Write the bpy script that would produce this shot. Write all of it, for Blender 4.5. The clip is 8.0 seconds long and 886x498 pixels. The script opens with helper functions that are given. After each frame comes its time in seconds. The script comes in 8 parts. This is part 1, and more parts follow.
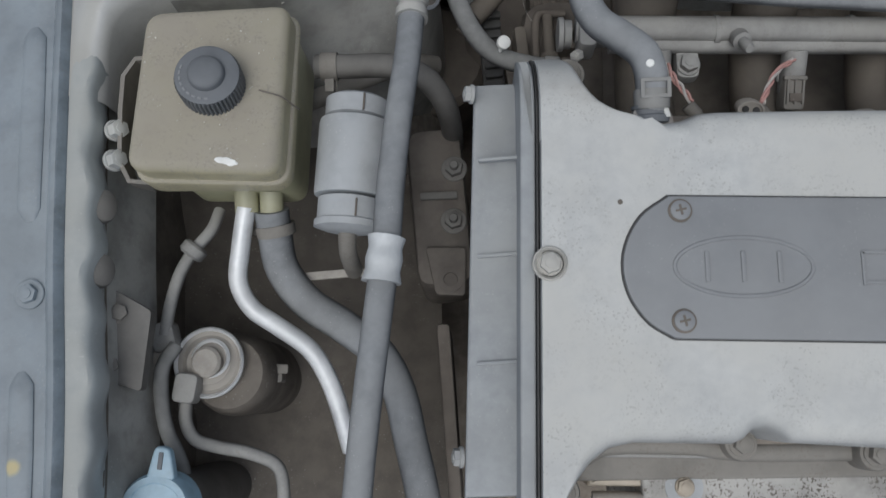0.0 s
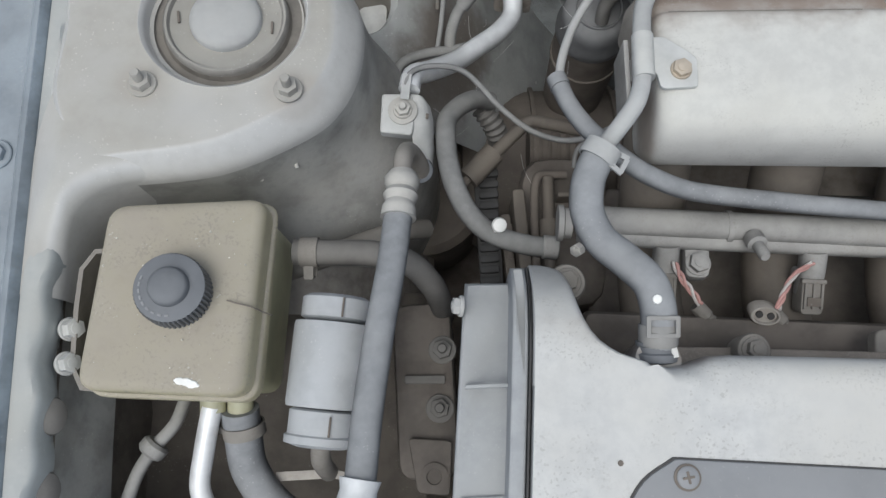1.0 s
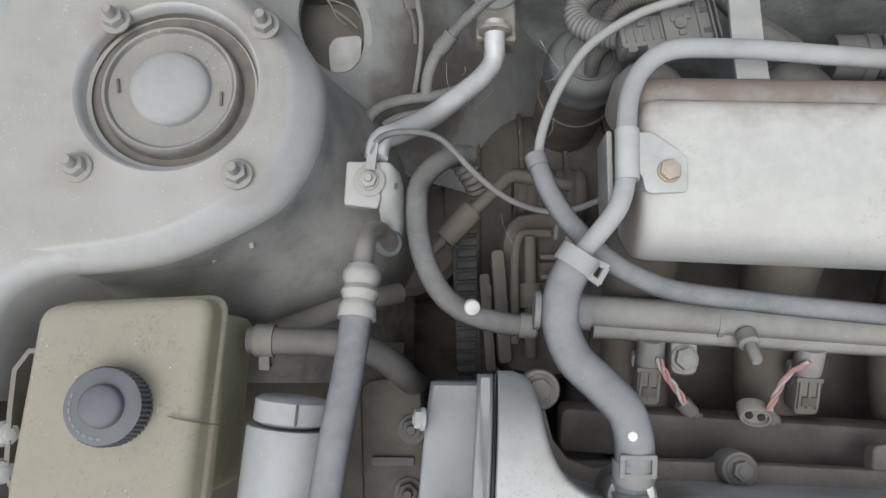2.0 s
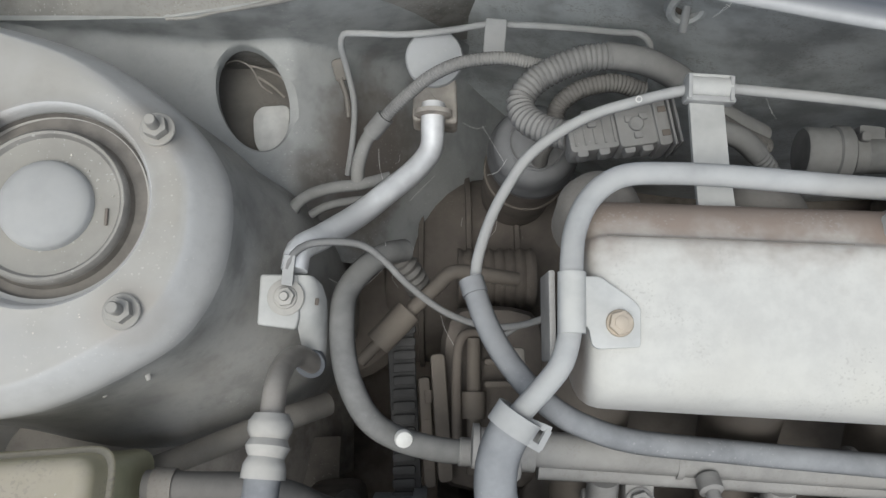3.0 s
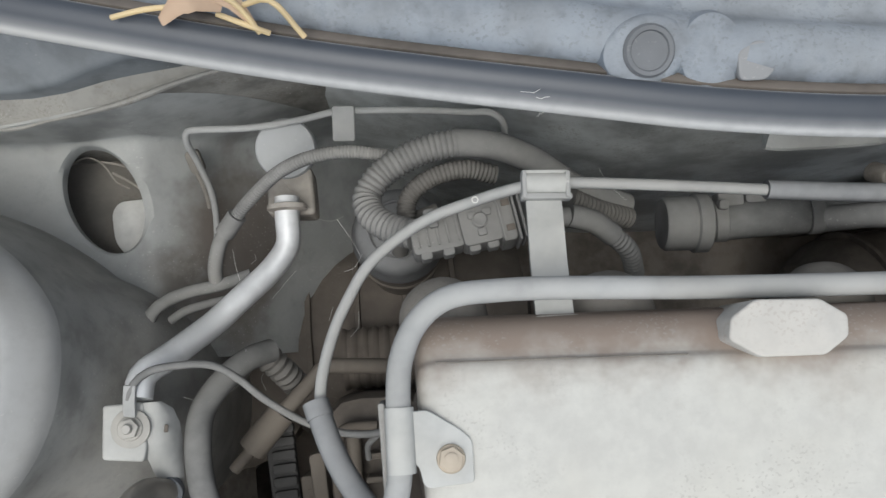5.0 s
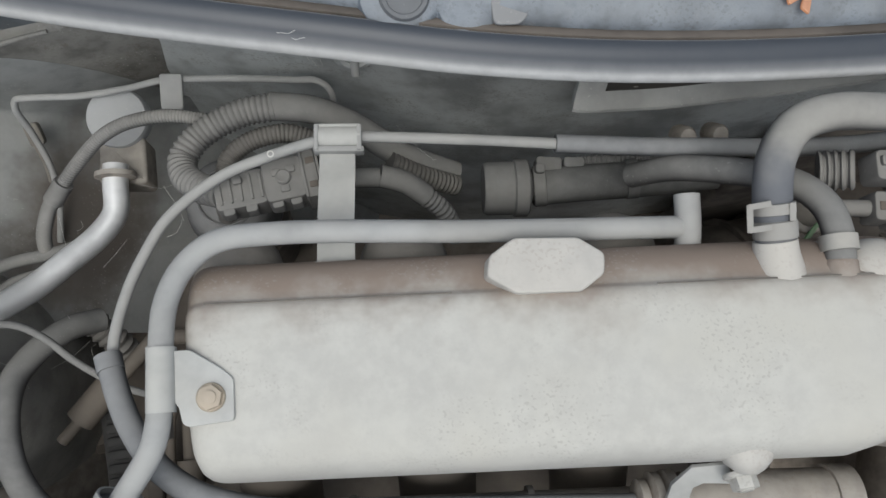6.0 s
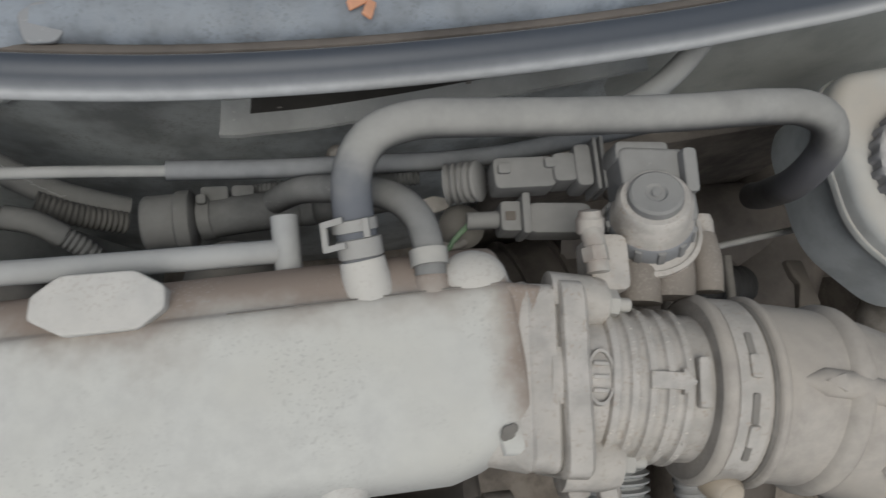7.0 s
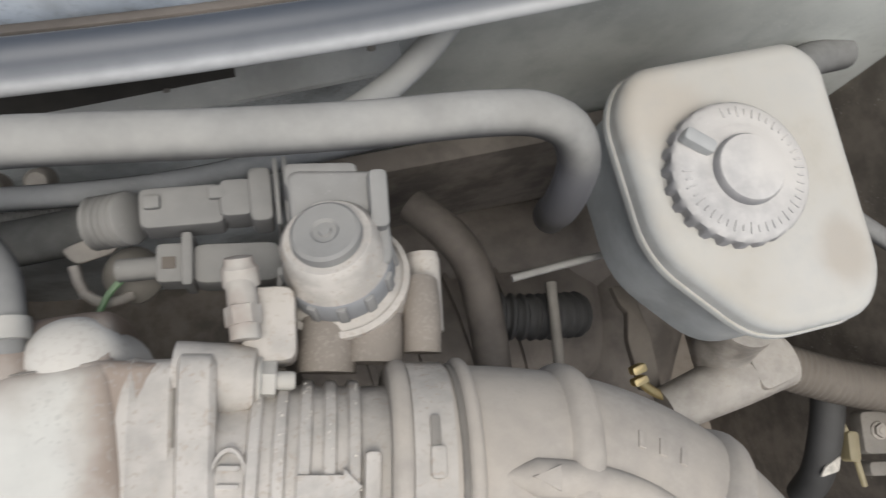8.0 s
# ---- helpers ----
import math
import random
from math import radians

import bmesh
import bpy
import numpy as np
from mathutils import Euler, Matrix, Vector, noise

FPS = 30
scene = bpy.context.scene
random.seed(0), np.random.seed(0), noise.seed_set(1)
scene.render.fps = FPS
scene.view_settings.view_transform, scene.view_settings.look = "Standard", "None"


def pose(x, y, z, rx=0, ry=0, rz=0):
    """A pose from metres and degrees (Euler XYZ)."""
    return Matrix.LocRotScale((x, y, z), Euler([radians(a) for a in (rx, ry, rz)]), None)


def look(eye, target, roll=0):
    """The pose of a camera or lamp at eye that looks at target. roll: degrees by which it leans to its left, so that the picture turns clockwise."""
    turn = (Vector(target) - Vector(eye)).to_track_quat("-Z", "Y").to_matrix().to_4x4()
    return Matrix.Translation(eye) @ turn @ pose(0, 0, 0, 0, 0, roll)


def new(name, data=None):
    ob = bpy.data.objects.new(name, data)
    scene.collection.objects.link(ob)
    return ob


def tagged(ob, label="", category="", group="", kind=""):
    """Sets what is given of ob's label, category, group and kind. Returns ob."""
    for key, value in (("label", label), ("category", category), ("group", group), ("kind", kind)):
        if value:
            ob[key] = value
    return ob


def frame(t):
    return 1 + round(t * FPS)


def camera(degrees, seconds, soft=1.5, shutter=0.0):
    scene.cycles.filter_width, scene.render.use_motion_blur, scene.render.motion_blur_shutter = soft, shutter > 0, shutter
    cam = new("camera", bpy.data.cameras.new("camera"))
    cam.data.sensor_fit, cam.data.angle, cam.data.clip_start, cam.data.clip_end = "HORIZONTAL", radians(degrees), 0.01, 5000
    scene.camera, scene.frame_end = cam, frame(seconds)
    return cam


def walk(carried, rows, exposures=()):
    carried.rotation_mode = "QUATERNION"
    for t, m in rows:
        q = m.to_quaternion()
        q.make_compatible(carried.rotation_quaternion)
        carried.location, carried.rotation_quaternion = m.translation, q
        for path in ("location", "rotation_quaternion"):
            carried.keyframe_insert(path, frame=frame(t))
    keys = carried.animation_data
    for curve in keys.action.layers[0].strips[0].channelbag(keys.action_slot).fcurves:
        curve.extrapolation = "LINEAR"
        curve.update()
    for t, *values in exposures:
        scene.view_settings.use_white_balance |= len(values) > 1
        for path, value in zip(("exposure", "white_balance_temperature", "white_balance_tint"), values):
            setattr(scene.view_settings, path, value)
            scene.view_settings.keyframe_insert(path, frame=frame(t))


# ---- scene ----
cam = camera(59.5, 8.0, 1.4, 0.15)
PATH = [
    (0, (0.018, -0.01, 1.358), (-0.035, 0.377, -0.604), -10.0),
    (0.3, (0.0232, 0.0449, 1.3513), (-0.0213, 0.4036, -0.6157), -9.27),
    (0.5, (0.024, 0.079, 1.347), (-0.018, 0.522, -0.603), -6.9),
    (0.8, (0.0255, 0.1020, 1.3447), (-0.0257, 0.5706, -0.5990), -6.89),
    (1, (0.029, 0.115, 1.338), (-0.022, 0.572, -0.609), -6.8),
    (1.2, (0.0321, 0.1294, 1.3385), (-0.0279, 0.5549, -0.6148), -8.52),
    (2.3, (0.0589, 0.2459, 1.3003), (-0.0116, 0.5472, -0.6756), -12.66),
    (2.5, (0.061, 0.265, 1.291), (0.02, 0.565, -0.686), -7.7),
    (2.8, (0.0702, 0.2901, 1.2786), (0.0599, 0.5774, -0.7006), -2.13),
    (3, (0.076, 0.3, 1.269), (0.083, 0.588, -0.71), 1.4),
    (3.2, (0.0801, 0.3083, 1.2636), (0.0940, 0.6003, -0.7150), 2.22),
    (3.5, (0.083, 0.32, 1.263), (0.119, 0.616, -0.714), 5.6),
    (3.8, (0.0829, 0.3324, 1.2640), (0.1589, 0.6159, -0.7144), 13.44),
    (4, (0.085, 0.342, 1.263), (0.181, 0.617, -0.716), 17.4),
    (4.2, (0.0901, 0.3451, 1.2619), (0.1907, 0.6272, -0.7155), 17.61),
    (5.3, (0.1762, 0.3613, 1.2592), (0.2652, 0.6410, -0.7192), 12.24),
    (5.5, (0.198, 0.356, 1.254), (0.305, 0.64, -0.723), 15.3),
    (5.8, (0.2206, 0.3294, 1.2644), (0.3592, 0.6489, -0.7050), 18.11),
    (6, (0.231, 0.314, 1.264), (0.4, 0.649, -0.7), 21.5),
    (6.2, (0.2396, 0.3013, 1.2657), (0.4293, 0.6427, -0.6958), 24.02),
    (6.5, (0.266, 0.285, 1.268), (0.547, 0.678, -0.673), 30.1),
    (6.8, (0.3378, 0.2893, 1.2605), (0.6552, 0.6848, -0.6742), 29.42),
    (7, (0.387, 0.293, 1.252), (0.731, 0.703, -0.675), 30.6),
    (7.2, (0.4250, 0.2942, 1.2457), (0.7909, 0.6821, -0.6819), 32.70),
    (7.5, (0.466, 0.297, 1.228), (0.782, 0.686, -0.708), 29.5),
    (7.8, (0.4996, 0.3014, 1.2152), (0.8155, 0.7134, -0.7163), 28.38),
    (8, (0.521, 0.303, 1.195), (0.952, 0.709, -0.715), 35.1),
]
LOOKS = [(0, -0.45, 6080, 8), (0.5, -0.28, 6000, 7.5), (1, 0.05, 6150, 8), (2.5, 0.1, 6250, 8.5), (3, 0.14, 6250, 7.5), (3.5, 0.13, 6250, 7.5), (4, 0.14, 6250, 7.5), (5.5, 0.05, 6350, 7.5), (6, -0.11, 6350, 7.5), (6.5, -0.43, 6400, 7.5), (7, -0.4, 6380, 7.5), (7.5, -0.08, 6400, 7.5), (8, 0.22, 6500, 9.5)]
walk(cam, [(t, look(eye, target, roll)) for t, eye, target, roll in PATH], LOOKS)

# ---- light: a bright overcast sky over the open bonnet ----
world = bpy.data.worlds.new("sky")
scene.world = world
world.use_nodes = True
wn = world.node_tree.nodes
sky = wn.new("ShaderNodeTexSky")
sky.sky_type, sky.sun_disc = "NISHITA", False
sky.sun_elevation, sky.sun_rotation = radians(71), radians(205)
sky.air_density, sky.dust_density = 1.0, 4.0
cloud = wn.new("ShaderNodeHueSaturation")
cloud.inputs["Saturation"].default_value = 0.45
world.node_tree.links.new(sky.outputs[0], cloud.inputs["Color"])
world.node_tree.links.new(cloud.outputs[0], wn["Background"].inputs[0])
wn["Background"].inputs[1].default_value = 0.15
sun = new("sun", bpy.data.lights.new("sun", "SUN"))
sun.data.energy, sun.data.angle, sun.data.color = 1.0, radians(40), (1.0, 0.98, 0.94)
sun.matrix_world = look((-0.35, -0.75, 2.4), (0, 0, 0))


# ---- materials ----
def dusty(name, base, dust=0.6, rough=0.55, metal=0.0, dust_col=(0.50, 0.475, 0.43), grain=120.0, spots=0.0, spot_col=(0.16, 0.13, 0.10), bump=0.25, vary=0.25, broad=9.0, settle=(0.05, 0.9), stains=(), flecks=0.0, fleck_col=(0.66, 0.64, 0.60), blotch=0.0, patch=1.0, fleck_at=0.745):
    """A surface with a layer of dust lying on what faces up, broad stains, fine grain and small specks.
    settle: the upward slopes between which the dust grows thick; stains: (centre, reach, colour, strength);
    flecks: pale specks of grit, by strength; blotch: contrast of worn and washed patches;
    patch: unevenness of the dust; fleck_at: how rare the specks are."""
    m = bpy.data.materials.new(name)
    m.use_nodes = True
    nt = m.node_tree
    N, L = nt.nodes, nt.links
    bsdf = N["Principled BSDF"]
    tc = N.new("ShaderNodeTexCoord")
    geo = N.new("ShaderNodeNewGeometry")

    def noise_tex(scale, detail=4.0, rgh=0.6):
        n = N.new("ShaderNodeTexNoise")
        n.inputs["Scale"].default_value, n.inputs["Detail"].default_value, n.inputs["Roughness"].default_value = scale, detail, rgh
        L.new(geo.outputs["Position"], n.inputs["Vector"])
        return n.outputs["Fac"]

    def ramp(src, a, b, lo=0.0, hi=1.0):
        r = N.new("ShaderNodeMapRange")
        r.interpolation_type = "SMOOTHSTEP"
        for k, v in zip(("From Min", "From Max", "To Min", "To Max"), (a, b, lo, hi)):
            r.inputs[k].default_value = v
        L.new(src, r.inputs["Value"])
        return r.outputs["Result"]

    def mixc(f, a, b):
        x = N.new("ShaderNodeMix")
        x.data_type = "RGBA"
        L.new(f, x.inputs["Factor"])
        for s, k in ((a, 6), (b, 7)):
            if isinstance(s, tuple):
                x.inputs[k].default_value = (*s, 1.0)
            else:
                L.new(s, x.inputs[k])
        return x.outputs[2]

    def math_op(op, a, b):
        x = N.new("ShaderNodeMath")
        x.operation = op
        for s, k in ((a, 0), (b, 1)):
            if isinstance(s, float):
                x.inputs[k].default_value = s
            else:
                L.new(s, x.inputs[k])
        return x.outputs[0]

    coarse, fine, mid, pits, wide = noise_tex(broad * 3.0), noise_tex(grain * 6.0, 2.0), noise_tex(grain, 4.0, 0.6), noise_tex(grain * 4.5, 2.0, 0.5), noise_tex(broad, 3.0)
    dark = tuple(c * (1 - vary) for c in base)
    light = tuple(min(1.0, c * (1 + vary * 0.7)) for c in base)
    col = mixc(ramp(coarse, 0.35, 0.65), dark, light)
    col = mixc(ramp(mid, 0.45, 0.75, 0.0, 0.25), col, tuple(c * 0.78 for c in base))
    if spots:
        patchy = ramp(noise_tex(broad * 5.0, 5.0, 0.65), 0.42, 0.62)
        col = mixc(math_op("MULTIPLY", ramp(pits, 0.545, 0.60, 0.0, spots), patchy), col, spot_col)
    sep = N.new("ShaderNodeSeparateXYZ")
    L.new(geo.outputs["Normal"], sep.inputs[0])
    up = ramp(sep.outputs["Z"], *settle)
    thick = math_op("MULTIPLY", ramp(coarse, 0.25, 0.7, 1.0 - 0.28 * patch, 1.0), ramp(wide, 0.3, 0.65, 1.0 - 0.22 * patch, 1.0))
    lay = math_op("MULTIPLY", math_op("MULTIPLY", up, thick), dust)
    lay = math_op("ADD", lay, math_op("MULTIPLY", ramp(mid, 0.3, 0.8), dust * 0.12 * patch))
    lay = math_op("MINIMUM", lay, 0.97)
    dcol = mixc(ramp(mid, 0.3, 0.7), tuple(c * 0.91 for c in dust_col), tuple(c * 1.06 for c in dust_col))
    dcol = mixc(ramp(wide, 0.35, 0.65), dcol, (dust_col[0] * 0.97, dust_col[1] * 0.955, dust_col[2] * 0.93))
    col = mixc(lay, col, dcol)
    if spots:
        col = mixc(math_op("MULTIPLY", ramp(pits, 0.56, 0.61, 0.0, spots * 0.8), patchy), col, spot_col)
    for centre, reach, colour, strength in stains:
        d = N.new("ShaderNodeVectorMath")
        d.operation = "SUBTRACT"
        L.new(geo.outputs["Position"], d.inputs[0])
        d.inputs[1].default_value = centre
        e = N.new("ShaderNodeVectorMath")
        e.operation = "DIVIDE"
        L.new(d.outputs[0], e.inputs[0])
        e.inputs[1].default_value = reach
        g = N.new("ShaderNodeVectorMath")
        g.operation = "LENGTH"
        L.new(e.outputs[0], g.inputs[0])
        f = math_op("ADD", g.outputs["Value"], ramp(coarse, 0.2, 0.8, -0.24, 0.24))
        col = mixc(ramp(f, 0.45, 1.1, strength, 0.0), col, colour)
    if blotch:
        col = mixc(ramp(noise_tex(broad * 6.0, 6.0, 0.7), 0.50, 0.72, 0.0, blotch), col, tuple(c * 0.55 for c in base))
        col = mixc(ramp(noise_tex(broad * 4.3, 7.0, 0.75), 0.56, 0.74, 0.0, blotch * 0.8), col, tuple(min(1.0, c * 1.15 + 0.03) for c in dust_col))
    if flecks:
        bits = ramp(noise_tex(grain * 5.5, 0.0), fleck_at, fleck_at + 0.04, 0.0, flecks)
        col = mixc(math_op("MULTIPLY", bits, ramp(noise_tex(broad * 2.5, 3.0), 0.48, 0.62)), col, fleck_col)
    L.new(col, bsdf.inputs["Base Color"])
    L.new(ramp(lay, 0.0, 1.0, rough, 0.92), bsdf.inputs["Roughness"])
    if metal:
        L.new(ramp(lay, 0.0, 0.8, metal, 0.0), bsdf.inputs["Metallic"])
    bp = N.new("ShaderNodeBump")
    bp.inputs["Strength"].default_value, bp.inputs["Distance"].default_value = bump, 0.00035
    L.new(math_op("ADD", mid, math_op("MULTIPLY", math_op("ADD", pits, math_op("MULTIPLY", fine, 0.3)), 0.5)), bp.inputs["Height"])
    L.new(bp.outputs[0], bsdf.inputs["Normal"])
    return m


BROWN = (0.24, 0.18, 0.14)
M_BODY = dusty("dusty body paint", (0.34, 0.365, 0.365), dust=0.80, rough=0.28, dust_col=(0.42, 0.42, 0.39), bump=0.05, vary=0.12, settle=(0.45, 0.98), blotch=0.14, flecks=0.35)
M_STRIP = dusty("blue grey body paint", (0.225, 0.265, 0.295), dust=0.6, rough=0.25, dust_col=(0.30, 0.32, 0.33), bump=0.04, settle=(0.5, 0.98), vary=0.3, spots=0.12, spot_col=(0.24, 0.24, 0.22), stains=(((-0.257, -0.04, 0.89), (0.006, 0.006, 0.02), (0.62, 0.50, 0.22), 0.7),), blotch=0.22, flecks=0.12)
M_TOWER = dusty("dusty strut tower paint", (0.53, 0.525, 0.50), dust=0.93, rough=0.34, metal=0.12, dust_col=(0.370, 0.358, 0.322), bump=0.05, settle=(0.74, 0.975), vary=0.04, stains=(((-0.1705, 0.327, 0.89), (0.022, 0.020, 0.02), (0.33, 0.30, 0.255), 0.45), ((-0.0785, 0.3235, 0.885), (0.022, 0.020, 0.02), (0.34, 0.305, 0.26), 0.45), ((-0.072, 0.4205, 0.88), (0.024, 0.022, 0.02), (0.32, 0.29, 0.25), 0.45), ((-0.158, 0.419, 0.885), (0.024, 0.02, 0.02), (0.34, 0.28, 0.23), 0.5)), flecks=0.5, blotch=0.14)
M_RING = dusty("brown dusted mount ring", (0.22, 0.21, 0.19), dust=0.85, rough=0.5, dust_col=(0.335, 0.325, 0.29), bump=0.08, settle=(0.5, 0.98), vary=0.3, flecks=0.4)
M_GUTTER = dusty("dark brown gutter", (0.15, 0.138, 0.12), dust=0.7, rough=0.6, dust_col=(0.215, 0.20, 0.175), bump=0.1, vary=0.3, broad=20.0)
M_SANDY = dusty("sandy dust over old paint", (0.27, 0.265, 0.245), dust=0.8, rough=0.6, dust_col=(0.345, 0.34, 0.315), bump=0.12, vary=0.4, broad=10.0, spots=0.25, stains=(((-0.03, 0.512, 0.85), (0.035, 0.010, 0.02), (0.34, 0.25, 0.185), 0.35),), blotch=0.25, flecks=0.4)
M_UPPER = dusty("dark blue grey paint", (0.17, 0.19, 0.205), dust=0.5, rough=0.35, dust_col=(0.29, 0.305, 0.315), bump=0.05, vary=0.35, broad=8.0, blotch=0.35, flecks=0.4)
M_STREAK = dusty("streaked dull paint", (0.33, 0.335, 0.32), dust=0.7, rough=0.32, dust_col=(0.40, 0.385, 0.35), bump=0.05, settle=(-0.5, 0.6), vary=0.4, broad=12.0, blotch=0.30, flecks=0.3)
M_WALL = dusty("dull bulkhead paint", (0.50, 0.525, 0.52), dust=0.6, rough=0.38, dust_col=(0.50, 0.505, 0.48), bump=0.05, vary=0.4, broad=6.0, spots=0.2, blotch=0.28, flecks=0.3)
# First stain paints both brown grime and the deep shade right of the hole.
M_GRIME = dusty("bulkhead paint with brown grime and deep shade", (0.35, 0.365, 0.36), dust=0.6, rough=0.42, dust_col=(0.42, 0.42, 0.395), bump=0.06, vary=0.35, broad=7.0, stains=(((0.014, 0.455, 0.680), (0.066, 0.080, 0.066), (0.145, 0.12, 0.10), 0.85), ((-0.17, 0.50, 0.83), (0.05, 0.03, 0.06), (0.20, 0.175, 0.145), 0.6)), blotch=0.28, flecks=0.3)
M_COWL = dusty("grimy cowl paint", (0.17, 0.20, 0.235), dust=0.7, rough=0.5, dust_col=(0.315, 0.335, 0.352), bump=0.3, vary=0.55, broad=14.0, spots=0.3, spot_col=(0.10, 0.105, 0.11), blotch=0.35)
# Reversed settle paints the lip's sky sheen pale on its steep side.
M_SEAL = dusty("rubber seal, lip sheen in the colour", (0.055, 0.063, 0.076), dust=0.95, rough=0.42, dust_col=(0.60, 0.605, 0.60), bump=0.05, vary=0.04, settle=(0.86, 0.38), broad=3.0, patch=0.12)
M_PLANK = dusty("weathered plastic cowl edge", (0.19, 0.185, 0.175), dust=0.7, rough=0.55, dust_col=(0.40, 0.38, 0.35), bump=0.3, vary=0.5, broad=16.0, spots=0.6, spot_col=(0.12, 0.11, 0.10), stains=(((0.62, 0.49, 0.96), (0.12, 0.02, 0.03), (0.36, 0.25, 0.19), 0.6),))
M_ALU = dusty("dusty cast aluminium cover", (0.46, 0.47, 0.475), dust=0.86, rough=0.45, metal=0.4, dust_col=(0.565, 0.56, 0.525), spots=0.12, spot_col=(0.27, 0.255, 0.235), bump=0.06, vary=0.12, stains=(((0.140, 0.158, 0.90), (0.030, 0.012, 0.05), (0.12, 0.095, 0.08), 0.75), ((0.206, 0.163, 0.89), (0.024, 0.010, 0.05), (0.15, 0.12, 0.10), 0.6), ((0.30, 0.168, 0.90), (0.24, 0.016, 0.06), BROWN, 0.5)), blotch=0.10, flecks=0.45, fleck_col=(0.33, 0.32, 0.295), fleck_at=0.68)
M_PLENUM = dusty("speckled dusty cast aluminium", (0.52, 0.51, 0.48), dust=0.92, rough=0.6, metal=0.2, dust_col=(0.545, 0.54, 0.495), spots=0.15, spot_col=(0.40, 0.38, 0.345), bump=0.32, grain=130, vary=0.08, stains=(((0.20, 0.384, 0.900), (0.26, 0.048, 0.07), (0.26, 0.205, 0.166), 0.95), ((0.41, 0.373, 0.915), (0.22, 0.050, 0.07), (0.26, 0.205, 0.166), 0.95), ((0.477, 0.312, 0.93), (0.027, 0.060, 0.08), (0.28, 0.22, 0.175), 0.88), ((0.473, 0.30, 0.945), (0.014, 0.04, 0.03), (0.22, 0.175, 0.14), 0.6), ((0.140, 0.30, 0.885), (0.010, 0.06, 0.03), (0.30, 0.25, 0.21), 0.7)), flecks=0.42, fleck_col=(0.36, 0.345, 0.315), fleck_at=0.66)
M_PALE = dusty("pale dust caked aluminium", (0.52, 0.51, 0.48), dust=0.94, rough=0.6, metal=0.1, dust_col=(0.545, 0.525, 0.48), spots=0.5, spot_col=(0.42, 0.38, 0.34), bump=0.2, vary=0.12)
M_PASSAGE = dusty("brown flecked cast metal", (0.19, 0.165, 0.14), dust=0.75, rough=0.65, metal=0.1, dust_col=(0.27, 0.24, 0.205), spots=0.10, spot_col=(0.56, 0.53, 0.47), bump=0.25, grain=160, vary=0.3)
M_NUT = dusty("dust covered plated nut", (0.35, 0.34, 0.315), dust=0.9, rough=0.5, metal=0.3, dust_col=(0.35, 0.338, 0.305), bump=0.12, settle=(0.0, 0.8))
M_PASSPIPE = dusty("dull brownish steel pipe", (0.33, 0.305, 0.27), dust=0.6, rough=0.4, metal=0.4, dust_col=(0.40, 0.375, 0.335), bump=0.06, blotch=0.25)
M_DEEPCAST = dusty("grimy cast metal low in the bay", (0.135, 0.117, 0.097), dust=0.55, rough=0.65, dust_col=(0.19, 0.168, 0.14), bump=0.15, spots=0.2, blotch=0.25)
M_FARWALL = dusty("dull pale green grey paint", (0.44, 0.455, 0.425), dust=0.6, rough=0.4, dust_col=(0.53, 0.525, 0.475), bump=0.05, vary=0.25, broad=5.0, blotch=0.22, flecks=0.3, settle=(-0.2, 0.9))
M_YELLOW = dusty("dull yellow plastic", (0.33, 0.28, 0.16), dust=0.5, rough=0.5, dust_col=(0.30, 0.27, 0.20))
M_HOLE_SHADE = dusty("opening shade tone", (0.05, 0.046, 0.04), dust=0.2, rough=0.8, dust_col=(0.08, 0.075, 0.065), bump=0.05)
M_CAST = dusty("brown dusty cast metal", (0.31, 0.28, 0.245), dust=0.86, rough=0.65, metal=0.2, dust_col=(0.42, 0.395, 0.355), spots=0.30, spot_col=(0.30, 0.255, 0.205), bump=0.2, vary=0.35, broad=22.0)
M_THROTTLE = dusty("pale brown dusted casting", (0.44, 0.41, 0.37), dust=0.80, rough=0.45, metal=0.3, dust_col=(0.475, 0.448, 0.405), spots=0.55, spot_col=(0.34, 0.28, 0.225), bump=0.45, vary=0.3, broad=24.0)
M_RAIL = dusty("grey dusty cast rail", (0.26, 0.255, 0.245), dust=0.82, rough=0.5, metal=0.35, dust_col=(0.365, 0.358, 0.335), spots=0.15, bump=0.12)
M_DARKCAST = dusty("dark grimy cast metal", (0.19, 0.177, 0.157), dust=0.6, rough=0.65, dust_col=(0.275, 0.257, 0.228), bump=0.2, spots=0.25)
M_PLATE = dusty("grey plastic plate", (0.21, 0.216, 0.222), dust=0.5, rough=0.42, dust_col=(0.305, 0.31, 0.312), bump=0.03, vary=0.08, flecks=0.10)
M_TIMING = dusty("grey plastic timing cover", (0.24, 0.255, 0.27), dust=0.76, rough=0.45, dust_col=(0.42, 0.43, 0.425), bump=0.05, vary=0.15, blotch=0.12, flecks=0.15)
M_RUBBER = dusty("dusty black rubber", (0.05, 0.05, 0.052), dust=0.74, rough=0.55, dust_col=(0.325, 0.325, 0.31), bump=0.06, settle=(-0.3, 0.75), flecks=0.15)
M_BOOST = dusty("part dusted rubber", (0.05, 0.05, 0.052), dust=0.80, rough=0.5, dust_col=(0.40, 0.395, 0.37), bump=0.06, settle=(-0.1, 0.85), stains=(((0.409, 0.376, 0.94), (0.022, 0.034, 0.03), (0.11, 0.12, 0.14), 0.85), ((0.641, 0.380, 0.90), (0.02, 0.02, 0.03), (0.12, 0.12, 0.13), 0.8)))
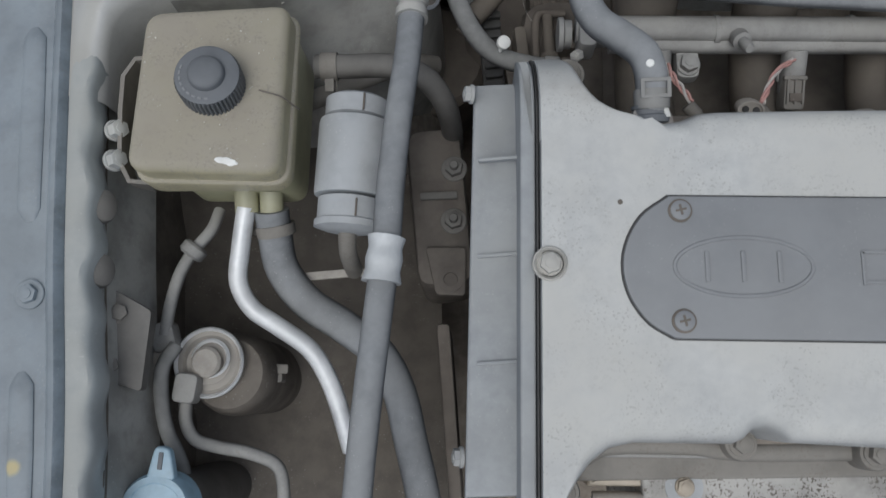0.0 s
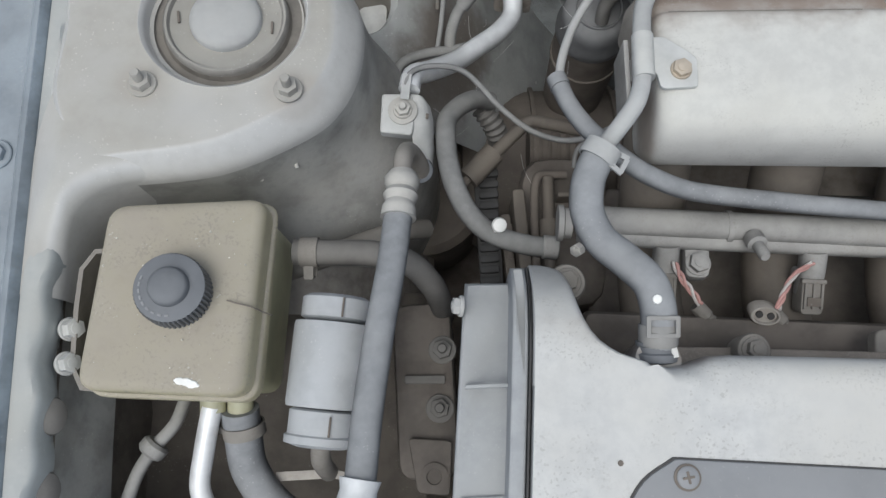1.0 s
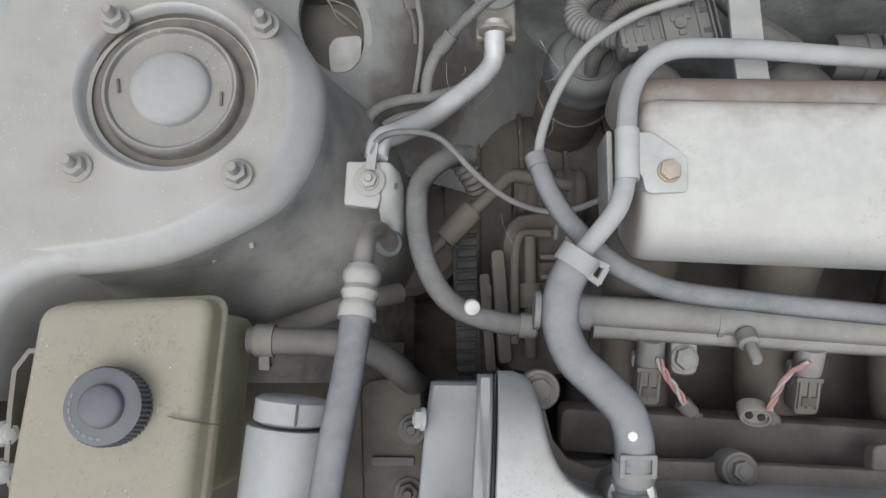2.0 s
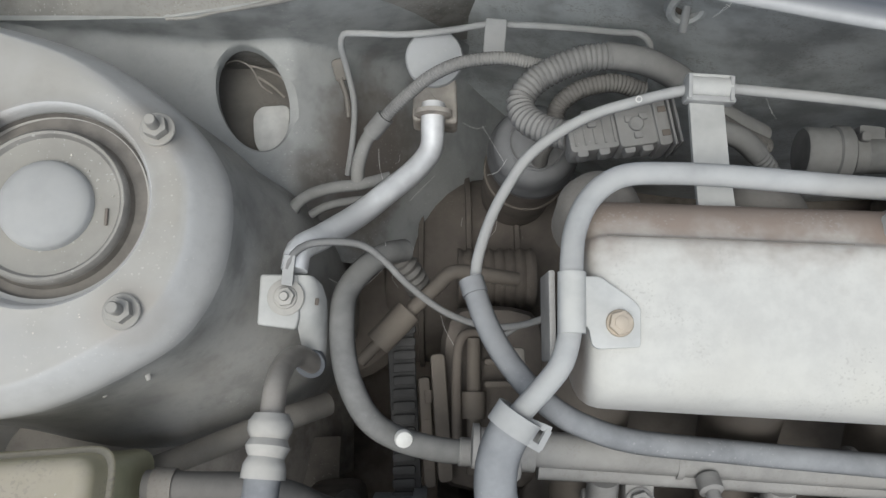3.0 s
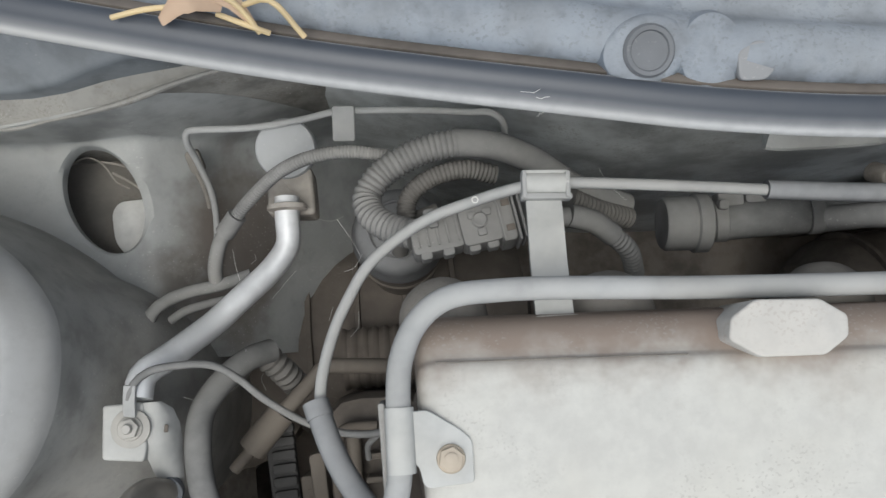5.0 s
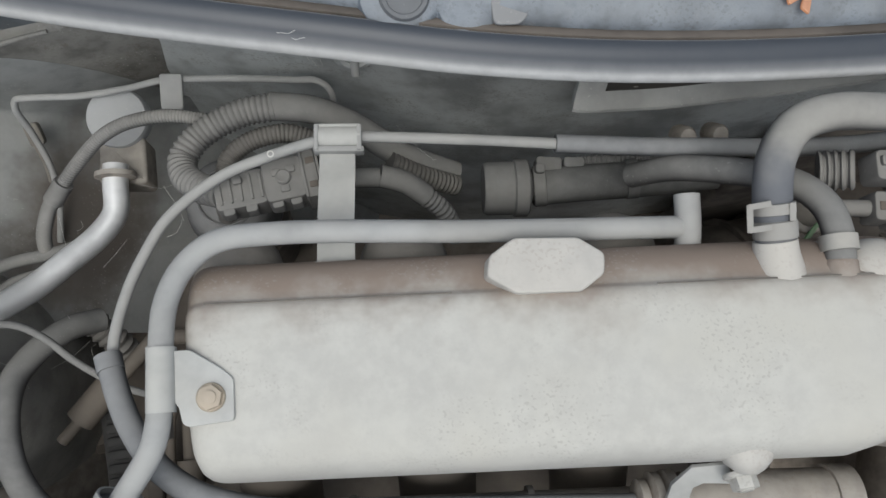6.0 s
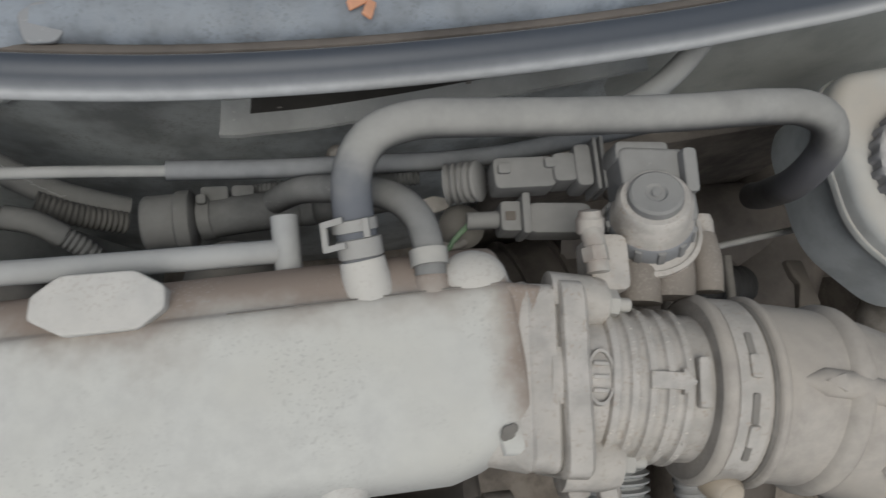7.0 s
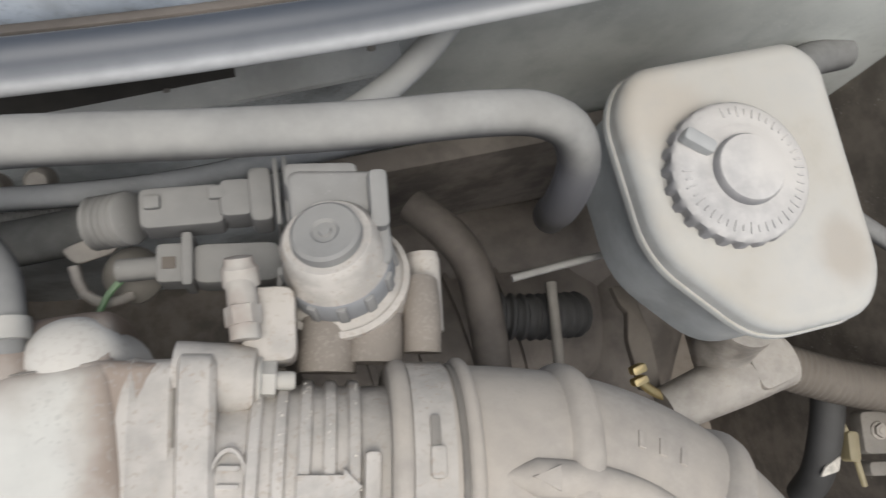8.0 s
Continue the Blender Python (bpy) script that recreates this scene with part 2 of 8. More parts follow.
M_RUBBER_B = dusty("bluish dusty rubber", (0.075, 0.08, 0.087), dust=0.76, rough=0.48, dust_col=(0.35, 0.36, 0.365), bump=0.05, settle=(-0.1, 0.85), flecks=0.18)
M_DEEP = dusty("grimy dark rubber", (0.11, 0.105, 0.098), dust=0.65, rough=0.5, dust_col=(0.225, 0.215, 0.195), bump=0.08, blotch=0.2)
M_DUCT = dusty("rubber intake duct under dust", (0.26, 0.24, 0.215), dust=0.95, rough=0.7, dust_col=(0.452, 0.413, 0.362), bump=0.3, vary=0.2, spots=0.38, spot_col=(0.36, 0.325, 0.28), broad=18.0, settle=(-0.2, 0.7), grain=170)
# The near-white dust_col on top stands for the sky's highlight along the pipe.
M_PIPE = dusty("bare aluminium pipe, sky sheen in its pale top", (0.78, 0.79, 0.79), dust=0.5, rough=0.28, metal=0.55, dust_col=(0.72, 0.73, 0.725), bump=0.03)
M_STEEL = dusty("dusty painted steel pipe", (0.36, 0.37, 0.37), dust=0.80, rough=0.45, metal=0.15, dust_col=(0.405, 0.405, 0.388), bump=0.04, settle=(-0.2, 0.8))
M_ZINC = dusty("dull zinc plated steel", (0.47, 0.465, 0.44), dust=0.72, rough=0.42, metal=0.5, dust_col=(0.44, 0.42, 0.375), bump=0.06)
M_BRACKET = dusty("dusty pressed steel bracket", (0.43, 0.44, 0.435), dust=0.78, rough=0.42, metal=0.3, dust_col=(0.53, 0.53, 0.495), bump=0.05)
M_TANK = dusty("yellowed plastic tank", (0.44, 0.40, 0.265), dust=0.90, rough=0.36, dust_col=(0.335, 0.306, 0.258), bump=0.05, vary=0.12, spots=0.55, spot_col=(0.25, 0.23, 0.19), blotch=0.16, flecks=0.4)
M_TANKSIDE = dusty("yellowed plastic tank wall", (0.40, 0.39, 0.25), dust=0.5, rough=0.3, dust_col=(0.40, 0.38, 0.30), bump=0.04, vary=0.15)
M_BRAKE = dusty("whitish plastic fluid tank", (0.60, 0.615, 0.60), dust=0.9, rough=0.35, dust_col=(0.475, 0.45, 0.395), bump=0.04, vary=0.15, settle=(0.1, 0.95), stains=(((0.785, 0.335, 0.874), (0.016, 0.02, 0.02), (0.38, 0.33, 0.27), 0.6), ((0.71, 0.42, 0.874), (0.03, 0.03, 0.03), (0.47, 0.42, 0.35), 0.6)), blotch=0.12)
M_BRAKELOW = dusty("blue grey translucent tank wall", (0.38, 0.405, 0.415), dust=0.6, rough=0.3, dust_col=(0.45, 0.46, 0.45), bump=0.04, vary=0.2)
M_CAP = dusty("grey blue plastic cap", (0.09, 0.098, 0.108), dust=0.55, rough=0.45, dust_col=(0.215, 0.225, 0.235), bump=0.06, flecks=0.08)
M_CAPWHITE = dusty("dust covered grey cap", (0.25, 0.25, 0.26), dust=0.96, rough=0.6, dust_col=(0.60, 0.58, 0.545), bump=0.35)
M_BLUE = dusty("pale blue plastic", (0.33, 0.50, 0.62), dust=0.4, rough=0.4, dust_col=(0.50, 0.54, 0.54), bump=0.05)
M_FILTER = dusty("dusty white filter body", (0.44, 0.455, 0.465), dust=0.7, rough=0.5, dust_col=(0.40, 0.41, 0.41), bump=0.05, blotch=0.12, flecks=0.3)
M_CONN = dusty("dusty grey connector plastic", (0.15, 0.15, 0.15), dust=0.85, rough=0.55, dust_col=(0.298, 0.294, 0.277), bump=0.08, settle=(0.0, 0.85), flecks=0.2)
M_LID = dusty("dark grey canister lid", (0.12, 0.122, 0.124), dust=0.75, rough=0.45, dust_col=(0.26, 0.26, 0.255), bump=0.06)
M_FOIL = dusty("crinkled white foil tape", (0.60, 0.62, 0.63), dust=0.5, rough=0.4, metal=0.3, dust_col=(0.57, 0.575, 0.56), bump=0.8, grain=60)
M_WHITE = dusty("chalky white plastic", (0.78, 0.78, 0.74), dust=0.3, rough=0.6, dust_col=(0.72, 0.70, 0.65), bump=0.1)
M_CRUMB = dusty("pale crumb", (0.58, 0.55, 0.49), dust=0.5, rough=0.9, dust_col=(0.60, 0.57, 0.50), vary=0.4, broad=60.0)
M_BOLTRUST = dusty("tarnished brass coloured bolt", (0.44, 0.37, 0.28), dust=0.55, rough=0.45, metal=0.5, dust_col=(0.50, 0.45, 0.38), bump=0.1)
M_RUST = dusty("rusty heat shield steel", (0.38, 0.37, 0.35), dust=0.55, rough=0.5, metal=0.5, dust_col=(0.44, 0.42, 0.38), spots=0.95, spot_col=(0.08, 0.065, 0.05), grain=130, vary=0.45, bump=0.3)
M_WIREP = dusty("pink wire", (0.52, 0.25, 0.22), dust=0.35, rough=0.5, dust_col=(0.6, 0.46, 0.42))
M_WIREW = dusty("pale wire", (0.58, 0.55, 0.52), dust=0.4, rough=0.5, dust_col=(0.6, 0.55, 0.5))
M_GREEN = dusty("green wire", (0.12, 0.30, 0.12), dust=0.35, rough=0.5)
M_LEAF = dusty("dry brown leaf", (0.42, 0.29, 0.20), dust=0.3, rough=0.8, dust_col=(0.58, 0.47, 0.34))
M_ORANGE = dusty("orange petal", (0.62, 0.27, 0.13), dust=0.2, rough=0.8)
M_STRAW = dusty("dry straw stalk", (0.60, 0.46, 0.24), dust=0.2, rough=0.8)
M_BRASS = dusty("dull brass fitting", (0.5, 0.38, 0.14), dust=0.3, rough=0.35, metal=0.8)
M_GROUND = dusty("grey ground", (0.14, 0.135, 0.13), dust=0.4, rough=0.9, dust_col=(0.22, 0.21, 0.2), grain=30, broad=1.0)
M_DARK = dusty("black grime", (0.145, 0.125, 0.106), dust=0.4, rough=0.8, dust_col=(0.205, 0.178, 0.148), bump=0.1, flecks=0.12)
# Oily grime, its tone set dark for shade deep in the bay.
M_OIL_SHADE = dusty("oily grime and deep shade tone", (0.125, 0.109, 0.093), dust=0.35, rough=0.7, dust_col=(0.185, 0.161, 0.136), bump=0.15, vary=0.4)
M_LINE = dusty("black gasket", (0.035, 0.035, 0.035), dust=0.25, rough=0.7, dust_col=(0.14, 0.135, 0.125), bump=0.05)
M_SOIL = dusty("grimy undertray", (0.30, 0.262, 0.222), dust=0.5, rough=0.8, dust_col=(0.30, 0.262, 0.222), bump=0.3, vary=0.5)
M_SPLASH = dusty("brown grimed splash panel", (0.135, 0.118, 0.099), dust=0.5, rough=0.75, dust_col=(0.175, 0.156, 0.131), bump=0.3, vary=0.3, broad=12.0, spots=0.1, flecks=0.25)


# ---- shape tools ----
def V3(p):
    return Vector((float(p[0]), float(p[1]), float(p[2])))


def spline(pts, step=0.004):
    """A smooth run of points through pts, with equal steps."""
    P = [V3(p) for p in pts]
    if len(P) == 2:
        n = max(1, int((P[1] - P[0]).length / step))
        return [P[0].lerp(P[1], i / n) for i in range(n + 1)]
    P = [P[0] * 2 - P[1], *P, P[-1] * 2 - P[-2]]
    out = []
    for i in range(1, len(P) - 2):
        a, b, c, d = P[i - 1:i + 3]
        n = max(2, int((c - b).length / step))
        t1 = (b - a).length ** 0.5
        t2 = t1 + max(1e-6, (c - b).length) ** 0.5
        t3 = t2 + (d - c).length ** 0.5
        for k in range(n):
            t = t1 + (t2 - t1) * k / n
            A1 = a * ((t1 - t) / t1) + b * (t / t1)
            A2 = b * ((t2 - t) / (t2 - t1)) + c * ((t - t1) / (t2 - t1))
            A3 = c * ((t3 - t) / (t3 - t2)) + d * ((t - t2) / (t3 - t2))
            B1 = A1 * ((t2 - t) / t2) + A2 * (t / t2)
            B2 = A2 * ((t3 - t) / (t3 - t1)) + A3 * ((t - t1) / (t3 - t1))
            out.append(B1 * ((t2 - t) / (t2 - t1)) + B2 * ((t - t1) / (t2 - t1)))
    out.append(P[-2])
    return out


def frame_to(direction, origin=(0, 0, 0), roll=0.0):
    """A pose whose z runs along direction."""
    q = V3(direction).to_track_quat("Z", "Y")
    return Matrix.Translation(origin) @ q.to_matrix().to_4x4() @ Matrix.Rotation(radians(roll), 4, "Z")


class Shape:
    """Collects surfaces into one mesh."""

    def __init__(self):
        self.v, self.f = [], []

    def grid(self, rings, closed=True, cap0=False, cap1=False):
        base, n = len(self.v), len(rings[0])
        for ring in rings:
            self.v.extend(V3(p) for p in ring)
        for i in range(len(rings) - 1):
            for j in range(n if closed else n - 1):
                k = (j + 1) % n
                self.f.append((base + i * n + j, base + i * n + k, base + (i + 1) * n + k, base + (i + 1) * n + j))
        if cap0:
            self.f.append(tuple(base + j for j in reversed(range(n))))
        if cap1:
            self.f.append(tuple(base + (len(rings) - 1) * n + j for j in range(n)))
        return self

    def tube(self, pts, r, n=14, step=0.004, ribs=None, caps=True, smooth=True, oval=1.0):
        """A pipe along pts; r may be a list, one radius a point; ribs: (pitch, depth)."""
        if ribs:
            step = ribs[0] / 4
        P = spline(pts, step) if smooth else [V3(p) for p in pts]
        if isinstance(r, (list, tuple)):
            S = [0.0]
            for a, b in zip(pts, pts[1:]):
                S.append(S[-1] + (V3(b) - V3(a)).length)
            s, R = [0.0], []
            for a, b in zip(P, P[1:]):
                s.append(s[-1] + (b - a).length)
            R = [float(np.interp(x / s[-1], [y / S[-1] for y in S], r)) for x in s]
        else:
            R = [r] * len(P)
        if ribs:
            R = [x - ribs[1] * (0, 0.15, 1, 0.85)[i % 4] for i, x in enumerate(R)]
        tan = [(P[min(i + 1, len(P) - 1)] - P[max(i - 1, 0)]).normalized() for i in range(len(P))]
        up = Vector((0, 0, 1)) if abs(tan[0].z) < 0.9 else Vector((1, 0, 0))
        nrm = (up - tan[0] * up.dot(tan[0])).normalized()
        rings = []
        for p, t, x in zip(P, tan, R):
            nrm = (nrm - t * nrm.dot(t)).normalized()
            bi = t.cross(nrm)
            rings.append([p + (nrm * math.cos(2 * math.pi * k / n) * oval + bi * math.sin(2 * math.pi * k / n)) * x for k in range(n)])
        return self.grid(rings, True, caps, caps)

    def lathe(self, profile, m=None, n=28, cap0=True, cap1=True, scale=(1, 1)):
        """Rings of (radius, height), turned round the z of m."""
        m = m or Matrix()
        rings = [[m @ Vector((r * scale[0] * math.cos(2 * math.pi * k / n), r * scale[1] * math.sin(2 * math.pi * k / n), z)) for k in range(n)] for r, z in profile]
        return self.grid(rings, True, cap0, cap1)

    def prism(self, outline, z0, z1, bevel=0.002, m=None, steps=3, top=None, slack=None):
        """An outline (counter-clockwise) raised from z0 to z1, its upper edge rounded; top: height added at (x, y); slack: share of the rounding at (x, y)."""
        m = m or Matrix()
        O = [Vector((p[0], p[1])) for p in outline]
        n = len(O)
        nor = []
        for i in range(n):
            a, b = (O[i] - O[i - 1]), (O[(i + 1) % n] - O[i])
            na, nb = Vector((-a.y, a.x)).normalized(), Vector((-b.y, b.x)).normalized()
            s = na + nb
            nor.append(s / max(0.35, s.length_squared / 2))
        rows = [(0.0, z0)]
        for k in range(steps + 1):
            a = math.pi / 2 * k / steps
            rows.append((bevel * (1 - math.cos(a)), z1 - bevel + bevel * math.sin(a)))
        rings = []
        for inset, z in rows:
            ring = []
            for p, q in zip(O, nor):
                w = p + q * inset * (slack(p.x, p.y) if slack else 1.0)
                ring.append(m @ Vector((w.x, w.y, z + (top(w.x, w.y) if top and z > z0 else 0))))
            rings.append(ring)
        return self.grid(rings, True, True, True)

    def box(self, centre, size, bevel=0.002, rot=(0, 0, 0), m=None):
        x, y, z = (s / 2 for s in size)
        b = min(bevel * 1.6, x * 0.7, y * 0.7)
        ol = rounded([(-x, -y), (x, -y), (x, y), (-x, y)], b, 3)
        mm = (m or Matrix()) @ pose(*centre, *rot)
        return self.prism(ol, -z, z, min(b * 0.45, z), mm, 2)

    def bolt(self, at, axis=(0, 0, 1), r=0.006, h=0.006, washer=0.0, stud=0.0, dish=True):
        """A hexagon head, with a washer or flange and a stud end."""
        m = frame_to(axis, at, 17)
        if washer:
            self.lathe([(washer * 0.98, -0.001), (washer, 0.0), (washer, 0.0008), (washer * 0.94, 0.0013)], m, 24)
        hexa = [(r * 1.12 * math.cos(math.pi / 3 * k), r * 1.12 * math.sin(math.pi / 3 * k)) for k in range(6)]
        self.prism(hexa, 0.0, h, r * 0.12, m, 2)
        if stud:
            self.lathe([(r * 0.55, h - 0.001), (r * 0.55, h + stud - 0.001), (r * 0.45, h + stud)], m, 14)
        elif dish:
            self.lathe([(r * 0.62, h - 0.0002), (r * 0.62, h + 0.0006), (r * 0.5, h + 0.0008)], m, 16)
        return self

    def mesh(self, name):
        me = bpy.data.meshes.new(name)
        me.from_pydata([tuple(p) for p in self.v], [], self.f)
        me.update()
        bm = bmesh.new()
        bm.from_mesh(me)
        bmesh.ops.recalc_face_normals(bm, faces=bm.faces)
        bm.to_mesh(me)
        bm.free()
        me.shade_smooth()
        me.set_sharp_from_angle(angle=radians(38))
        return me


def rounded(pts, r, n=4):
    """A closed outline with its corners rounded by about r."""
    out, P = [], [Vector(p) for p in pts]
    for i, p in enumerate(P):
        a, b = P[i - 1] - p, P[(i + 1) % len(P)] - p
        d = min(r, a.length * 0.48, b.length * 0.48)
        s, e = p + a.normalized() * d, p + b.normalized() * d
        for k in range(n + 1):
            t = k / n
            out.append(tuple(s * (1 - t) ** 2 + p * 2 * t * (1 - t) + e * t * t))
    return out


def smooth2(pts, step=0.006):
    """A closed smooth outline through pts."""
    loop = [(*p, 0) for p in pts]
    run = spline([*loop[-2:], *loop, *loop[:2]], step)
    i0 = min(range(len(run)), key=lambda i: (run[i] - V3(loop[0])).length if i < len(run) // 2 else 9)
    i1 = min(range(len(run)), key=lambda i: (run[i] - V3(loop[0])).length if i >= len(run) // 2 else 9)
    return [(p.x, p.y) for p in run[i0:i1]]


BASE = {}


def thing(name, base, label, category, group="", kind=""):
    ob = new(name)
    ob.location = base
    BASE[ob] = V3(base)
    return tagged(ob, label, category, group, kind)


def part(name, shape, material, parent, label=""):
    """One mesh object under a thing or a part, from a shape in world places."""
    base = BASE[parent]
    shape.v = [p - base for p in shape.v]
    ob = new(name, shape.mesh(name))
    ob.data.materials.append(material)
    ob.parent = parent
    BASE[ob] = base
    return tagged(ob, label) if label else ob


def solo(name, shape, material, label, category="", group="", kind=""):
    """A thing that is one mesh."""
    lo = [min(p[i] for p in shape.v) for i in range(3)]
    hi = [max(p[i] for p in shape.v) for i in range(3)]
    base = Vector(((lo[0] + hi[0]) / 2, (lo[1] + hi[1]) / 2, lo[2]))
    shape.v = [p - base for p in shape.v]
    ob = new(name, shape.mesh(name))
    ob.data.materials.append(material)
    ob.location = base
    BASE[ob] = base
    return tagged(ob, label, category, group, kind)


def sweep(path, profile, step=0.01):
    """An open or closed profile of (across, up) carried along a level path."""
    P = spline(path, step)
    S = Shape()
    rings = []
    for i, p in enumerate(P):
        t = (P[min(i + 1, len(P) - 1)] - P[max(i - 1, 0)]).normalized()
        side = Vector((-t.y, t.x, 0)).normalized()
        rings.append([p + side * a + Vector((0, 0, b)) for a, b in profile])
    return S, rings


def bar_strip(S, pts, width, thick, normal=(0, 0, 1)):
    """A flat strap along pts."""
    P = [V3(p) for p in pts]
    rings = []
    for i, p in enumerate(P):
        t = (P[min(i + 1, len(P) - 1)] - P[max(i - 1, 0)]).normalized()
        side = t.cross(V3(normal)).normalized()
        nn = side.cross(t).normalized()
        w, h = side * width / 2, nn * thick / 2
        rings.append([p + w + h, p - w + h, p - w - h, p + w - h])
    S.grid(rings, True, True, True)
    return S


def clamp_band(S, at, axis, r, width=0.009, ear=0.012, ang=0.0):
    """A spring hose clamp: a band and two raised ears."""
    m = frame_to(axis, at, ang)
    S.lathe([(r, -width / 2), (r + 0.0012, -width / 2), (r + 0.0012, width / 2), (r, width / 2)], m, 28, False, False)
    S.box((r + ear * 0.35, 0.004, 0), (ear, 0.0015, width * 0.75), 0.0005, m=m)
    S.box((r + ear * 0.35, -0.004, 0), (ear, 0.0015, width * 0.55), 0.0005, m=m)
    S.box((r + ear * 0.82, 0.0, 0), (0.0015, 0.0095, width * 0.5), 0.0005, m=m)
    return S


# ---- setting: ground, engine bay walls, cowl ----
S = Shape()
S.grid([[(-60, -60, 0), (60, -60, 0)], [(-60, 60, 0), (60, 60, 0)]], False)
solo("ground", S, M_GROUND, "grey dusty ground under the car", "ground", kind="structure")

S = Shape()
S.box((0.33, 0.12, 0.395), (1.40, 0.95, 0.01), 0.004)
solo("undertray", S, M_SOIL, "grimy dark tray under the engine bay", "undertray", kind="structure")

# fender rail along the side of the bay: flat outer strip, ridge, inner lip and drop
rail_path = [(-0.236, -0.45, 0.885), (-0.228, -0.05, 0.885), (-0.236, 0.10, 0.885), (-0.240, 0.26, 0.885), (-0.243, 0.60, 0.885)]
rail = thing("wall_fender", (-0.26, 0.1, 0.4), "blue grey painted fender rail covered with dust", "fender", kind="structure")
prof = [(0.30, -0.01), (0.052, -0.004), (0.050, 0.0), (0.016, 0.0), (0.010, 0.001), (0.006, 0.006), (0.002, 0.0075), (-0.001, 0.004), (-0.002, 0.0), (-0.002, -0.02), (0.30, -0.03)]
S, R = sweep(rail_path, prof)
S.grid(R, True, True, True)
part("outer_strip", S, M_STRIP, rail)
prof = [(-0.002, 0.001), (-0.006, 0.0016), (-0.010, 0.0014), (-0.0135, 0.0006), (-0.0158, -0.0012), (-0.0172, -0.0042), (-0.0180, -0.009), (-0.0186, -0.014), (-0.0183, -0.019), (-0.0165, -0.022), (-0.002, -0.022)]
S, R = sweep(rail_path, prof, 0.005)
for ring in R:
    y = ring[0].y
    for k in range(3, 9):
        ring[k].x += 0.0016 * math.sin(y * 150) + 0.0011 * math.sin(y * 61 + 1.0)
        ring[k].z += 0.0010 * math.sin(y * 97 + 0.5)
S.grid(R, True, True, True)
part("inner_lip", S, M_BODY, rail)
# Upper inner wall: the light on it is put into a paler colour.
S, R = sweep(rail_path, [(-0.0160, -0.020), (-0.0165, -0.030), (-0.0180, -0.045), (-0.0205, -0.058), (-0.0240, -0.074), (-0.0255, -0.086), (-0.0200, -0.086), (-0.002, -0.0205)])
S.grid(R, True, True, True)
part("lit_shoulder", S, M_STREAK, rail, "upper inner wall, its lit zone in paler grey")
S, R = sweep(rail_path, [(-0.0165, -0.020), (-0.0160, -0.034), (-0.0185, -0.060), (-0.0220, -0.090), (-0.0225, -0.14), (-0.0225, -0.30), (-0.0225, -0.48), (0.05, -0.48), (0.03, -0.1), (-0.002, -0.021)])
S.grid(R, True, True, True)
part("inner_wall", S, M_SPLASH, rail, "brown grimed inner wall")
for y0, y1, x in ((-0.085, 0.017, -0.2535), (0.112, 0.246, -0.2605)):
    S = Shape()
    S.tube([(x + 0.003, y0, 0.8845), (x + 0.002, y0 + 0.008, 0.8855), (x, (y0 + y1) / 2, 0.8855), (x - 0.002, y1 - 0.008, 0.8855), (x - 0.003, y1, 0.8845)], [0.003, 0.0075, 0.0080, 0.0075, 0.003], 18, oval=0.32)
    part("pressed_rib", S, M_STRIP, rail)
for p in ((-0.254, 0.065, 0.886), (-0.262, 0.285, 0.886)):
    S = Shape().bolt(p, r=0.0055, h=0.005, washer=0.0095)
    part("bolt", S, M_STRIP, rail, "painted hexagon bolt with flange")
for y, x in ((0.1245, -0.2115), (0.0815, -0.2110), (0.0055, -0.2145)):
    S = Shape()
    S.lathe([(0.011, -0.006), (0.012, -0.002), (0.0105, 0.002), (0.005, 0.004)], frame_to((0.8, 0, 0.6), (x - 0.006, y, 0.870)), 16, scale=(1, 0.8))
    part("clip_stub", S, M_DEEP, rail, "dust covered plastic clip on the lip")

S = Shape()
S.grid([[(x, y, 0.715 - 0.32 * (x + 0.26) + 0.012 * math.sin(40 * y) - 0.10 * max(0.0, x + 0.10) + 14.0 * max(0.0, -0.165 - x) ** 2) for x in (-0.265, -0.235, -0.22, -0.205, -0.19, -0.17, -0.12, -0.08, -0.04, -0.005)] for y in (-0.38, -0.25, -0.15, -0.08, -0.02, 0.03, 0.08, 0.13, 0.18, 0.24)], False)
solo("splash_panel", S, M_SPLASH, "brown grimed splash panel beside the engine", "panel", kind="structure")

# strut tower: a plateau round a mouth, falling to the wheel house
TC = Vector((-0.1248, 0.3795))


def tower_z(x, y):
    return 0.8855 - 0.06 * (x + 0.122) - 0.11 * (y - 0.38)


out = smooth2([(-0.236, 0.31), (-0.207, 0.2675), (-0.187, 0.2675), (-0.128, 0.2745), (-0.085, 0.290), (-0.054, 0.309), (-0.036, 0.338), (-0.030, 0.370), (-0.033, 0.398), (-0.042, 0.416), (-0.058, 0.435), (-0.078, 0.450), (-0.102, 0.464), (-0.131, 0.4755), (-0.165, 0.485), (-0.21, 0.494), (-0.240, 0.482), (-0.240, 0.37)])
tower = thing("strut_tower", (-0.122, 0.379, 0.55), "dusty pressed steel strut tower with a round mouth", "strut tower", kind="structure")
S = Shape()
rings = []
N = 96
angs = [2 * math.pi * k / N for k in range(N)]


def edge_at(a):
    d = Vector((math.cos(a), math.sin(a)))
    best = 0.05
    for i in range(len(out)):
        p, q = Vector(out[i - 1]) - TC, Vector(out[i]) - TC
        e = q - p
        den = d.x * e.y - d.y * e.x
        if abs(den) > 1e-9:
            s = (p.x * e.y - p.y * e.x) / den
            u = (p.x * d.y - p.y * d.x) / den
            if s > 0 and -0.001 <= u <= 1.001:
                best = max(best, s)
    return best


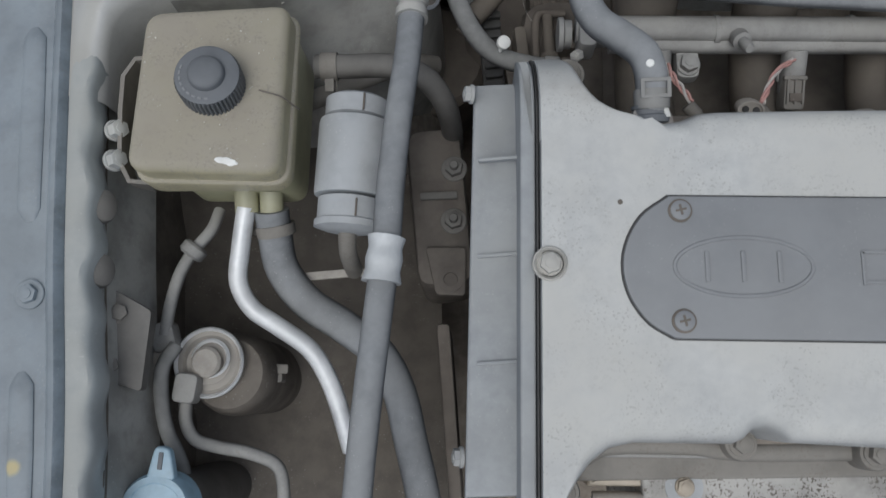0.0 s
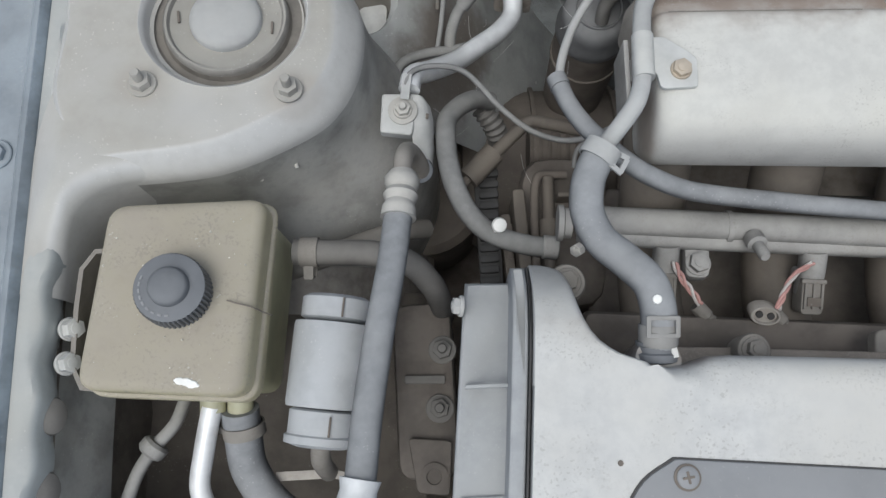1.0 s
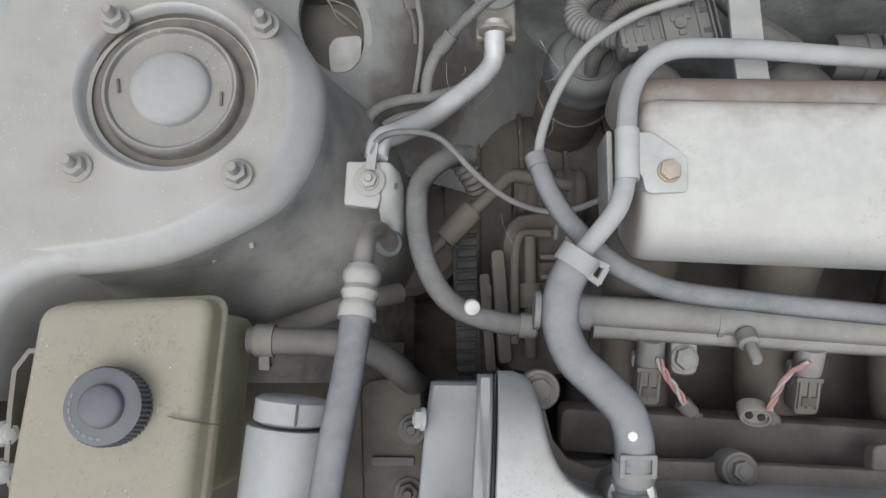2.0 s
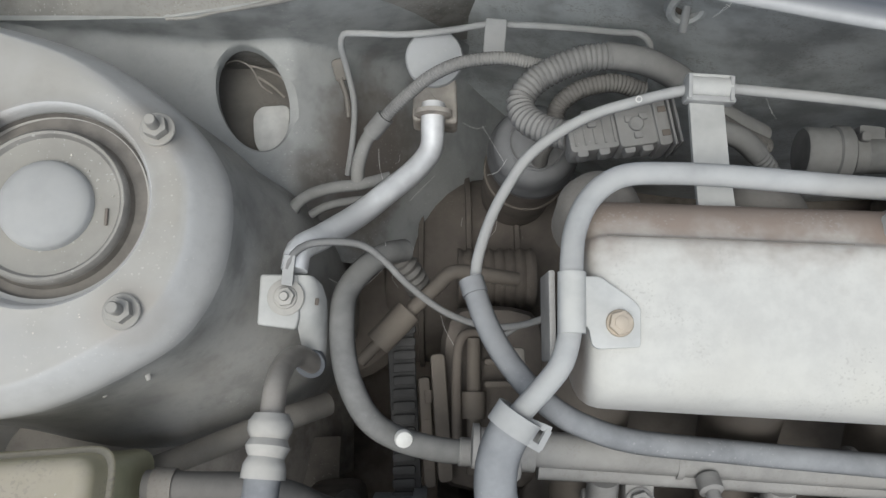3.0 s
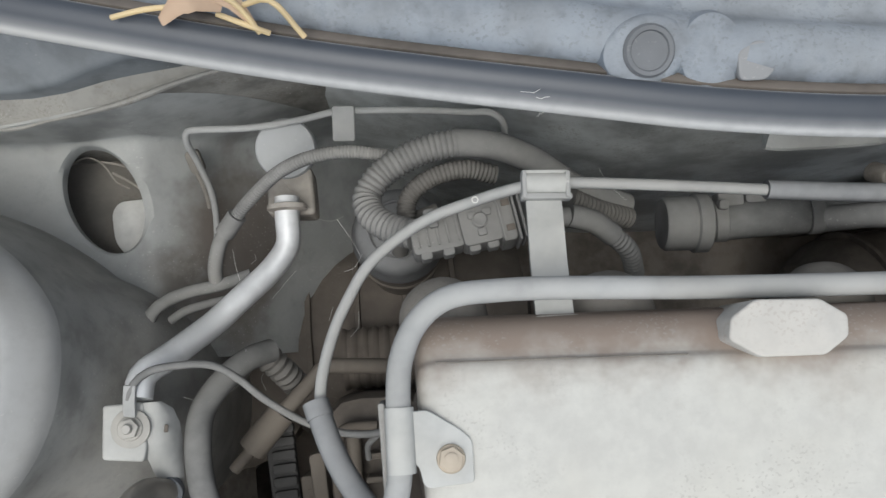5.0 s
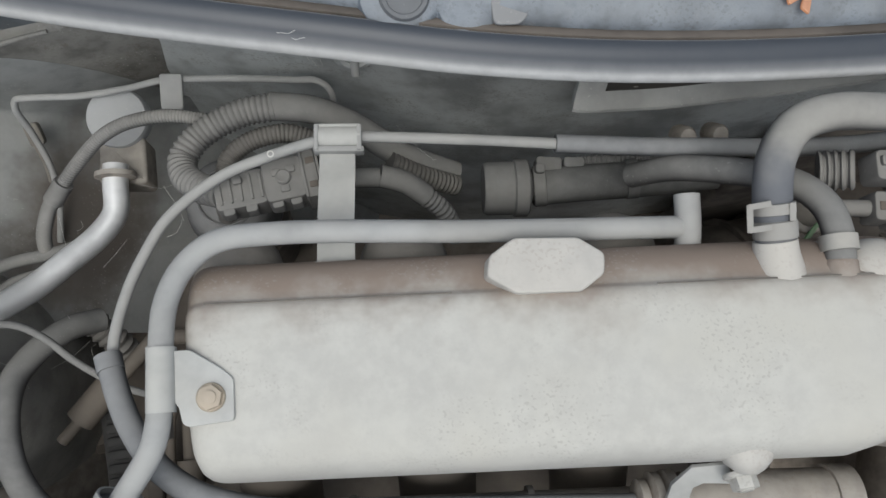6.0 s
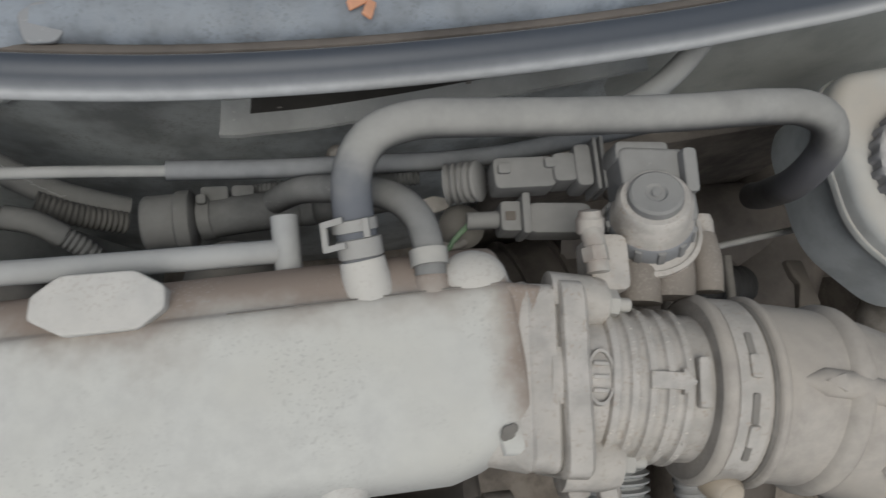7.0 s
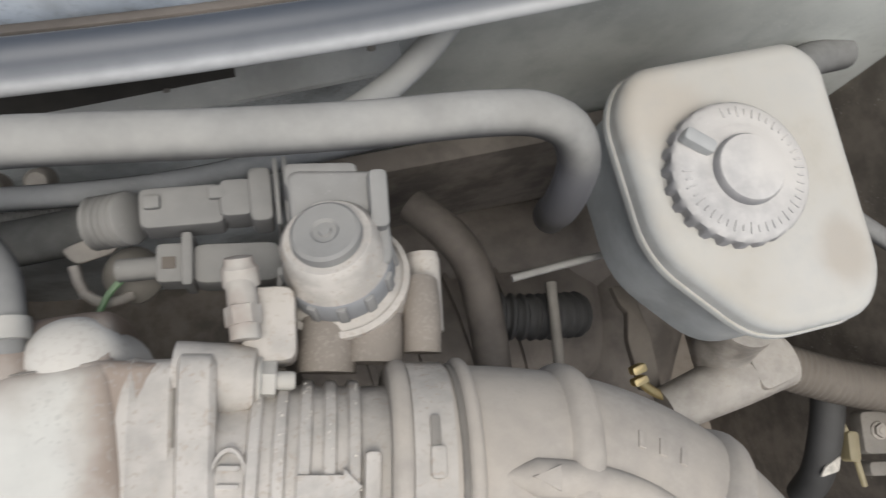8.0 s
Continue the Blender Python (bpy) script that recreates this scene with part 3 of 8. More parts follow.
edges = [edge_at(a) - 0.007 * max(0.0, math.cos(a)) for a in angs]


def brow(a):
    """How far the rounding of the edge reaches in: less at the back."""
    return 0.016 * (1 - 0.30 * max(0.0, math.sin(a)))


def tower_ring(f):
    return [f(a, e) for a, e in zip(angs, edges)]


def on_plane(r, a, dz):
    x, y = TC.x + r * math.cos(a), TC.y + r * math.sin(a)
    return (x, y, tower_z(x, y) + dz)


for r, dz in ((0.0485, -0.010), (0.0510, -0.009), (0.0520, -0.003), (0.0530, 0.0), (0.0545, 0.0012), (0.057, 0.0)):
    rings.append([on_plane(r, a, dz) for a in angs])
for f, dz in ((0.3, -0.0002), (0.6, -0.0005), (0.72, -0.0008), (0.84, -0.0015), (0.93, -0.0022), (0.98, -0.0026)):
    rings.append(tower_ring(lambda a, e: on_plane(0.057 + (e - brow(a) - 0.057) * f, a, dz)))
for u, dz in ((0.98, -0.0031), (0.90, -0.0040), (0.78, -0.0060), (0.60, -0.0092), (0.42, -0.0126), (0.26, -0.0160), (0.15, -0.0188), (0.07, -0.0218), (0.02, -0.0250), (0.0, -0.029)):
    rings.append(tower_ring(lambda a, e: on_plane(e - brow(a) * u, a, dz)))
S.grid(rings, True)
part("tower_shell", S, M_TOWER, tower)
S = Shape()
rings = [rings[-1]]
for o, z in ((0.0005, 0.840), (0.005, 0.815), (0.014, 0.795), (0.027, 0.775), (0.041, 0.752), (0.050, 0.725), (0.054, 0.68), (0.056, 0.45)):
    # the wall flares out towards the engine and the front
    rings.append(tower_ring(lambda a, e: (TC.x + (e + o * max(0.15, math.cos(a + 0.8))) * math.cos(a), TC.y + (e + o * max(0.15, math.cos(a + 0.8))) * math.sin(a), z)))
S.grid(rings, True)
part("tower_wall", S, M_STREAK, tower, "streaked dull tower wall")
S = Shape()
S.grid([[(x, y, 0.742 + 0.10 * (y - 0.25) - 12.0 * max(0.0, x + 0.12) ** 2 + 0.003 * math.sin(60 * x)) for x in (-0.24, -0.20, -0.16, -0.12, -0.10, -0.08, -0.06, -0.04, -0.02, 0.0)] for y in (0.205, 0.23, 0.255, 0.28, 0.31)], False)
part("inner_shelf", S, M_CAST, tower, "grimed shelf below the tower")


def gusset_rise(x, y):
    """Blends the fender lip's height into the tower's plateau."""
    k = min(1.0, max(0.0, (y - 0.205) / 0.055))
    k = k * k * (3 - 2 * k) * min(1.0, max(0.0, (x + 0.238) / 0.024))
    return (tower_z(x, y) - 0.0022 - 0.8862 - 0.0025 * min(1.0, max(0.0, (x + 0.195) / 0.03))) * k


curve = spline([(-0.2195, 0.195, 0), (-0.2185, 0.212, 0), (-0.2155, 0.231, 0), (-0.2085, 0.2485, 0), (-0.1955, 0.2610, 0), (-0.180, 0.2675, 0), (-0.160, 0.2710, 0)], 0.004)
inner = spline([(-0.2385, 0.195, 0), (-0.2385, 0.25, 0), (-0.237, 0.30, 0), (-0.222, 0.335, 0), (-0.185, 0.345, 0), (-0.15, 0.33, 0)], 0.004)
S = Shape()
rings = []
for i, p in enumerate(curve):
    t = (curve[min(i + 1, len(curve) - 1)] - curve[max(i - 1, 0)]).normalized()
    q = Vector((-t.y, t.x, 0))
    far = inner[round(i / (len(curve) - 1) * (len(inner) - 1))]
    row = [Vector((p.x, p.y, 0.74)), Vector((p.x, p.y, 0.82))]
    for k in range(7):
        a = math.pi / 2 * k / 6
        w = p + q * 0.018 * (1 - math.cos(a))
        row.append(Vector((w.x, w.y, 0.8682 + 0.018 * math.sin(a) + gusset_rise(w.x, w.y))))
    edge = p + q * 0.018
    for k in range(1, 7):
        w = edge.lerp(far, k / 6)
        row.append(Vector((w.x, w.y, 0.8862 + gusset_rise(w.x, w.y))))
    sink = 0.006 * max(0.0, (i / (len(curve) - 1) - 0.72) / 0.28) ** 2
    rings.append([Vector((w.x, w.y, w.z - sink)) for w in row])
S.grid(rings, False)
part("front_gusset", S, M_TOWER, tower)
tn = Vector((0.06, 0.08, 1)).normalized()
tm = frame_to(tn, (TC.x, TC.y, tower_z(TC.x, TC.y)))
S = Shape().lathe([(0.0512, -0.008), (0.0500, -0.0118), (0.0465, -0.0128), (0.0425, -0.0120), (0.0405, -0.007)], tm, 64, False, False)
part("gutter", S, M_GUTTER, tower, "dark brown gutter round the mount")
S = Shape().lathe([(0.0412, -0.0095), (0.0408, -0.0045), (0.0395, -0.003), (0.0380, -0.0034), (0.0365, -0.0058), (0.034, -0.0065), (0.024, -0.0068)], tm, 64, False, True)
part("mount_ring", S, M_RING, tower, "dusty dished mount ring inside the tower mouth")
S = Shape().lathe([(0.0238, -0.007), (0.0234, -0.0035), (0.0222, -0.0015), (0.0185, 0.0005), (0.012, 0.0021), (0.005, 0.0027), (0.001, 0.0028)], tm, 40)
part("domed_cap", S, M_STEEL, tower, "smooth pale domed cap")
for x, y in ((-0.0795, 0.3242), (-0.0710, 0.4195), (-0.1705, 0.3270), (-0.1600, 0.4210)):
    S = Shape().bolt((x, y, tower_z(x, y) + 0.0005), tn, r=0.0058, h=0.007, washer=0.0092, stud=0.008)
    part("stud_nut", S, M_NUT, tower, "dusty flange nut on a stud")
for a in (0.6, 3.6):
    S = Shape().box((0.031 * math.cos(a), 0.031 * math.sin(a), -0.0055), (0.0016, 0.009, 0.0012), 0.0004, (0, 0, math.degrees(a) + 12), m=tm)
    part("slot_mark", S, M_DARK, tower)
for x, y in ((-0.1584, 0.2720), (-0.1308, 0.2745), (-0.1069, 0.2815), (-0.0835, 0.2905)):
    S = Shape().lathe([(0.0018, -0.003), (0.0015, 0.0003), (0.0006, 0.0007)], frame_to((0.3, -1, 0.1), (x, y - 0.0002, 0.838)), 10)
    part("weld_nib", S, M_STREAK, tower, "small pale weld nib")

# bulkhead: side panel with an oval hole, main wall and its ledge
side = thing("wall_bulkhead_side", (-0.1, 0.5, 0.4), "grimy sloping panel with an oval hole behind the tower", "panel", kind="structure")
hc = Vector((-0.0570, 0.4845))


def along(x, run):
    """Height read off a list of (x, value) by straight pieces."""
    for (xa, va), (xb, vb) in zip(run, run[1:]):
        if x <= xb:
            return va + (vb - va) * max(0.0, (x - xa) / (xb - xa))
    return run[-1][1]


LEDGE_FRONT = [(-0.40, 0.5225), (-0.155, 0.5225), (-0.103, 0.5225), (-0.070, 0.5225), (-0.040, 0.5240), (-0.013, 0.5250), (0.025, 0.5320), (0.075, 0.5430), (0.15, 0.5560), (0.30, 0.56)]


def ledge_rise(x):
    return 0.30 * max(0.0, min(0.10, x + 0.105))


def side_point(x, v):
    """The panel slopes up gently past the hole, then folds up to the ledge: v is the way along it."""
    front = along(x, LEDGE_FRONT) - 0.0008
    r, fold = 0.007, front - 0.007
    low = 0.7415 + (0.0 if x > -0.10 else 0.25 * (-0.10 - x)) - 1.6 * max(0.0, x + 0.028) ** 1.15
    zf = low + 0.24 * (fold - 0.485)
    if v <= fold:
        return (x, v, low + 0.24 * (v - 0.485))
    a = min(math.pi / 2, (v - fold) / r)
    y, z = fold + r * math.sin(a), zf + r * (1 - math.cos(a)) + 0.24 * r * math.sin(a) * (1 - a / math.pi)
    over = v - fold - r * math.pi / 2
    if over > 0:
        top = 0.7872 + ledge_rise(x)
        z = z + (top - z) * min(1.0, over / 0.030)
        y += 0.0005 * math.sin(40 * x) + max(0.0, over - 0.030) * 0.9
    return (x, y, z)


S = Shape()
rings = []
n = 96
for k, (f, dz) in enumerate(((0.0, -0.010), (0.0, -0.002), (0.02, 0.0), (0.05, 0.0), (0.08, 0.0), (0.11, 0.0), (0.14, 0.0), (0.17, 0.0), (0.20, 0.0), (0.23, 0.0), (0.27, 0.0), (0.32, 0.0), (0.37, 0.0), (0.42, 0.0), (0.5, 0.0), (0.6, 0.0), (0.7, 0.0), (0.8, 0.0), (0.9, 0.0), (1.0, 0.0))):
    ring = []
    for j in range(n):
        a = 2 * math.pi * j / n
        px, py = hc.x + 0.0255 * math.cos(a) - 0.006 * math.sin(a), hc.y + 0.0355 * math.sin(a)
        d = Vector((math.cos(a), math.sin(a)))
        s = min((0.33 if d.x > 0 else 0.19) / max(1e-6, abs(d.x)), (0.077 if d.y > 0 else 0.11) / max(1e-6, abs(d.y)))
        ex, ey = hc.x + d.x * s, hc.y + d.y * s
        x, y = px + (ex - px) * f, py + (ey - py) * f
        x, y, z = side_point(x, y)
        ring.append((x, y, z + dz))
    rings.append(ring)
S.grid(rings, True)
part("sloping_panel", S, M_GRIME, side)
S = Shape().prism([(x, y) for x, y in LEDGE_FRONT[:-1]] + [(0.15, 0.62), (-0.40, 0.62)], 0.70, 0.787, 0.003, steps=3, top=lambda x, y: 0.55 * max(0.0, y - 0.524) + ledge_rise(x))
part("side_ledge", S, M_SANDY, side, "dusty ledge over the panel")
S = Shape().prism([(-0.40, 0.548), (-0.153, 0.5430), (-0.127, 0.5415), (-0.097, 0.5365), (-0.073, 0.5345), (-0.051, 0.5350), (-0.026, 0.5385), (-0.006, 0.5400), (0.02, 0.5415), (0.05, 0.5440), (0.075, 0.5470), (0.15, 0.5580), (0.15, 0.64), (-0.40, 0.64)], 0.77, 0.8075, 0.003, steps=3, top=lambda x, y: 0.70 * max(0.0, y - 0.535) + ledge_rise(x))
part("upper_sheet", S, M_UPPER, side, "dark blue grey sheet above the seam")
S = Shape().box((-0.15, 0.585, 0.72), (0.48, 0.03, 0.26), 0.006)
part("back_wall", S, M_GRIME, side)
S = Shape().tube([(-0.104, 0.5225, 0.787), (-0.086, 0.5222, 0.790), (-0.068, 0.5226, 0.797), (-0.040, 0.5232, 0.8055), (-0.013, 0.5245, 0.8155), (0.0245, 0.5325, 0.823), (0.050, 0.5375, 0.825)], [0.0011, 0.0016, 0.0010, 0.0017, 0.0022, 0.0018, 0.0013], 8)
part("sealant_bead", S, M_SANDY, side, "pale sealant bead")
# Added sheet close behind the hole, toned as its dim interior.
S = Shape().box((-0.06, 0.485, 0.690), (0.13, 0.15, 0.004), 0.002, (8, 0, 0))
part("backing_sheet", S, M_DARKCAST, side, "dull sheet added behind the hole")
S = Shape().prism(rounded([(-0.064, 0.462), (-0.055, 0.450), (-0.038, 0.458), (-0.037, 0.491), (-0.060, 0.492), (-0.066, 0.484)], 0.006, 4), 0.699, 0.703, 0.001, top=lambda x, y: 0.004 if x > -0.054 else 0.0)
part("pale_sheet", S, M_WHITE, side, "pale sheet seen through the hole")
S = Shape().tube([(-0.090, 0.517, 0.715), (-0.076, 0.521, 0.72), (-0.064, 0.515, 0.722), (-0.057, 0.503, 0.715), (-0.050, 0.499, 0.71)], 0.0007, 6)
S.tube([(-0.066, 0.517, 0.72), (-0.055, 0.515, 0.718), (-0.043, 0.511, 0.712), (-0.038, 0.505, 0.71)], 0.0009, 6)
S.tube([(-0.060, 0.510, 0.715), (-0.050, 0.504, 0.713), (-0.041, 0.497, 0.708)], 0.0010, 6)
part("frayed_wire", S, M_CAST, side)
S = Shape().box((0.004, 0.508, 0.735), (0.010, 0.016, 0.006), 0.002, (25, 0, 15)).tube([(0.004, 0.502, 0.735), (0.008, 0.490, 0.728), (0.009, 0.478, 0.72)], 0.002, 8)
part("wire_holder", S, M_DARKCAST, side, "rusty wire holder on the panel")

arc = [(-0.35, 0.6066), (-0.15, 0.5496), (0.017, 0.5046), (0.108, 0.4821), (0.16, 0.4712), (0.224, 0.4588), (0.275, 0.4490), (0.34, 0.4405), (0.41, 0.4362), (0.487, 0.4354), (0.559, 0.4376), (0.61, 0.4412), (0.682, 0.4480), (0.80, 0.4690), (1.0, 0.5168)]
cowl_path = [(x, y, 0.941) for x, y in arc]
cowl = thing("wall_cowl", (0.3, 0.5, 0.4), "grimy blue grey cowl panel above the bulkhead", "cowl", kind="structure")
prof = [(0.010, -0.012), (0.010, -0.005), (0.0165, -0.003), (0.0180, -0.002), (0.0190, 0.004), (0.0205, 0.0100), (0.0245, 0.0142), (0.0305, 0.0163), (0.0375, 0.0160), (0.0425, 0.0135), (0.0465, 0.008), (0.0500, 0.0055), (0.0545, 0.0055), (0.060, 0.008), (0.072, 0.016), (0.16, 0.03), (0.16, -0.02), (0.03, -0.03)]
S, R = sweep(cowl_path, prof)
S.grid(R, True, True, True)
part("cowl_panel", S, M_COWL, cowl)
# bulkhead wall below it: overhung by the cowl
prof = [(0.018, -0.008), (0.032, -0.022), (0.042, -0.050), (0.047, -0.085), (0.050, -0.120), (0.049, -0.160), (0.046, -0.20), (0.046, -0.30), (0.046, -0.55), (0.07, -0.55), (0.09, -0.1), (0.05, -0.012)]
S, R = sweep([(x, y, z) for x, y, z in cowl_path], prof)
for ring in R:
    for p in ring:
        if p.y < 0.60 and p.z < 0.90:
            p.y += 0.018 * min(1.0, max(0.0, (0.30 - p.x) / 0.25))
S.grid(R, True, True, True)
part("bulkhead_panel", S, M_WALL, cowl)

seal = thing("bonnet_seal", (0.3, 0.44, 0.935), "black rubber bonnet seal, sheen painted on its lower lip", "seal", kind="structure")
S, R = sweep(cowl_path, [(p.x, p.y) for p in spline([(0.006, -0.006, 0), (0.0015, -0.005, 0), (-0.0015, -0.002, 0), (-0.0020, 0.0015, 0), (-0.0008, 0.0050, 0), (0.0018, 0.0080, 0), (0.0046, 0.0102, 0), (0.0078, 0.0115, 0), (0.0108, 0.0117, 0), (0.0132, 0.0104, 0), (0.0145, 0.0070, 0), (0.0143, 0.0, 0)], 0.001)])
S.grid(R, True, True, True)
part("bead", S, M_SEAL, seal, "dark rubber bead, lip sheen painted pale")
S, R = sweep(cowl_path, [(0.004, -0.004), (0.004, -0.0075), (0.010, -0.0085), (0.0135, -0.006), (0.0135, -0.002)])
S.grid(R, True, True, True)
part("foot", S, M_DEEP, seal, "dull rubber foot")

S, R = sweep([(x, y, z) for x, y, z in cowl_path], [(0.0138, 0.0), (0.0140, 0.0075), (0.0150, 0.0096), (0.0172, 0.0090), (0.0198, 0.0066), (0.0198, 0.0)])
S.grid(R, True, True, True)
part("dirt_line", S, M_OIL_SHADE, seal, "packed dark dirt behind the bead")

pn = Vector((0.05, -0.35, 0.93)).normalized()
pm = frame_to(pn, (0.2515, 0.4790, 0.9535))
part("plug_seat", Shape().lathe([(0.0185, -0.006), (0.0172, 0.0), (0.0150, 0.0018), (0.0120, 0.0022)], pm, 32, scale=(1.1, 0.85)), M_COWL, cowl, "dusty raised seat round the plug")
S = Shape().lathe([(0.0112, 0.0), (0.0112, 0.0030), (0.0102, 0.0042), (0.0085, 0.0040), (0.0080, 0.0032), (0.002, 0.0036)], pm, 32)
part("round_plug", S, M_CAP, cowl, "round dark rubber plug")
S = Shape().lathe([(0.018, -0.006), (0.0165, -0.0012), (0.0125, 0.0010), (0.006, 0.0020), (0.001, 0.0022)], frame_to(pn, (0.2795, 0.4760, 0.9540)), 32, scale=(0.85, 1.0))
part("pressed_boss", S, M_COWL, cowl)
S = Shape().prism(rounded([(-0.009, -0.007), (0.003, -0.009), (0.0085, -0.004), (0.0075, 0.006), (0.0, 0.0085), (-0.0085, 0.005)], 0.003, 3), -0.002, 0.0012, 0.0008, m=frame_to(pn, (0.2975, 0.4715, 0.9538)))
part("pale_patch", S, M_PLATE, cowl, "pale worn patch")
right_arc = [(x, y, 0.941) for x, y in ((0.396, 0.4368), (0.45, 0.4354), (0.487, 0.4354), (0.559, 0.4376), (0.61, 0.4412), (0.682, 0.4480), (0.80, 0.4690))]
S, R = sweep(right_arc, [(0.0235, 0.0), (0.0240, 0.0085), (0.0255, 0.0115), (0.0300, 0.0130), (0.0345, 0.0170), (0.0420, 0.0178), (0.056, 0.0185), (0.070, 0.021), (0.085, 0.026), (0.085, 0.0), (0.030, -0.002)])
S.grid(R, True, True, True)
part("grille_edge", S, M_PLANK, cowl, "brownish weathered plastic edge")

# right side of the bay
S = Shape()
S.grid([[(0.60, 0.56, 0.97), (0.80, 0.60, 0.97), (1.10, 0.62, 0.97)], [(0.60, 0.50, 0.90), (0.80, 0.50, 0.90), (1.10, 0.50, 0.90)], [(0.60, 0.490, 0.80), (0.80, 0.480, 0.82), (1.10, 0.46, 0.84)], [(0.60, 0.485, 0.40), (0.80, 0.475, 0.40), (1.10, 0.45, 0.40)]], False)
wf = solo("wall_bulkhead_far", S, M_FARWALL, "dull blue grey bulkhead panel behind the fluid tank", "panel", kind="structure")
part("pressed_edge", Shape().tube([(0.645, 0.504, 0.893), (0.70, 0.507, 0.903), (0.78, 0.516, 0.914), (0.88, 0.524, 0.922), (1.0, 0.53, 0.926)], 0.0035, 10), M_BODY, wf)
# Added dark panel in front of the wall, to darken its lower part.
S = Shape().box((0.685, 0.468, 0.59), (0.29, 0.016, 0.28), 0.007, (0, 0, 2))
part("lower_panel", S, M_OIL_SHADE, wf, "dark brown panel added to darken the lower wall")
S = Shape().box((0.97, 0.1, 0.62), (0.05, 1.0, 0.48), 0.02)
solo("wall_fender_far", S, M_SPLASH, "brown grimed inner fender", "fender", kind="structure")
S = Shape().box((0.35, -0.40, 0.60), (1.30, 0.04, 0.50), 0.02)
solo("wall_front", S, M_DARK, "dark front panel of the engine bay", "panel", kind="structure")

# ---- power steering tank ----
tank = thing("fluid_tank", (-0.14, 0.19, 0.80), "yellowed square plastic fluid tank, dusty on top", "fluid tank")
ol = rounded([(-0.190, 0.138), (-0.096, 0.134), (-0.0910, 0.2555), (-0.185, 0.2490)], 0.012, 5)


def tank_fall(x, y):
    return -0.10 * (x + 0.14) - 0.085 * max(0.0, y - 0.14)


S = Shape().prism(ol, 0.860, 0.900, 0.007, steps=4, top=tank_fall)
part("lid", S, M_TANK, tank)
S = Shape().prism(rounded([(-0.1925, 0.1355), (-0.0935, 0.1315), (-0.0885, 0.2585), (-0.1875, 0.2520)], 0.013, 5), 0.862, 0.879, 0.002, top=tank_fall)
part("rim", S, M_TANK, tank)
S = Shape().prism(rounded([(-0.180, 0.144), (-0.097, 0.140), (-0.091, 0.250), (-0.176, 0.244)], 0.012, 5), 0.80, 0.872, 0.002, top=tank_fall)
part("lower_half", S, M_TANKSIDE, tank, "yellow translucent lower half")
cm = frame_to((0.08, 0.06, 1), (-0.1390, 0.1935, 0.8895)) @ Matrix.Scale(1.12, 4)
S = Shape()
rings = []
for r, z, rib in ((0.0188, 0.0, 1), (0.0188, 0.0165, 1), (0.0178, 0.0190, 0), (0.0160, 0.0198, 0)):
    rings.append([cm @ Vector(((r - 0.0013 * rib * (k % 3 == 0)) * math.cos(2 * math.pi * k / 144), (r - 0.0013 * rib * (k % 3 == 0)) * math.sin(2 * math.pi * k / 144), z)) for k in range(144)])
S.grid(rings, True, True, True)
S.lathe([(0.0105, 0.0192), (0.0100, 0.0225), (0.0085, 0.0240), (0.005, 0.0246), (0.002, 0.0247)], cm, 32)
cap = part("cap", S, M_CAP, tank, "dark grey ribbed screw cap")
for i in range(9):
    a = 0.6 + i * 0.24
    S = Shape().box((0.0148 * math.cos(a), 0.0148 * math.sin(a), 0.0198), (0.0012, 0.0022, 0.0007), 0.0002, (0, 0, math.degrees(a)), m=cm)
    part("mark_bar", S, M_PLATE, cap)
S = Shape().tube([(-0.1085, 0.1895, 0.8962), (-0.1035, 0.1880, 0.8955), (-0.0950, 0.1862, 0.8915), (-0.0905, 0.1845, 0.882), (-0.0870, 0.1838, 0.874)], 0.0005, 6)
part("crack", S, M_DARK, tank, "dark hairline crack")
S = Shape()
for dx, dy, r in ((-0.006, -0.0008, 0.0026), (-0.0025, 0.0006, 0.0036), (0.0012, 0.0004, 0.0034), (0.0045, -0.0008, 0.0032), (0.0072, -0.0014, 0.0016)):
    S.lathe([(r, -0.0012), (r * 0.92, 0.0006), (r * 0.4, 0.0010)], frame_to((0, -0.30, 1), (-0.1295 + dx, 0.1420 + dy, 0.8982 + 0.25 * dy)), 9, scale=(1.2, 0.75))
part("chalk_mark", S, M_WHITE, tank, "chalky white smear")
S = Shape()
bar_strip(S, [(-0.178, 0.225, 0.868), (-0.197, 0.224, 0.868), (-0.206, 0.214, 0.866), (-0.208, 0.19, 0.864), (-0.208, 0.155, 0.862), (-0.203, 0.142, 0.860), (-0.19, 0.140, 0.858)], 0.003, 0.02, (0, 0, 1))
part("bracket", S, M_DARKCAST, tank, "dark steel holding bracket")
for y in (0.1770, 0.1560):
    S = Shape().bolt((-0.2135, y, 0.868), (0.8, 0, 0.6), r=0.0056, h=0.008, washer=0.0075)
    part("bracket_bolt", S, M_BRACKET, tank)
S = Shape().tube([(-0.136, 0.143, 0.825), (-0.136, 0.128, 0.822)], 0.0085, caps=True)
S.tube([(-0.118, 0.143, 0.825), (-0.119, 0.125, 0.818)], 0.0085)
part("spigot", S, M_TANKSIDE, tank)

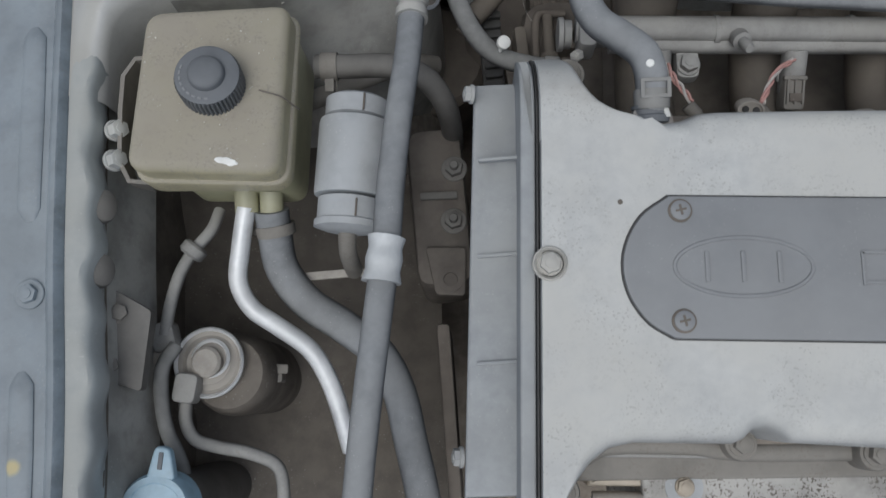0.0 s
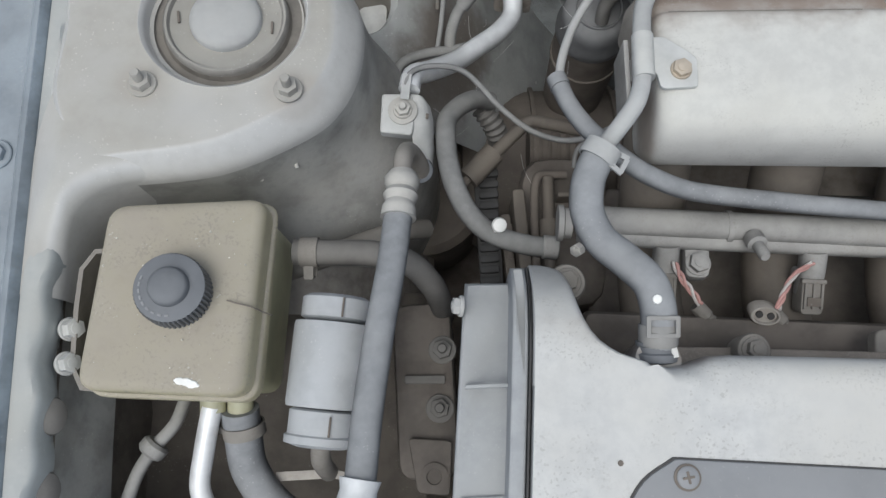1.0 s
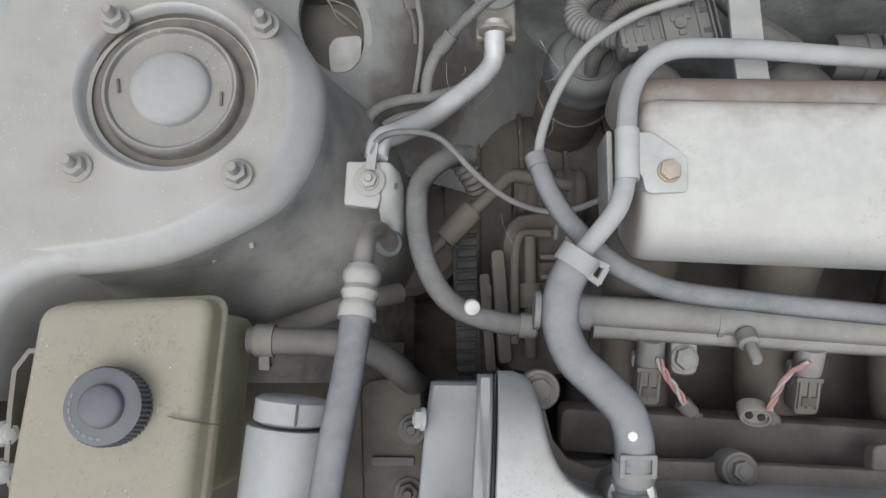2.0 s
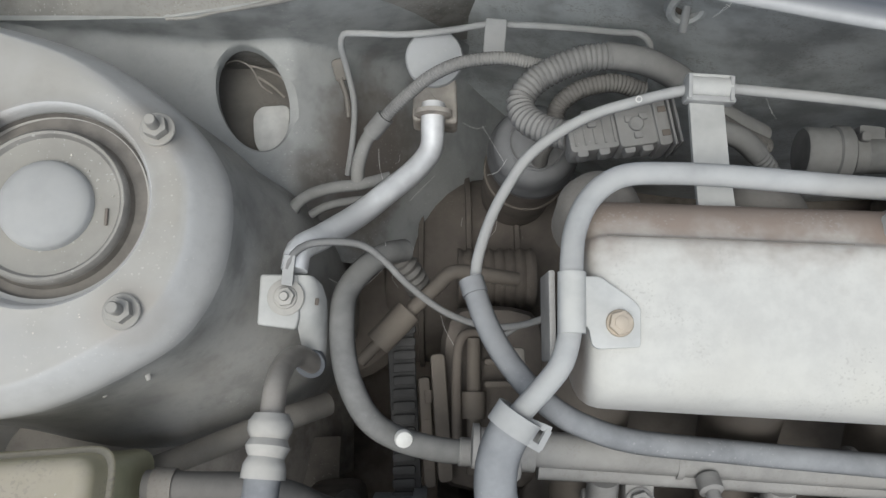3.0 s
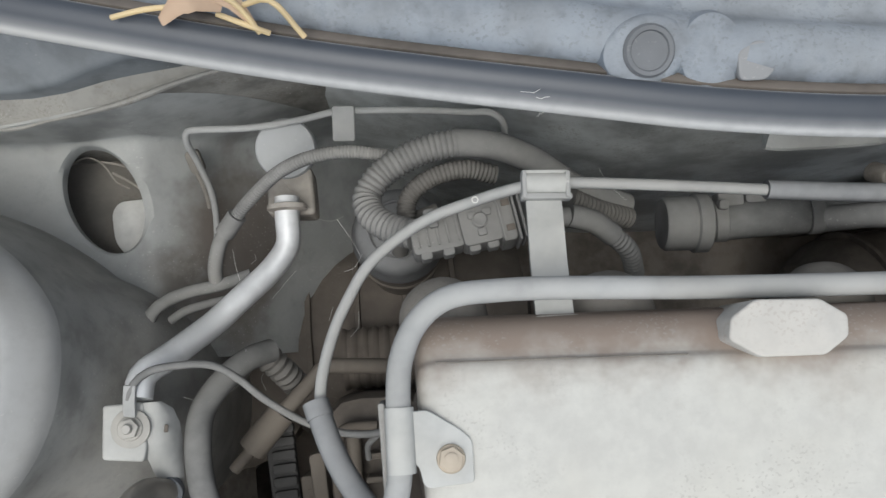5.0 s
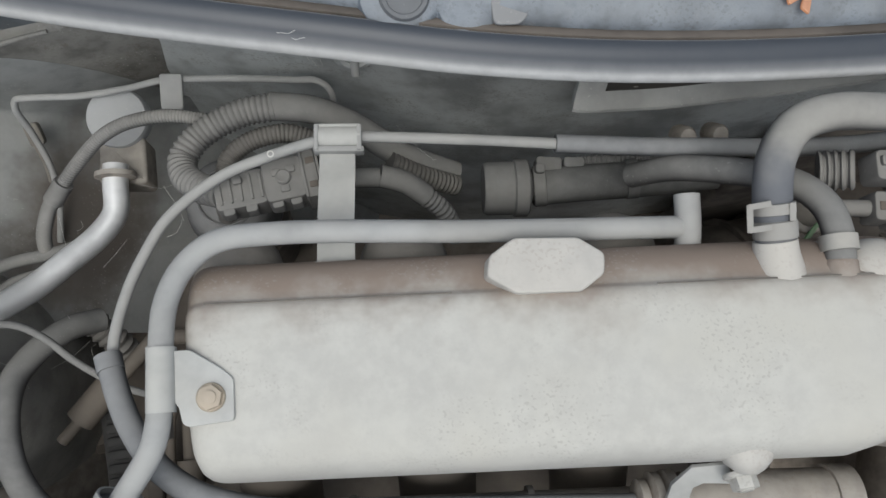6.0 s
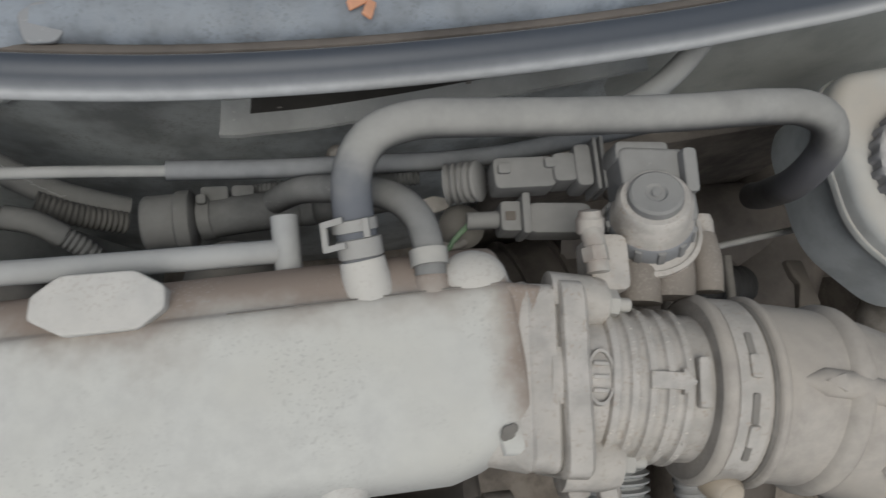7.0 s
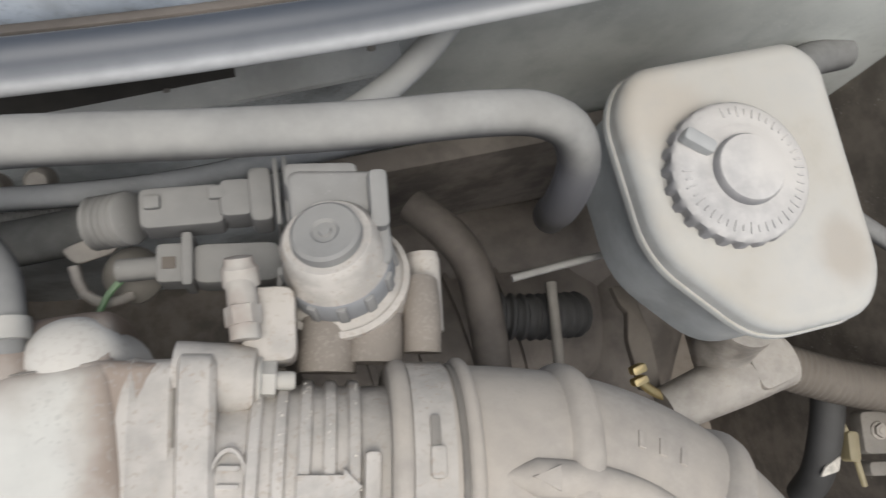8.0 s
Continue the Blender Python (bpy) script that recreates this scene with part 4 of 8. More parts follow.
# ---- pipes and hoses beside the tank ----
S = Shape().tube([(-0.136, 0.131, 0.825), (-0.141, 0.103, 0.82), (-0.1435, 0.078, 0.815), (-0.134, 0.060, 0.812), (-0.118, 0.048, 0.808), (-0.095, 0.030, 0.80), (-0.083, 0.008, 0.792), (-0.076, -0.015, 0.785), (-0.070, -0.042, 0.775)], 0.0068, 18)
solo("return_pipe", S, M_PIPE, "bright bare aluminium pipe bent below the fluid tank", "pipe")
S = Shape().tube([(-0.119, 0.130, 0.82), (-0.1185, 0.112, 0.81), (-0.1155, 0.090, 0.80), (-0.100, 0.067, 0.792), (-0.072, 0.047, 0.786), (-0.048, 0.027, 0.782), (-0.034, 0.0, 0.78), (-0.026, -0.037, 0.78), (-0.018, -0.08, 0.775), (-0.01, -0.16, 0.76)], 0.0125, 20)
hose = solo("suction_hose", S, M_RUBBER_B, "thick dusty black rubber hose below the fluid tank", "hose")
S = Shape()
clamp_band(S, (-0.1175, 0.117, 0.813), (0.1, -0.9, -0.4), 0.013, 0.008, 0.010, 200)
part("hose_clamp", S, M_DARKCAST, hose, "spring hose clamp")

ach = thing("pressure_hose", (-0.02, 0.1, 0.87), "long grey pressure hose with foil sleeve and crimped metal end", "hose")
S = Shape().tube([(-0.0105, 0.247, 0.877), (-0.014, 0.215, 0.880), (-0.020, 0.174, 0.886), (-0.026, 0.123, 0.892), (-0.029, 0.086, 0.896), (-0.035, 0.042, 0.897), (-0.042, -0.005, 0.895), (-0.049, -0.056, 0.89), (-0.06, -0.15, 0.87)], 0.0090, 20)
part("rubber_hose", S, M_RUBBER_B, ach)
S = Shape().tube([(-0.0285, 0.0895, 0.8965), (-0.0295, 0.083, 0.8967), (-0.0305, 0.076, 0.8967), (-0.0315, 0.069, 0.897), (-0.0325, 0.062, 0.897)], [0.0118, 0.0104, 0.0116, 0.0108, 0.0124], 16, 0.002)
part("foil_sleeve", S, M_FOIL, ach, "crinkled white foil sleeve")
S = Shape().tube([(-0.0085, 0.2745, 0.872), (-0.0087, 0.270, 0.8725), (-0.009, 0.266, 0.873), (-0.0092, 0.262, 0.8735), (-0.0095, 0.258, 0.8745), (-0.0098, 0.253, 0.8755), (-0.0103, 0.249, 0.8765), (-0.0107, 0.243, 0.8775)], [0.0085, 0.0112, 0.0112, 0.0092, 0.0112, 0.0090, 0.0108, 0.0112], 20, 0.0015)
part("crimp_ferrule", S, M_ZINC, ach, "dull crimped metal ferrule")
S = Shape().tube([(-0.0085, 0.272, 0.872), (-0.0088, 0.286, 0.864), (-0.0080, 0.2985, 0.846), (-0.0050, 0.3035, 0.826), (-0.0012, 0.3010, 0.812), (0.0, 0.299, 0.802)], 0.0062, 18)
part("end_pipe", S, M_PASSPIPE, ach, "dull brownish metal pipe end")

block = thing("pipe_bracket", (-0.01, 0.334, 0.79), "pale steel bracket block holding pipe unions", "bracket")
S = Shape().prism(rounded([(-0.0288, 0.3209), (-0.0065, 0.3180), (-0.0045, 0.3255), (-0.0058, 0.3499), (-0.0278, 0.3500)], 0.002, 3), 0.817, 0.825, 0.0015)
part("top_plate", S, M_BRACKET, block)
S = Shape()
rings = []
for y, z, w, d in ((0.3495, 0.824, 0.008, 0.006), (0.345, 0.824, 0.0125, 0.012), (0.337, 0.8238, 0.0145, 0.016), (0.328, 0.8232, 0.0150, 0.018), (0.3200, 0.820, 0.0150, 0.016), (0.3125, 0.814, 0.0140, 0.011), (0.304, 0.807, 0.0120, 0.007), (0.297, 0.802, 0.0075, 0.003)):
    xl = -0.0062 if y > 0.318 else -0.0062 + (0.318 - y) * 0.12
    rings.append([(xl, y, z), (xl + w * 0.35, y, z - d * 0.06), (xl + w * 0.65, y, z - d * 0.22), (xl + w * 0.88, y, z - d * 0.55), (xl + w, y, z - d), (xl + w - 0.003, y, z - d), (xl + w * 0.8, y, z - d * 0.6 - 0.002), (xl + w * 0.5, y, z - d * 0.22 - 0.003), (xl, y, z - 0.003)])
S.grid(rings, True, True, True)
part("side_plate", S, M_BRACKET, block, "bent side of the bracket")
S = Shape().box((0.0045, 0.3345, 0.8195), (0.0022, 0.0042, 0.0012), 0.0004, (0, 28, -8))
part("small_slot", S, M_DARK, block)
S = Shape().bolt((-0.0125, 0.3365, 0.8265), (0.05, 0.02, 1), r=0.0050, h=0.005, washer=0.0068, stud=0.003)
S.lathe([(0.0105, -0.0008), (0.0105, 0.0010), (0.0100, 0.0013)], Matrix.Translation((-0.0125, 0.3365, 0.8252)), 30)
part("bolt", S, M_ZINC, block, "hexagon bolt with wide washer")
S = Shape().lathe([(0.0095, 0), (0.0095, 0.0035), (0.0075, 0.0042), (0.004, 0.0042)], frame_to((-0.15, -0.4, 0.9), (-0.001, 0.3005, 0.8015)), 26)
part("washer", S, M_CAP, block, "dark rubber washer")

silver = thing("coolant_line", (0.03, 0.40, 0.76), "bright aluminium line between two unions", "pipe")
S = Shape().tube([(0.0715, 0.468, 0.778), (0.071, 0.455, 0.778), (0.070, 0.438, 0.776), (0.059, 0.423, 0.777), (0.043, 0.408, 0.783), (0.027, 0.393, 0.79), (0.005, 0.374, 0.81), (-0.006, 0.364, 0.823), (-0.008, 0.352, 0.826)], 0.0078, 20)
part("aluminium_pipe", S, M_PIPE, silver)
S = Shape().lathe([(0.019, -0.012), (0.0195, -0.008), (0.0195, 0.0), (0.0185, 0.002), (0.015, 0.0028)], frame_to((0.0, -0.25, 1), (0.072, 0.501, 0.774)), 40)
part("round_union", S, M_FILTER, silver, "pale round union block")
S = Shape().prism(rounded([(0.057, 0.460), (0.088, 0.458), (0.087, 0.490), (0.058, 0.492)], 0.004, 3), 0.745, 0.768, 0.003)
part("union_neck", S, M_CAST, silver)
S = Shape()
S.lathe([(0.0085, 0), (0.0125, 0.001), (0.0125, 0.004), (0.0085, 0.005)], frame_to((0.02, 1, 0.05), (0.0713, 0.459, 0.778)), 24)
part("collar", S, M_CAST, silver)

S = Shape().tube([(-0.0105, 0.352, 0.834), (-0.007, 0.360, 0.835), (0.0, 0.366, 0.832), (0.018, 0.368, 0.83), (0.032, 0.3665, 0.823), (0.044, 0.358, 0.815), (0.056, 0.346, 0.81), (0.080, 0.329, 0.803), (0.104, 0.321, 0.803), (0.122, 0.321, 0.81), (0.140, 0.326, 0.82)], 0.0022, 10)
S.tube([(0.122, 0.321, 0.81), (0.113, 0.314, 0.80), (0.112, 0.305, 0.79)], 0.0018, 8)
w = solo("earth_cable", S, M_RUBBER, "thin dusty earth cable to the bracket bolt", "cable")
S = Shape()
bar_strip(S, [(-0.0085, 0.3595, 0.8355), (-0.0095, 0.352, 0.8345), (-0.0110, 0.3435, 0.8300)], 0.0062, 0.003)
part("cable_lug", S, M_STEEL, w)

S = Shape().tube([(0.052, 0.374, 0.755), (0.040, 0.3690, 0.770), (0.0265, 0.3560, 0.785), (0.0183, 0.3411, 0.796), (0.0175, 0.3260, 0.805), (0.0185, 0.3080, 0.808), (0.0232, 0.2872, 0.808), (0.0340, 0.2665, 0.802), (0.0495, 0.2548, 0.791), (0.0770, 0.2470, 0.785), (0.098, 0.2450, 0.783)], 0.0076, 18)
fh = solo("fuel_hose", S, M_RUBBER, "dusty rubber fuel hose looped to the rail", "hose")
part("hose_end", Shape().lathe([(0.0080, -0.006), (0.0088, -0.005), (0.0088, 0.005), (0.0080, 0.006)], frame_to((1, -0.09, -0.06), (0.093, 0.2455, 0.7835)), 20, False, False), M_RAIL, fh)
S = Shape().tube([(0.0525, 0.2550, 0.7975), (0.0540, 0.2560, 0.806)], 0.0016, 8).lathe([(0.0040, -0.001), (0.0052, 0.0), (0.0056, 0.002), (0.0048, 0.0042), (0.002, 0.005)], frame_to((0.2, -0.3, 1), (0.0545, 0.2565, 0.8075)), 14)
solo("white_bead", S, M_WHITE, "small chalky white bead on the fuel hose", "bead")

S = Shape().tube([(-0.0845, 0.2330, 0.832), (-0.0589, 0.2320, 0.832), (-0.030, 0.2312, 0.831), (-0.0075, 0.2260, 0.824), (0.006, 0.2160, 0.805), (0.012, 0.208, 0.77), (0.013, 0.205, 0.72)], 0.0088, 18)
h = solo("cross_hose", S, M_DEEP, "grimy rubber hose behind the fluid tank", "hose")
S = Shape()
clamp_band(S, (-0.074, 0.2326, 0.832), (1, -0.03, 0), 0.0090, 0.012, 0.010, 200)
part("hose_clamp", S, M_DARKCAST, h)
S = Shape().tube([(-0.15, 0.222, 0.765), (-0.1177, 0.229, 0.765), (-0.0788, 0.243, 0.765), (-0.0468, 0.2553, 0.765), (-0.020, 0.2650, 0.76), (0.0, 0.272, 0.74)], 0.0080, 14)
solo("lower_pipe", S, M_DARKCAST, "dark pipe low between tank and tower", "pipe")

# ---- filter beside the hose ----
filt = thing("fuel_filter", (-0.058, 0.15, 0.83), "dusty white cylindrical filter with end caps", "filter")
fa = Vector((0.095, 0.99, 0.05)).normalized()
fm = frame_to(fa, (-0.0600, 0.1055, 0.846)) @ Matrix.Scale(1.09, 4)
S = Shape().lathe([(0.0225, 0.022), (0.0230, 0.024), (0.0230, 0.068), (0.0225, 0.070)], fm, 36)
part("canister", S, M_FILTER, filt)
S = Shape().lathe([(0.0165, 0.071), (0.0200, 0.073), (0.0200, 0.084), (0.017, 0.086)], fm, 36)
part("upper_cap", S, M_FILTER, filt)
S = Shape().lathe([(0.0150, 0.0), (0.0215, 0.002), (0.0215, 0.006), (0.0200, 0.007), (0.0200, 0.020), (0.018, 0.021)], fm, 36)
part("lower_cap", S, M_FILTER, filt)
for z in (0.0125, 0.0785):
    S = Shape().box((0.0, 0.0205, z), (0.0012, 0.0012, 0.011), 0.0003, m=fm @ Matrix.Rotation(radians(20), 4, "Z"))
    part("split_line", S, M_DARK, filt)
S = Shape().tube([(-0.061, 0.112, 0.840), (-0.0635, 0.098, 0.825), (-0.0640, 0.088, 0.79)], 0.0065, 12)
part("outlet", S, M_DARKCAST, filt)
S = Shape()
bar_strip(S, [(-0.10, 0.085, 0.79), (-0.06, 0.087, 0.79), (-0.03, 0.078, 0.79)], 0.006, 0.003)
part("bracket", S, M_CAST, filt)

# ---- drier with its pipes ----
dr = thing("receiver_drier", (-0.165, 0.02, 0.70), "dark cylindrical drier with a dull metal head", "drier")
dm = Matrix.Translation((-0.170, 0.024, 0.0))
S = Shape().lathe([(0.030, 0.60), (0.031, 0.77), (0.028, 0.785), (0.0255, 0.789)], dm @ Matrix.Translation((0.012, -0.008, 0)), 36)
part("body", S, M_SPLASH, dr)
S = Shape().lathe([(0.0245, 0.782), (0.0255, 0.792), (0.0240, 0.796), (0.0200, 0.7945), (0.0175, 0.7955), (0.0160, 0.797)], dm, 40)
part("head", S, M_PASSPIPE, dr, "dull ringed metal head")
S = Shape().lathe([(0.0236, 0.7935), (0.0256, 0.7945), (0.0258, 0.7970), (0.0246, 0.7985), (0.0228, 0.7960)], dm, 44, False, False)
part("rolled_rim", S, M_PIPE, dr, "bright rolled rim")
S = Shape().lathe([(0.0128, 0.7960), (0.0142, 0.7985), (0.0128, 0.8005), (0.0112, 0.7985)], dm @ Matrix.Translation((0.002, 0.003, 0)), 32, False, False)
part("sight_rim", S, M_PIPE, dr, "bright ring round the sight glass")
S = Shape().lathe([(0.011, 0.795), (0.011, 0.803), (0.009, 0.805), (0.006, 0.8045)], dm, 24)
part("sight_glass", S, M_CAST, dr)
for i, (x, y, a) in enumerate(((-0.200, 0.043, 15), (-0.183, 0.006, -10))):
    S = Shape().box((x, y, 0.802), (0.017, 0.021, 0.014), 0.003, (0, 0, a))
    part("union_block", S, M_RAIL, dr, "corroded metal union block")
S = Shape().bolt((-0.203, 0.028, 0.800), r=0.0055, h=0.006, washer=0.008)
part("bolt", S, M_CAST, dr)
S = Shape().box((-0.136, 0.020, 0.765), (0.034, 0.007, 0.003), 0.001, (0, 0, -5))
S.box((-0.127, 0.014, 0.758), (0.006, 0.010, 0.012), 0.002)
part("side_clip", S, M_DARKCAST, dr)
S = Shape().tube([(-0.163, 0.136, 0.80), (-0.166, 0.120, 0.808), (-0.177, 0.106, 0.81), (-0.187, 0.090, 0.81), (-0.195, 0.066, 0.808), (-0.199, 0.044, 0.806)], 0.0045, 14)
S.lathe([(0.0075, -0.005), (0.0095, -0.003), (0.0095, 0.003), (0.0075, 0.005)], frame_to((0.6, 0.75, 0), (-0.1785, 0.1045, 0.81)), 18)
solo("high_pressure_pipe", S, M_RAIL, "corroded thin pipe with a union nut", "pipe")
S = Shape().tube([(-0.189, 0.036, 0.810), (-0.196, 0.022, 0.815), (-0.197, 0.005, 0.815), (-0.194, -0.022, 0.81), (-0.187, -0.045, 0.80), (-0.183, -0.075, 0.79)], 0.0052, 14)
solo("drier_hose", S, M_RUBBER, "thin dusty hose over the drier", "hose")
S = Shape().tube([(-0.185, 0.0, 0.798), (-0.186, -0.018, 0.795), (-0.181, -0.030, 0.79), (-0.165, -0.036, 0.788), (-0.14, -0.042, 0.786), (-0.122, -0.052, 0.783), (-0.119, -0.08, 0.775)], 0.0048, 14)
solo("drier_pipe", S, M_RAIL, "corroded thin bent pipe from the drier", "pipe")
S = Shape().prism(rounded([(-0.2274, 0.0138), (-0.1978, 0.0037), (-0.1928, 0.0567), (-0.2237, 0.0752)], 0.003, 3), 0.847, 0.8505, 0.001, top=lambda x, y: -0.42 * max(0.0, x + 0.224))
pl = solo("drier_bracket", S, M_DEEP, "dark steel bracket plate bolted to the fender", "bracket")
part("pale_edge", Shape().tube([(-0.2270, 0.0142, 0.8500), (-0.2238, 0.0745, 0.8500)], 0.0009, 8), M_BODY, pl, "bare worn plate edge")
for p in ((-0.2150, 0.0562, 0.8462), (-0.2185, 0.0212, 0.8475)):
    part("bolt", Shape().bolt(p, (0.35, 0, 1), r=0.0050, h=0.006, washer=0.0075), M_DARKCAST, pl)
wb = thing("washer_bottle", (-0.190, -0.0735, 0.72), "washer bottle filler with pale blue cap", "bottle")
part("filler_neck", Shape().lathe([(0.022, 0.60), (0.022, 0.818)], Matrix.Translation((-0.190, -0.0735, 0)), 28), M_DEEP, wb)
bcap = part("cap", Shape().lathe([(0.022, 0.813), (0.0245, 0.815), (0.0245, 0.835), (0.0225, 0.839), (0.0185, 0.8395), (0.0175, 0.838), (0.012, 0.838), (0.003, 0.838)], Matrix.Translation((-0.190, -0.0735, 0)), 36), M_BLUE, wb, "pale blue plastic cap")
S = Shape().prism(rounded([(-0.010, 0), (0.010, 0), (0.006, 0.021), (-0.004, 0.023)], 0.004, 3), 0.832, 0.839, 0.002, m=Matrix.Translation((-0.1865, -0.0545, 0)))
part("tab", S, M_BLUE, bcap)
S = Shape().box((-0.1862, -0.0415, 0.8395), (0.003, 0.011, 0.001), 0.0003, (0, 0, -6))
part("tab_groove", S, M_CAP, bcap)

# ---- engine: timing cover ----
tim = thing("timing_cover", (0.035, 0.07, 0.70), "grey dusty plastic timing belt cover with ribs", "timing cover")


def rear_fall(x, y):
    return -0.055 * max(0.0, min(1.05, (y - 0.140) / 0.075)) ** 3


def strip_outline(xl, xr, dl, dr, y0=-0.067, y1=0.213, n=20):
    """A long narrow outline whose edges lean by dl and dr over its length."""
    ys = [y0 + (y1 - y0) * k / n for k in range(n + 1)]
    return [(xr + dr * k / n, ys[k]) for k in range(n + 1)] + [(xl + dl * k / n, ys[k]) for k in range(n, -1, -1)]


S = Shape().prism(strip_outline(0.0125, 0.0475, 0.0175, 0.0135, -0.066, 0.2085), 0.70, 0.884, 0.0025, steps=3, top=rear_fall)
part("cover_body", S, M_TIMING, tim)
S = Shape().prism(strip_outline(0.0430, 0.0520, 0.0150, 0.0150), 0.70, 0.9185, 0.002, top=rear_fall)
part("flange", S, M_TIMING, tim)
S = Shape().prism(strip_outline(0.0523, 0.0536, 0.0150, 0.0150), 0.80, 0.9205, 0.0004, top=rear_fall)
part("gasket", S, M_LINE, tim, "black gasket line")
for y in (0.140, 0.078, 0.012):
    S = Shape().box((0.0395 + 0.05 * (y - 0.078), y, 0.8845), (0.026, 0.0022, 0.004), 0.001, (0, 0, 2))
    part("rib", S, M_TIMING, tim)
for y, x in ((0.188, 0.0275), (-0.043, 0.0115)):
    S = Shape().bolt((x, y, 0.876), (-1, 0.05, 0.2), r=0.0048, h=0.005, washer=0.0065)
    part("side_bolt", S, M_STEEL, tim, "pale hexagon bolt in the side")

# ---- valve cover ----
vc = thing("valve_cover", (0.25, 0.06, 0.80), "dusty pale cast aluminium valve cover with a grey plate", "valve cover")
ol = [(0.0540, -0.068), (0.066, -0.0665), (0.074, -0.056), (0.083, -0.046), (0.094, -0.0385), (0.108, -0.036), (0.162, -0.0385), (0.168, -0.036), (0.173, -0.0315), (0.180, -0.031), (0.187, -0.034), (0.193, -0.039), (0.25, -0.044), (0.262, -0.040), (0.270, -0.044), (0.43, -0.052), (0.45, -0.047), (0.455, -0.03), (0.463, 0.12), (0.458, 0.138), (0.44, 0.145), (0.30, 0.1500), (0.25, 0.1520), (0.2225, 0.1530), (0.2060, 0.1535), (0.190, 0.1540), (0.172, 0.1545), (0.160, 0.1540), (0.150, 0.1500), (0.139, 0.1480), (0.131, 0.1485), (0.120, 0.1465), (0.100, 0.1445), (0.080, 0.1425), (0.0655, 0.142)]
S = Shape().prism(ol, 0.855, 0.925, 0.016, steps=6, slack=lambda x, y: 0.05 if x < 0.0705 else min(1.0, 0.05 + (x - 0.0705) * 40, 1.0 if y < 0.14 or x > 0.145 else max(0.0, (x - 0.131) / 0.014)))
part("cover", S, M_ALU, vc)
edge_run = [(0.138, 0.126), (0.142, 0.134), (0.147, 0.130), (0.150, 0.1265), (0.1525, 0.1195), (0.1548, 0.1130), (0.1580, 0.1075), (0.162, 0.1025), (0.168, 0.0980), (0.1745, 0.0950), (0.181, 0.0932), (0.188, 0.0920), (0.195, 0.0912), (0.202, 0.0900), (0.207, 0.0885), (0.2105, 0.0865), (0.2130, 0.0835), (0.2150, 0.0780)]
S = Shape()
rings = []
for y, xr in edge_run:
    zt = 0.9250 - 0.060 * max(0.0, (y - 0.140) / 0.075) ** 3
    if y < 0.1415:
        zt -= 0.0004
    xl = 0.0540 + (y + 0.068) * 0.0545
    b = min(0.0055, (xr - xl) * 0.45)
    row = [(xl, y, 0.845), (xl, y, zt - 0.001), (xl + 0.0006, y, zt)] + [(xl + (xr - b - xl) * k / 4, y, zt) for k in (1, 2, 3)]
    row += [(xr - b + b * math.sin(a), y, zt - b * (1 - math.cos(a))) for a in (0.0, 0.3, 0.6, 0.9, 1.2, 1.5707)] + [(xr, y, 0.845)]
    rings.append(row)
S.grid(rings, True, True, True)
part("rear_neck", S, M_ALU, vc)
k1, k2 = 0.137, 0.385
ol = [(k1 - 0.003, 0.0195), (0.395, 0.006), (0.411, 0.017), (0.4165, 0.045), (0.412, 0.075), (0.399, 0.0865), (k1 + 0.001, 0.1005)]
ol += [(p.x, p.y) for p in spline([(0.136, 0.1005, 0), (0.1195, 0.0895, 0), (0.1095, 0.073, 0), (0.107, 0.058, 0), (0.1105, 0.042, 0), (0.1195, 0.0285, 0), (0.132, 0.0200, 0)], 0.004)]
S = Shape().prism(ol, 0.920, 0.9268, 0.0012, steps=2)
plate = part("plate", S, M_PLATE, vc, "grey plastic plate")
S = Shape().prism([(0.2605 + (x - 0.2605) * 1.008, 0.056 + (y - 0.056) * 1.022) for x, y in ol], 0.92, 0.9256, 0.0003, steps=1)
part("plate_groove", S, M_LINE, vc)
for p in ((0.1413, 0.0915), (0.1378, 0.0290), (0.386, 0.079), (0.382, 0.0175)):
    S = Shape().lathe([(0.0068, 0.9265), (0.0068, 0.9276), (0.0060, 0.928)], Matrix.Translation((*p, 0)), 28)
    sc = part("screw_rim", S, M_DARK, vc)
    S = Shape().lathe([(0.0056, 0.927), (0.0056, 0.9288), (0.0044, 0.9296), (0.001, 0.9298)], Matrix.Translation((*p, 0)), 28)
    sc = part("screw", S, M_PLATE, vc, "cross head screw")
    S = Shape().box((*p, 0.9298), (0.0062, 0.0013, 0.0008), 0.0002, (0, 0, 10)).box((*p, 0.92985), (0.0013, 0.0062, 0.0008), 0.0002, (0, 0, 10))
    part("cross_slot", S, M_DARK, sc)
S = Shape()
em = Matrix.Translation((0.1735, 0.058, 0)) @ Matrix.Rotation(radians(-2.5), 4, "Z")
S.grid([[em @ Vector((a * math.cos(2 * math.pi * k / 64), b * math.sin(2 * math.pi * k / 64), z)) for k in range(64)] for a, b, z in ((0.0395, 0.0180, 0.9266), (0.0388, 0.0173, 0.9276), (0.0374, 0.0159, 0.9276), (0.0367, 0.0152, 0.9266))], True)
part("oval_ring", S, M_PLATE, plate)
for u in (-0.020, 0.0, 0.020):
    S = Shape().box((u, 0.0, 0.9272), (0.0026, 0.0175, 0.0012), 0.0004, m=em)
    part("raised_bar", S, M_PLATE, plate)
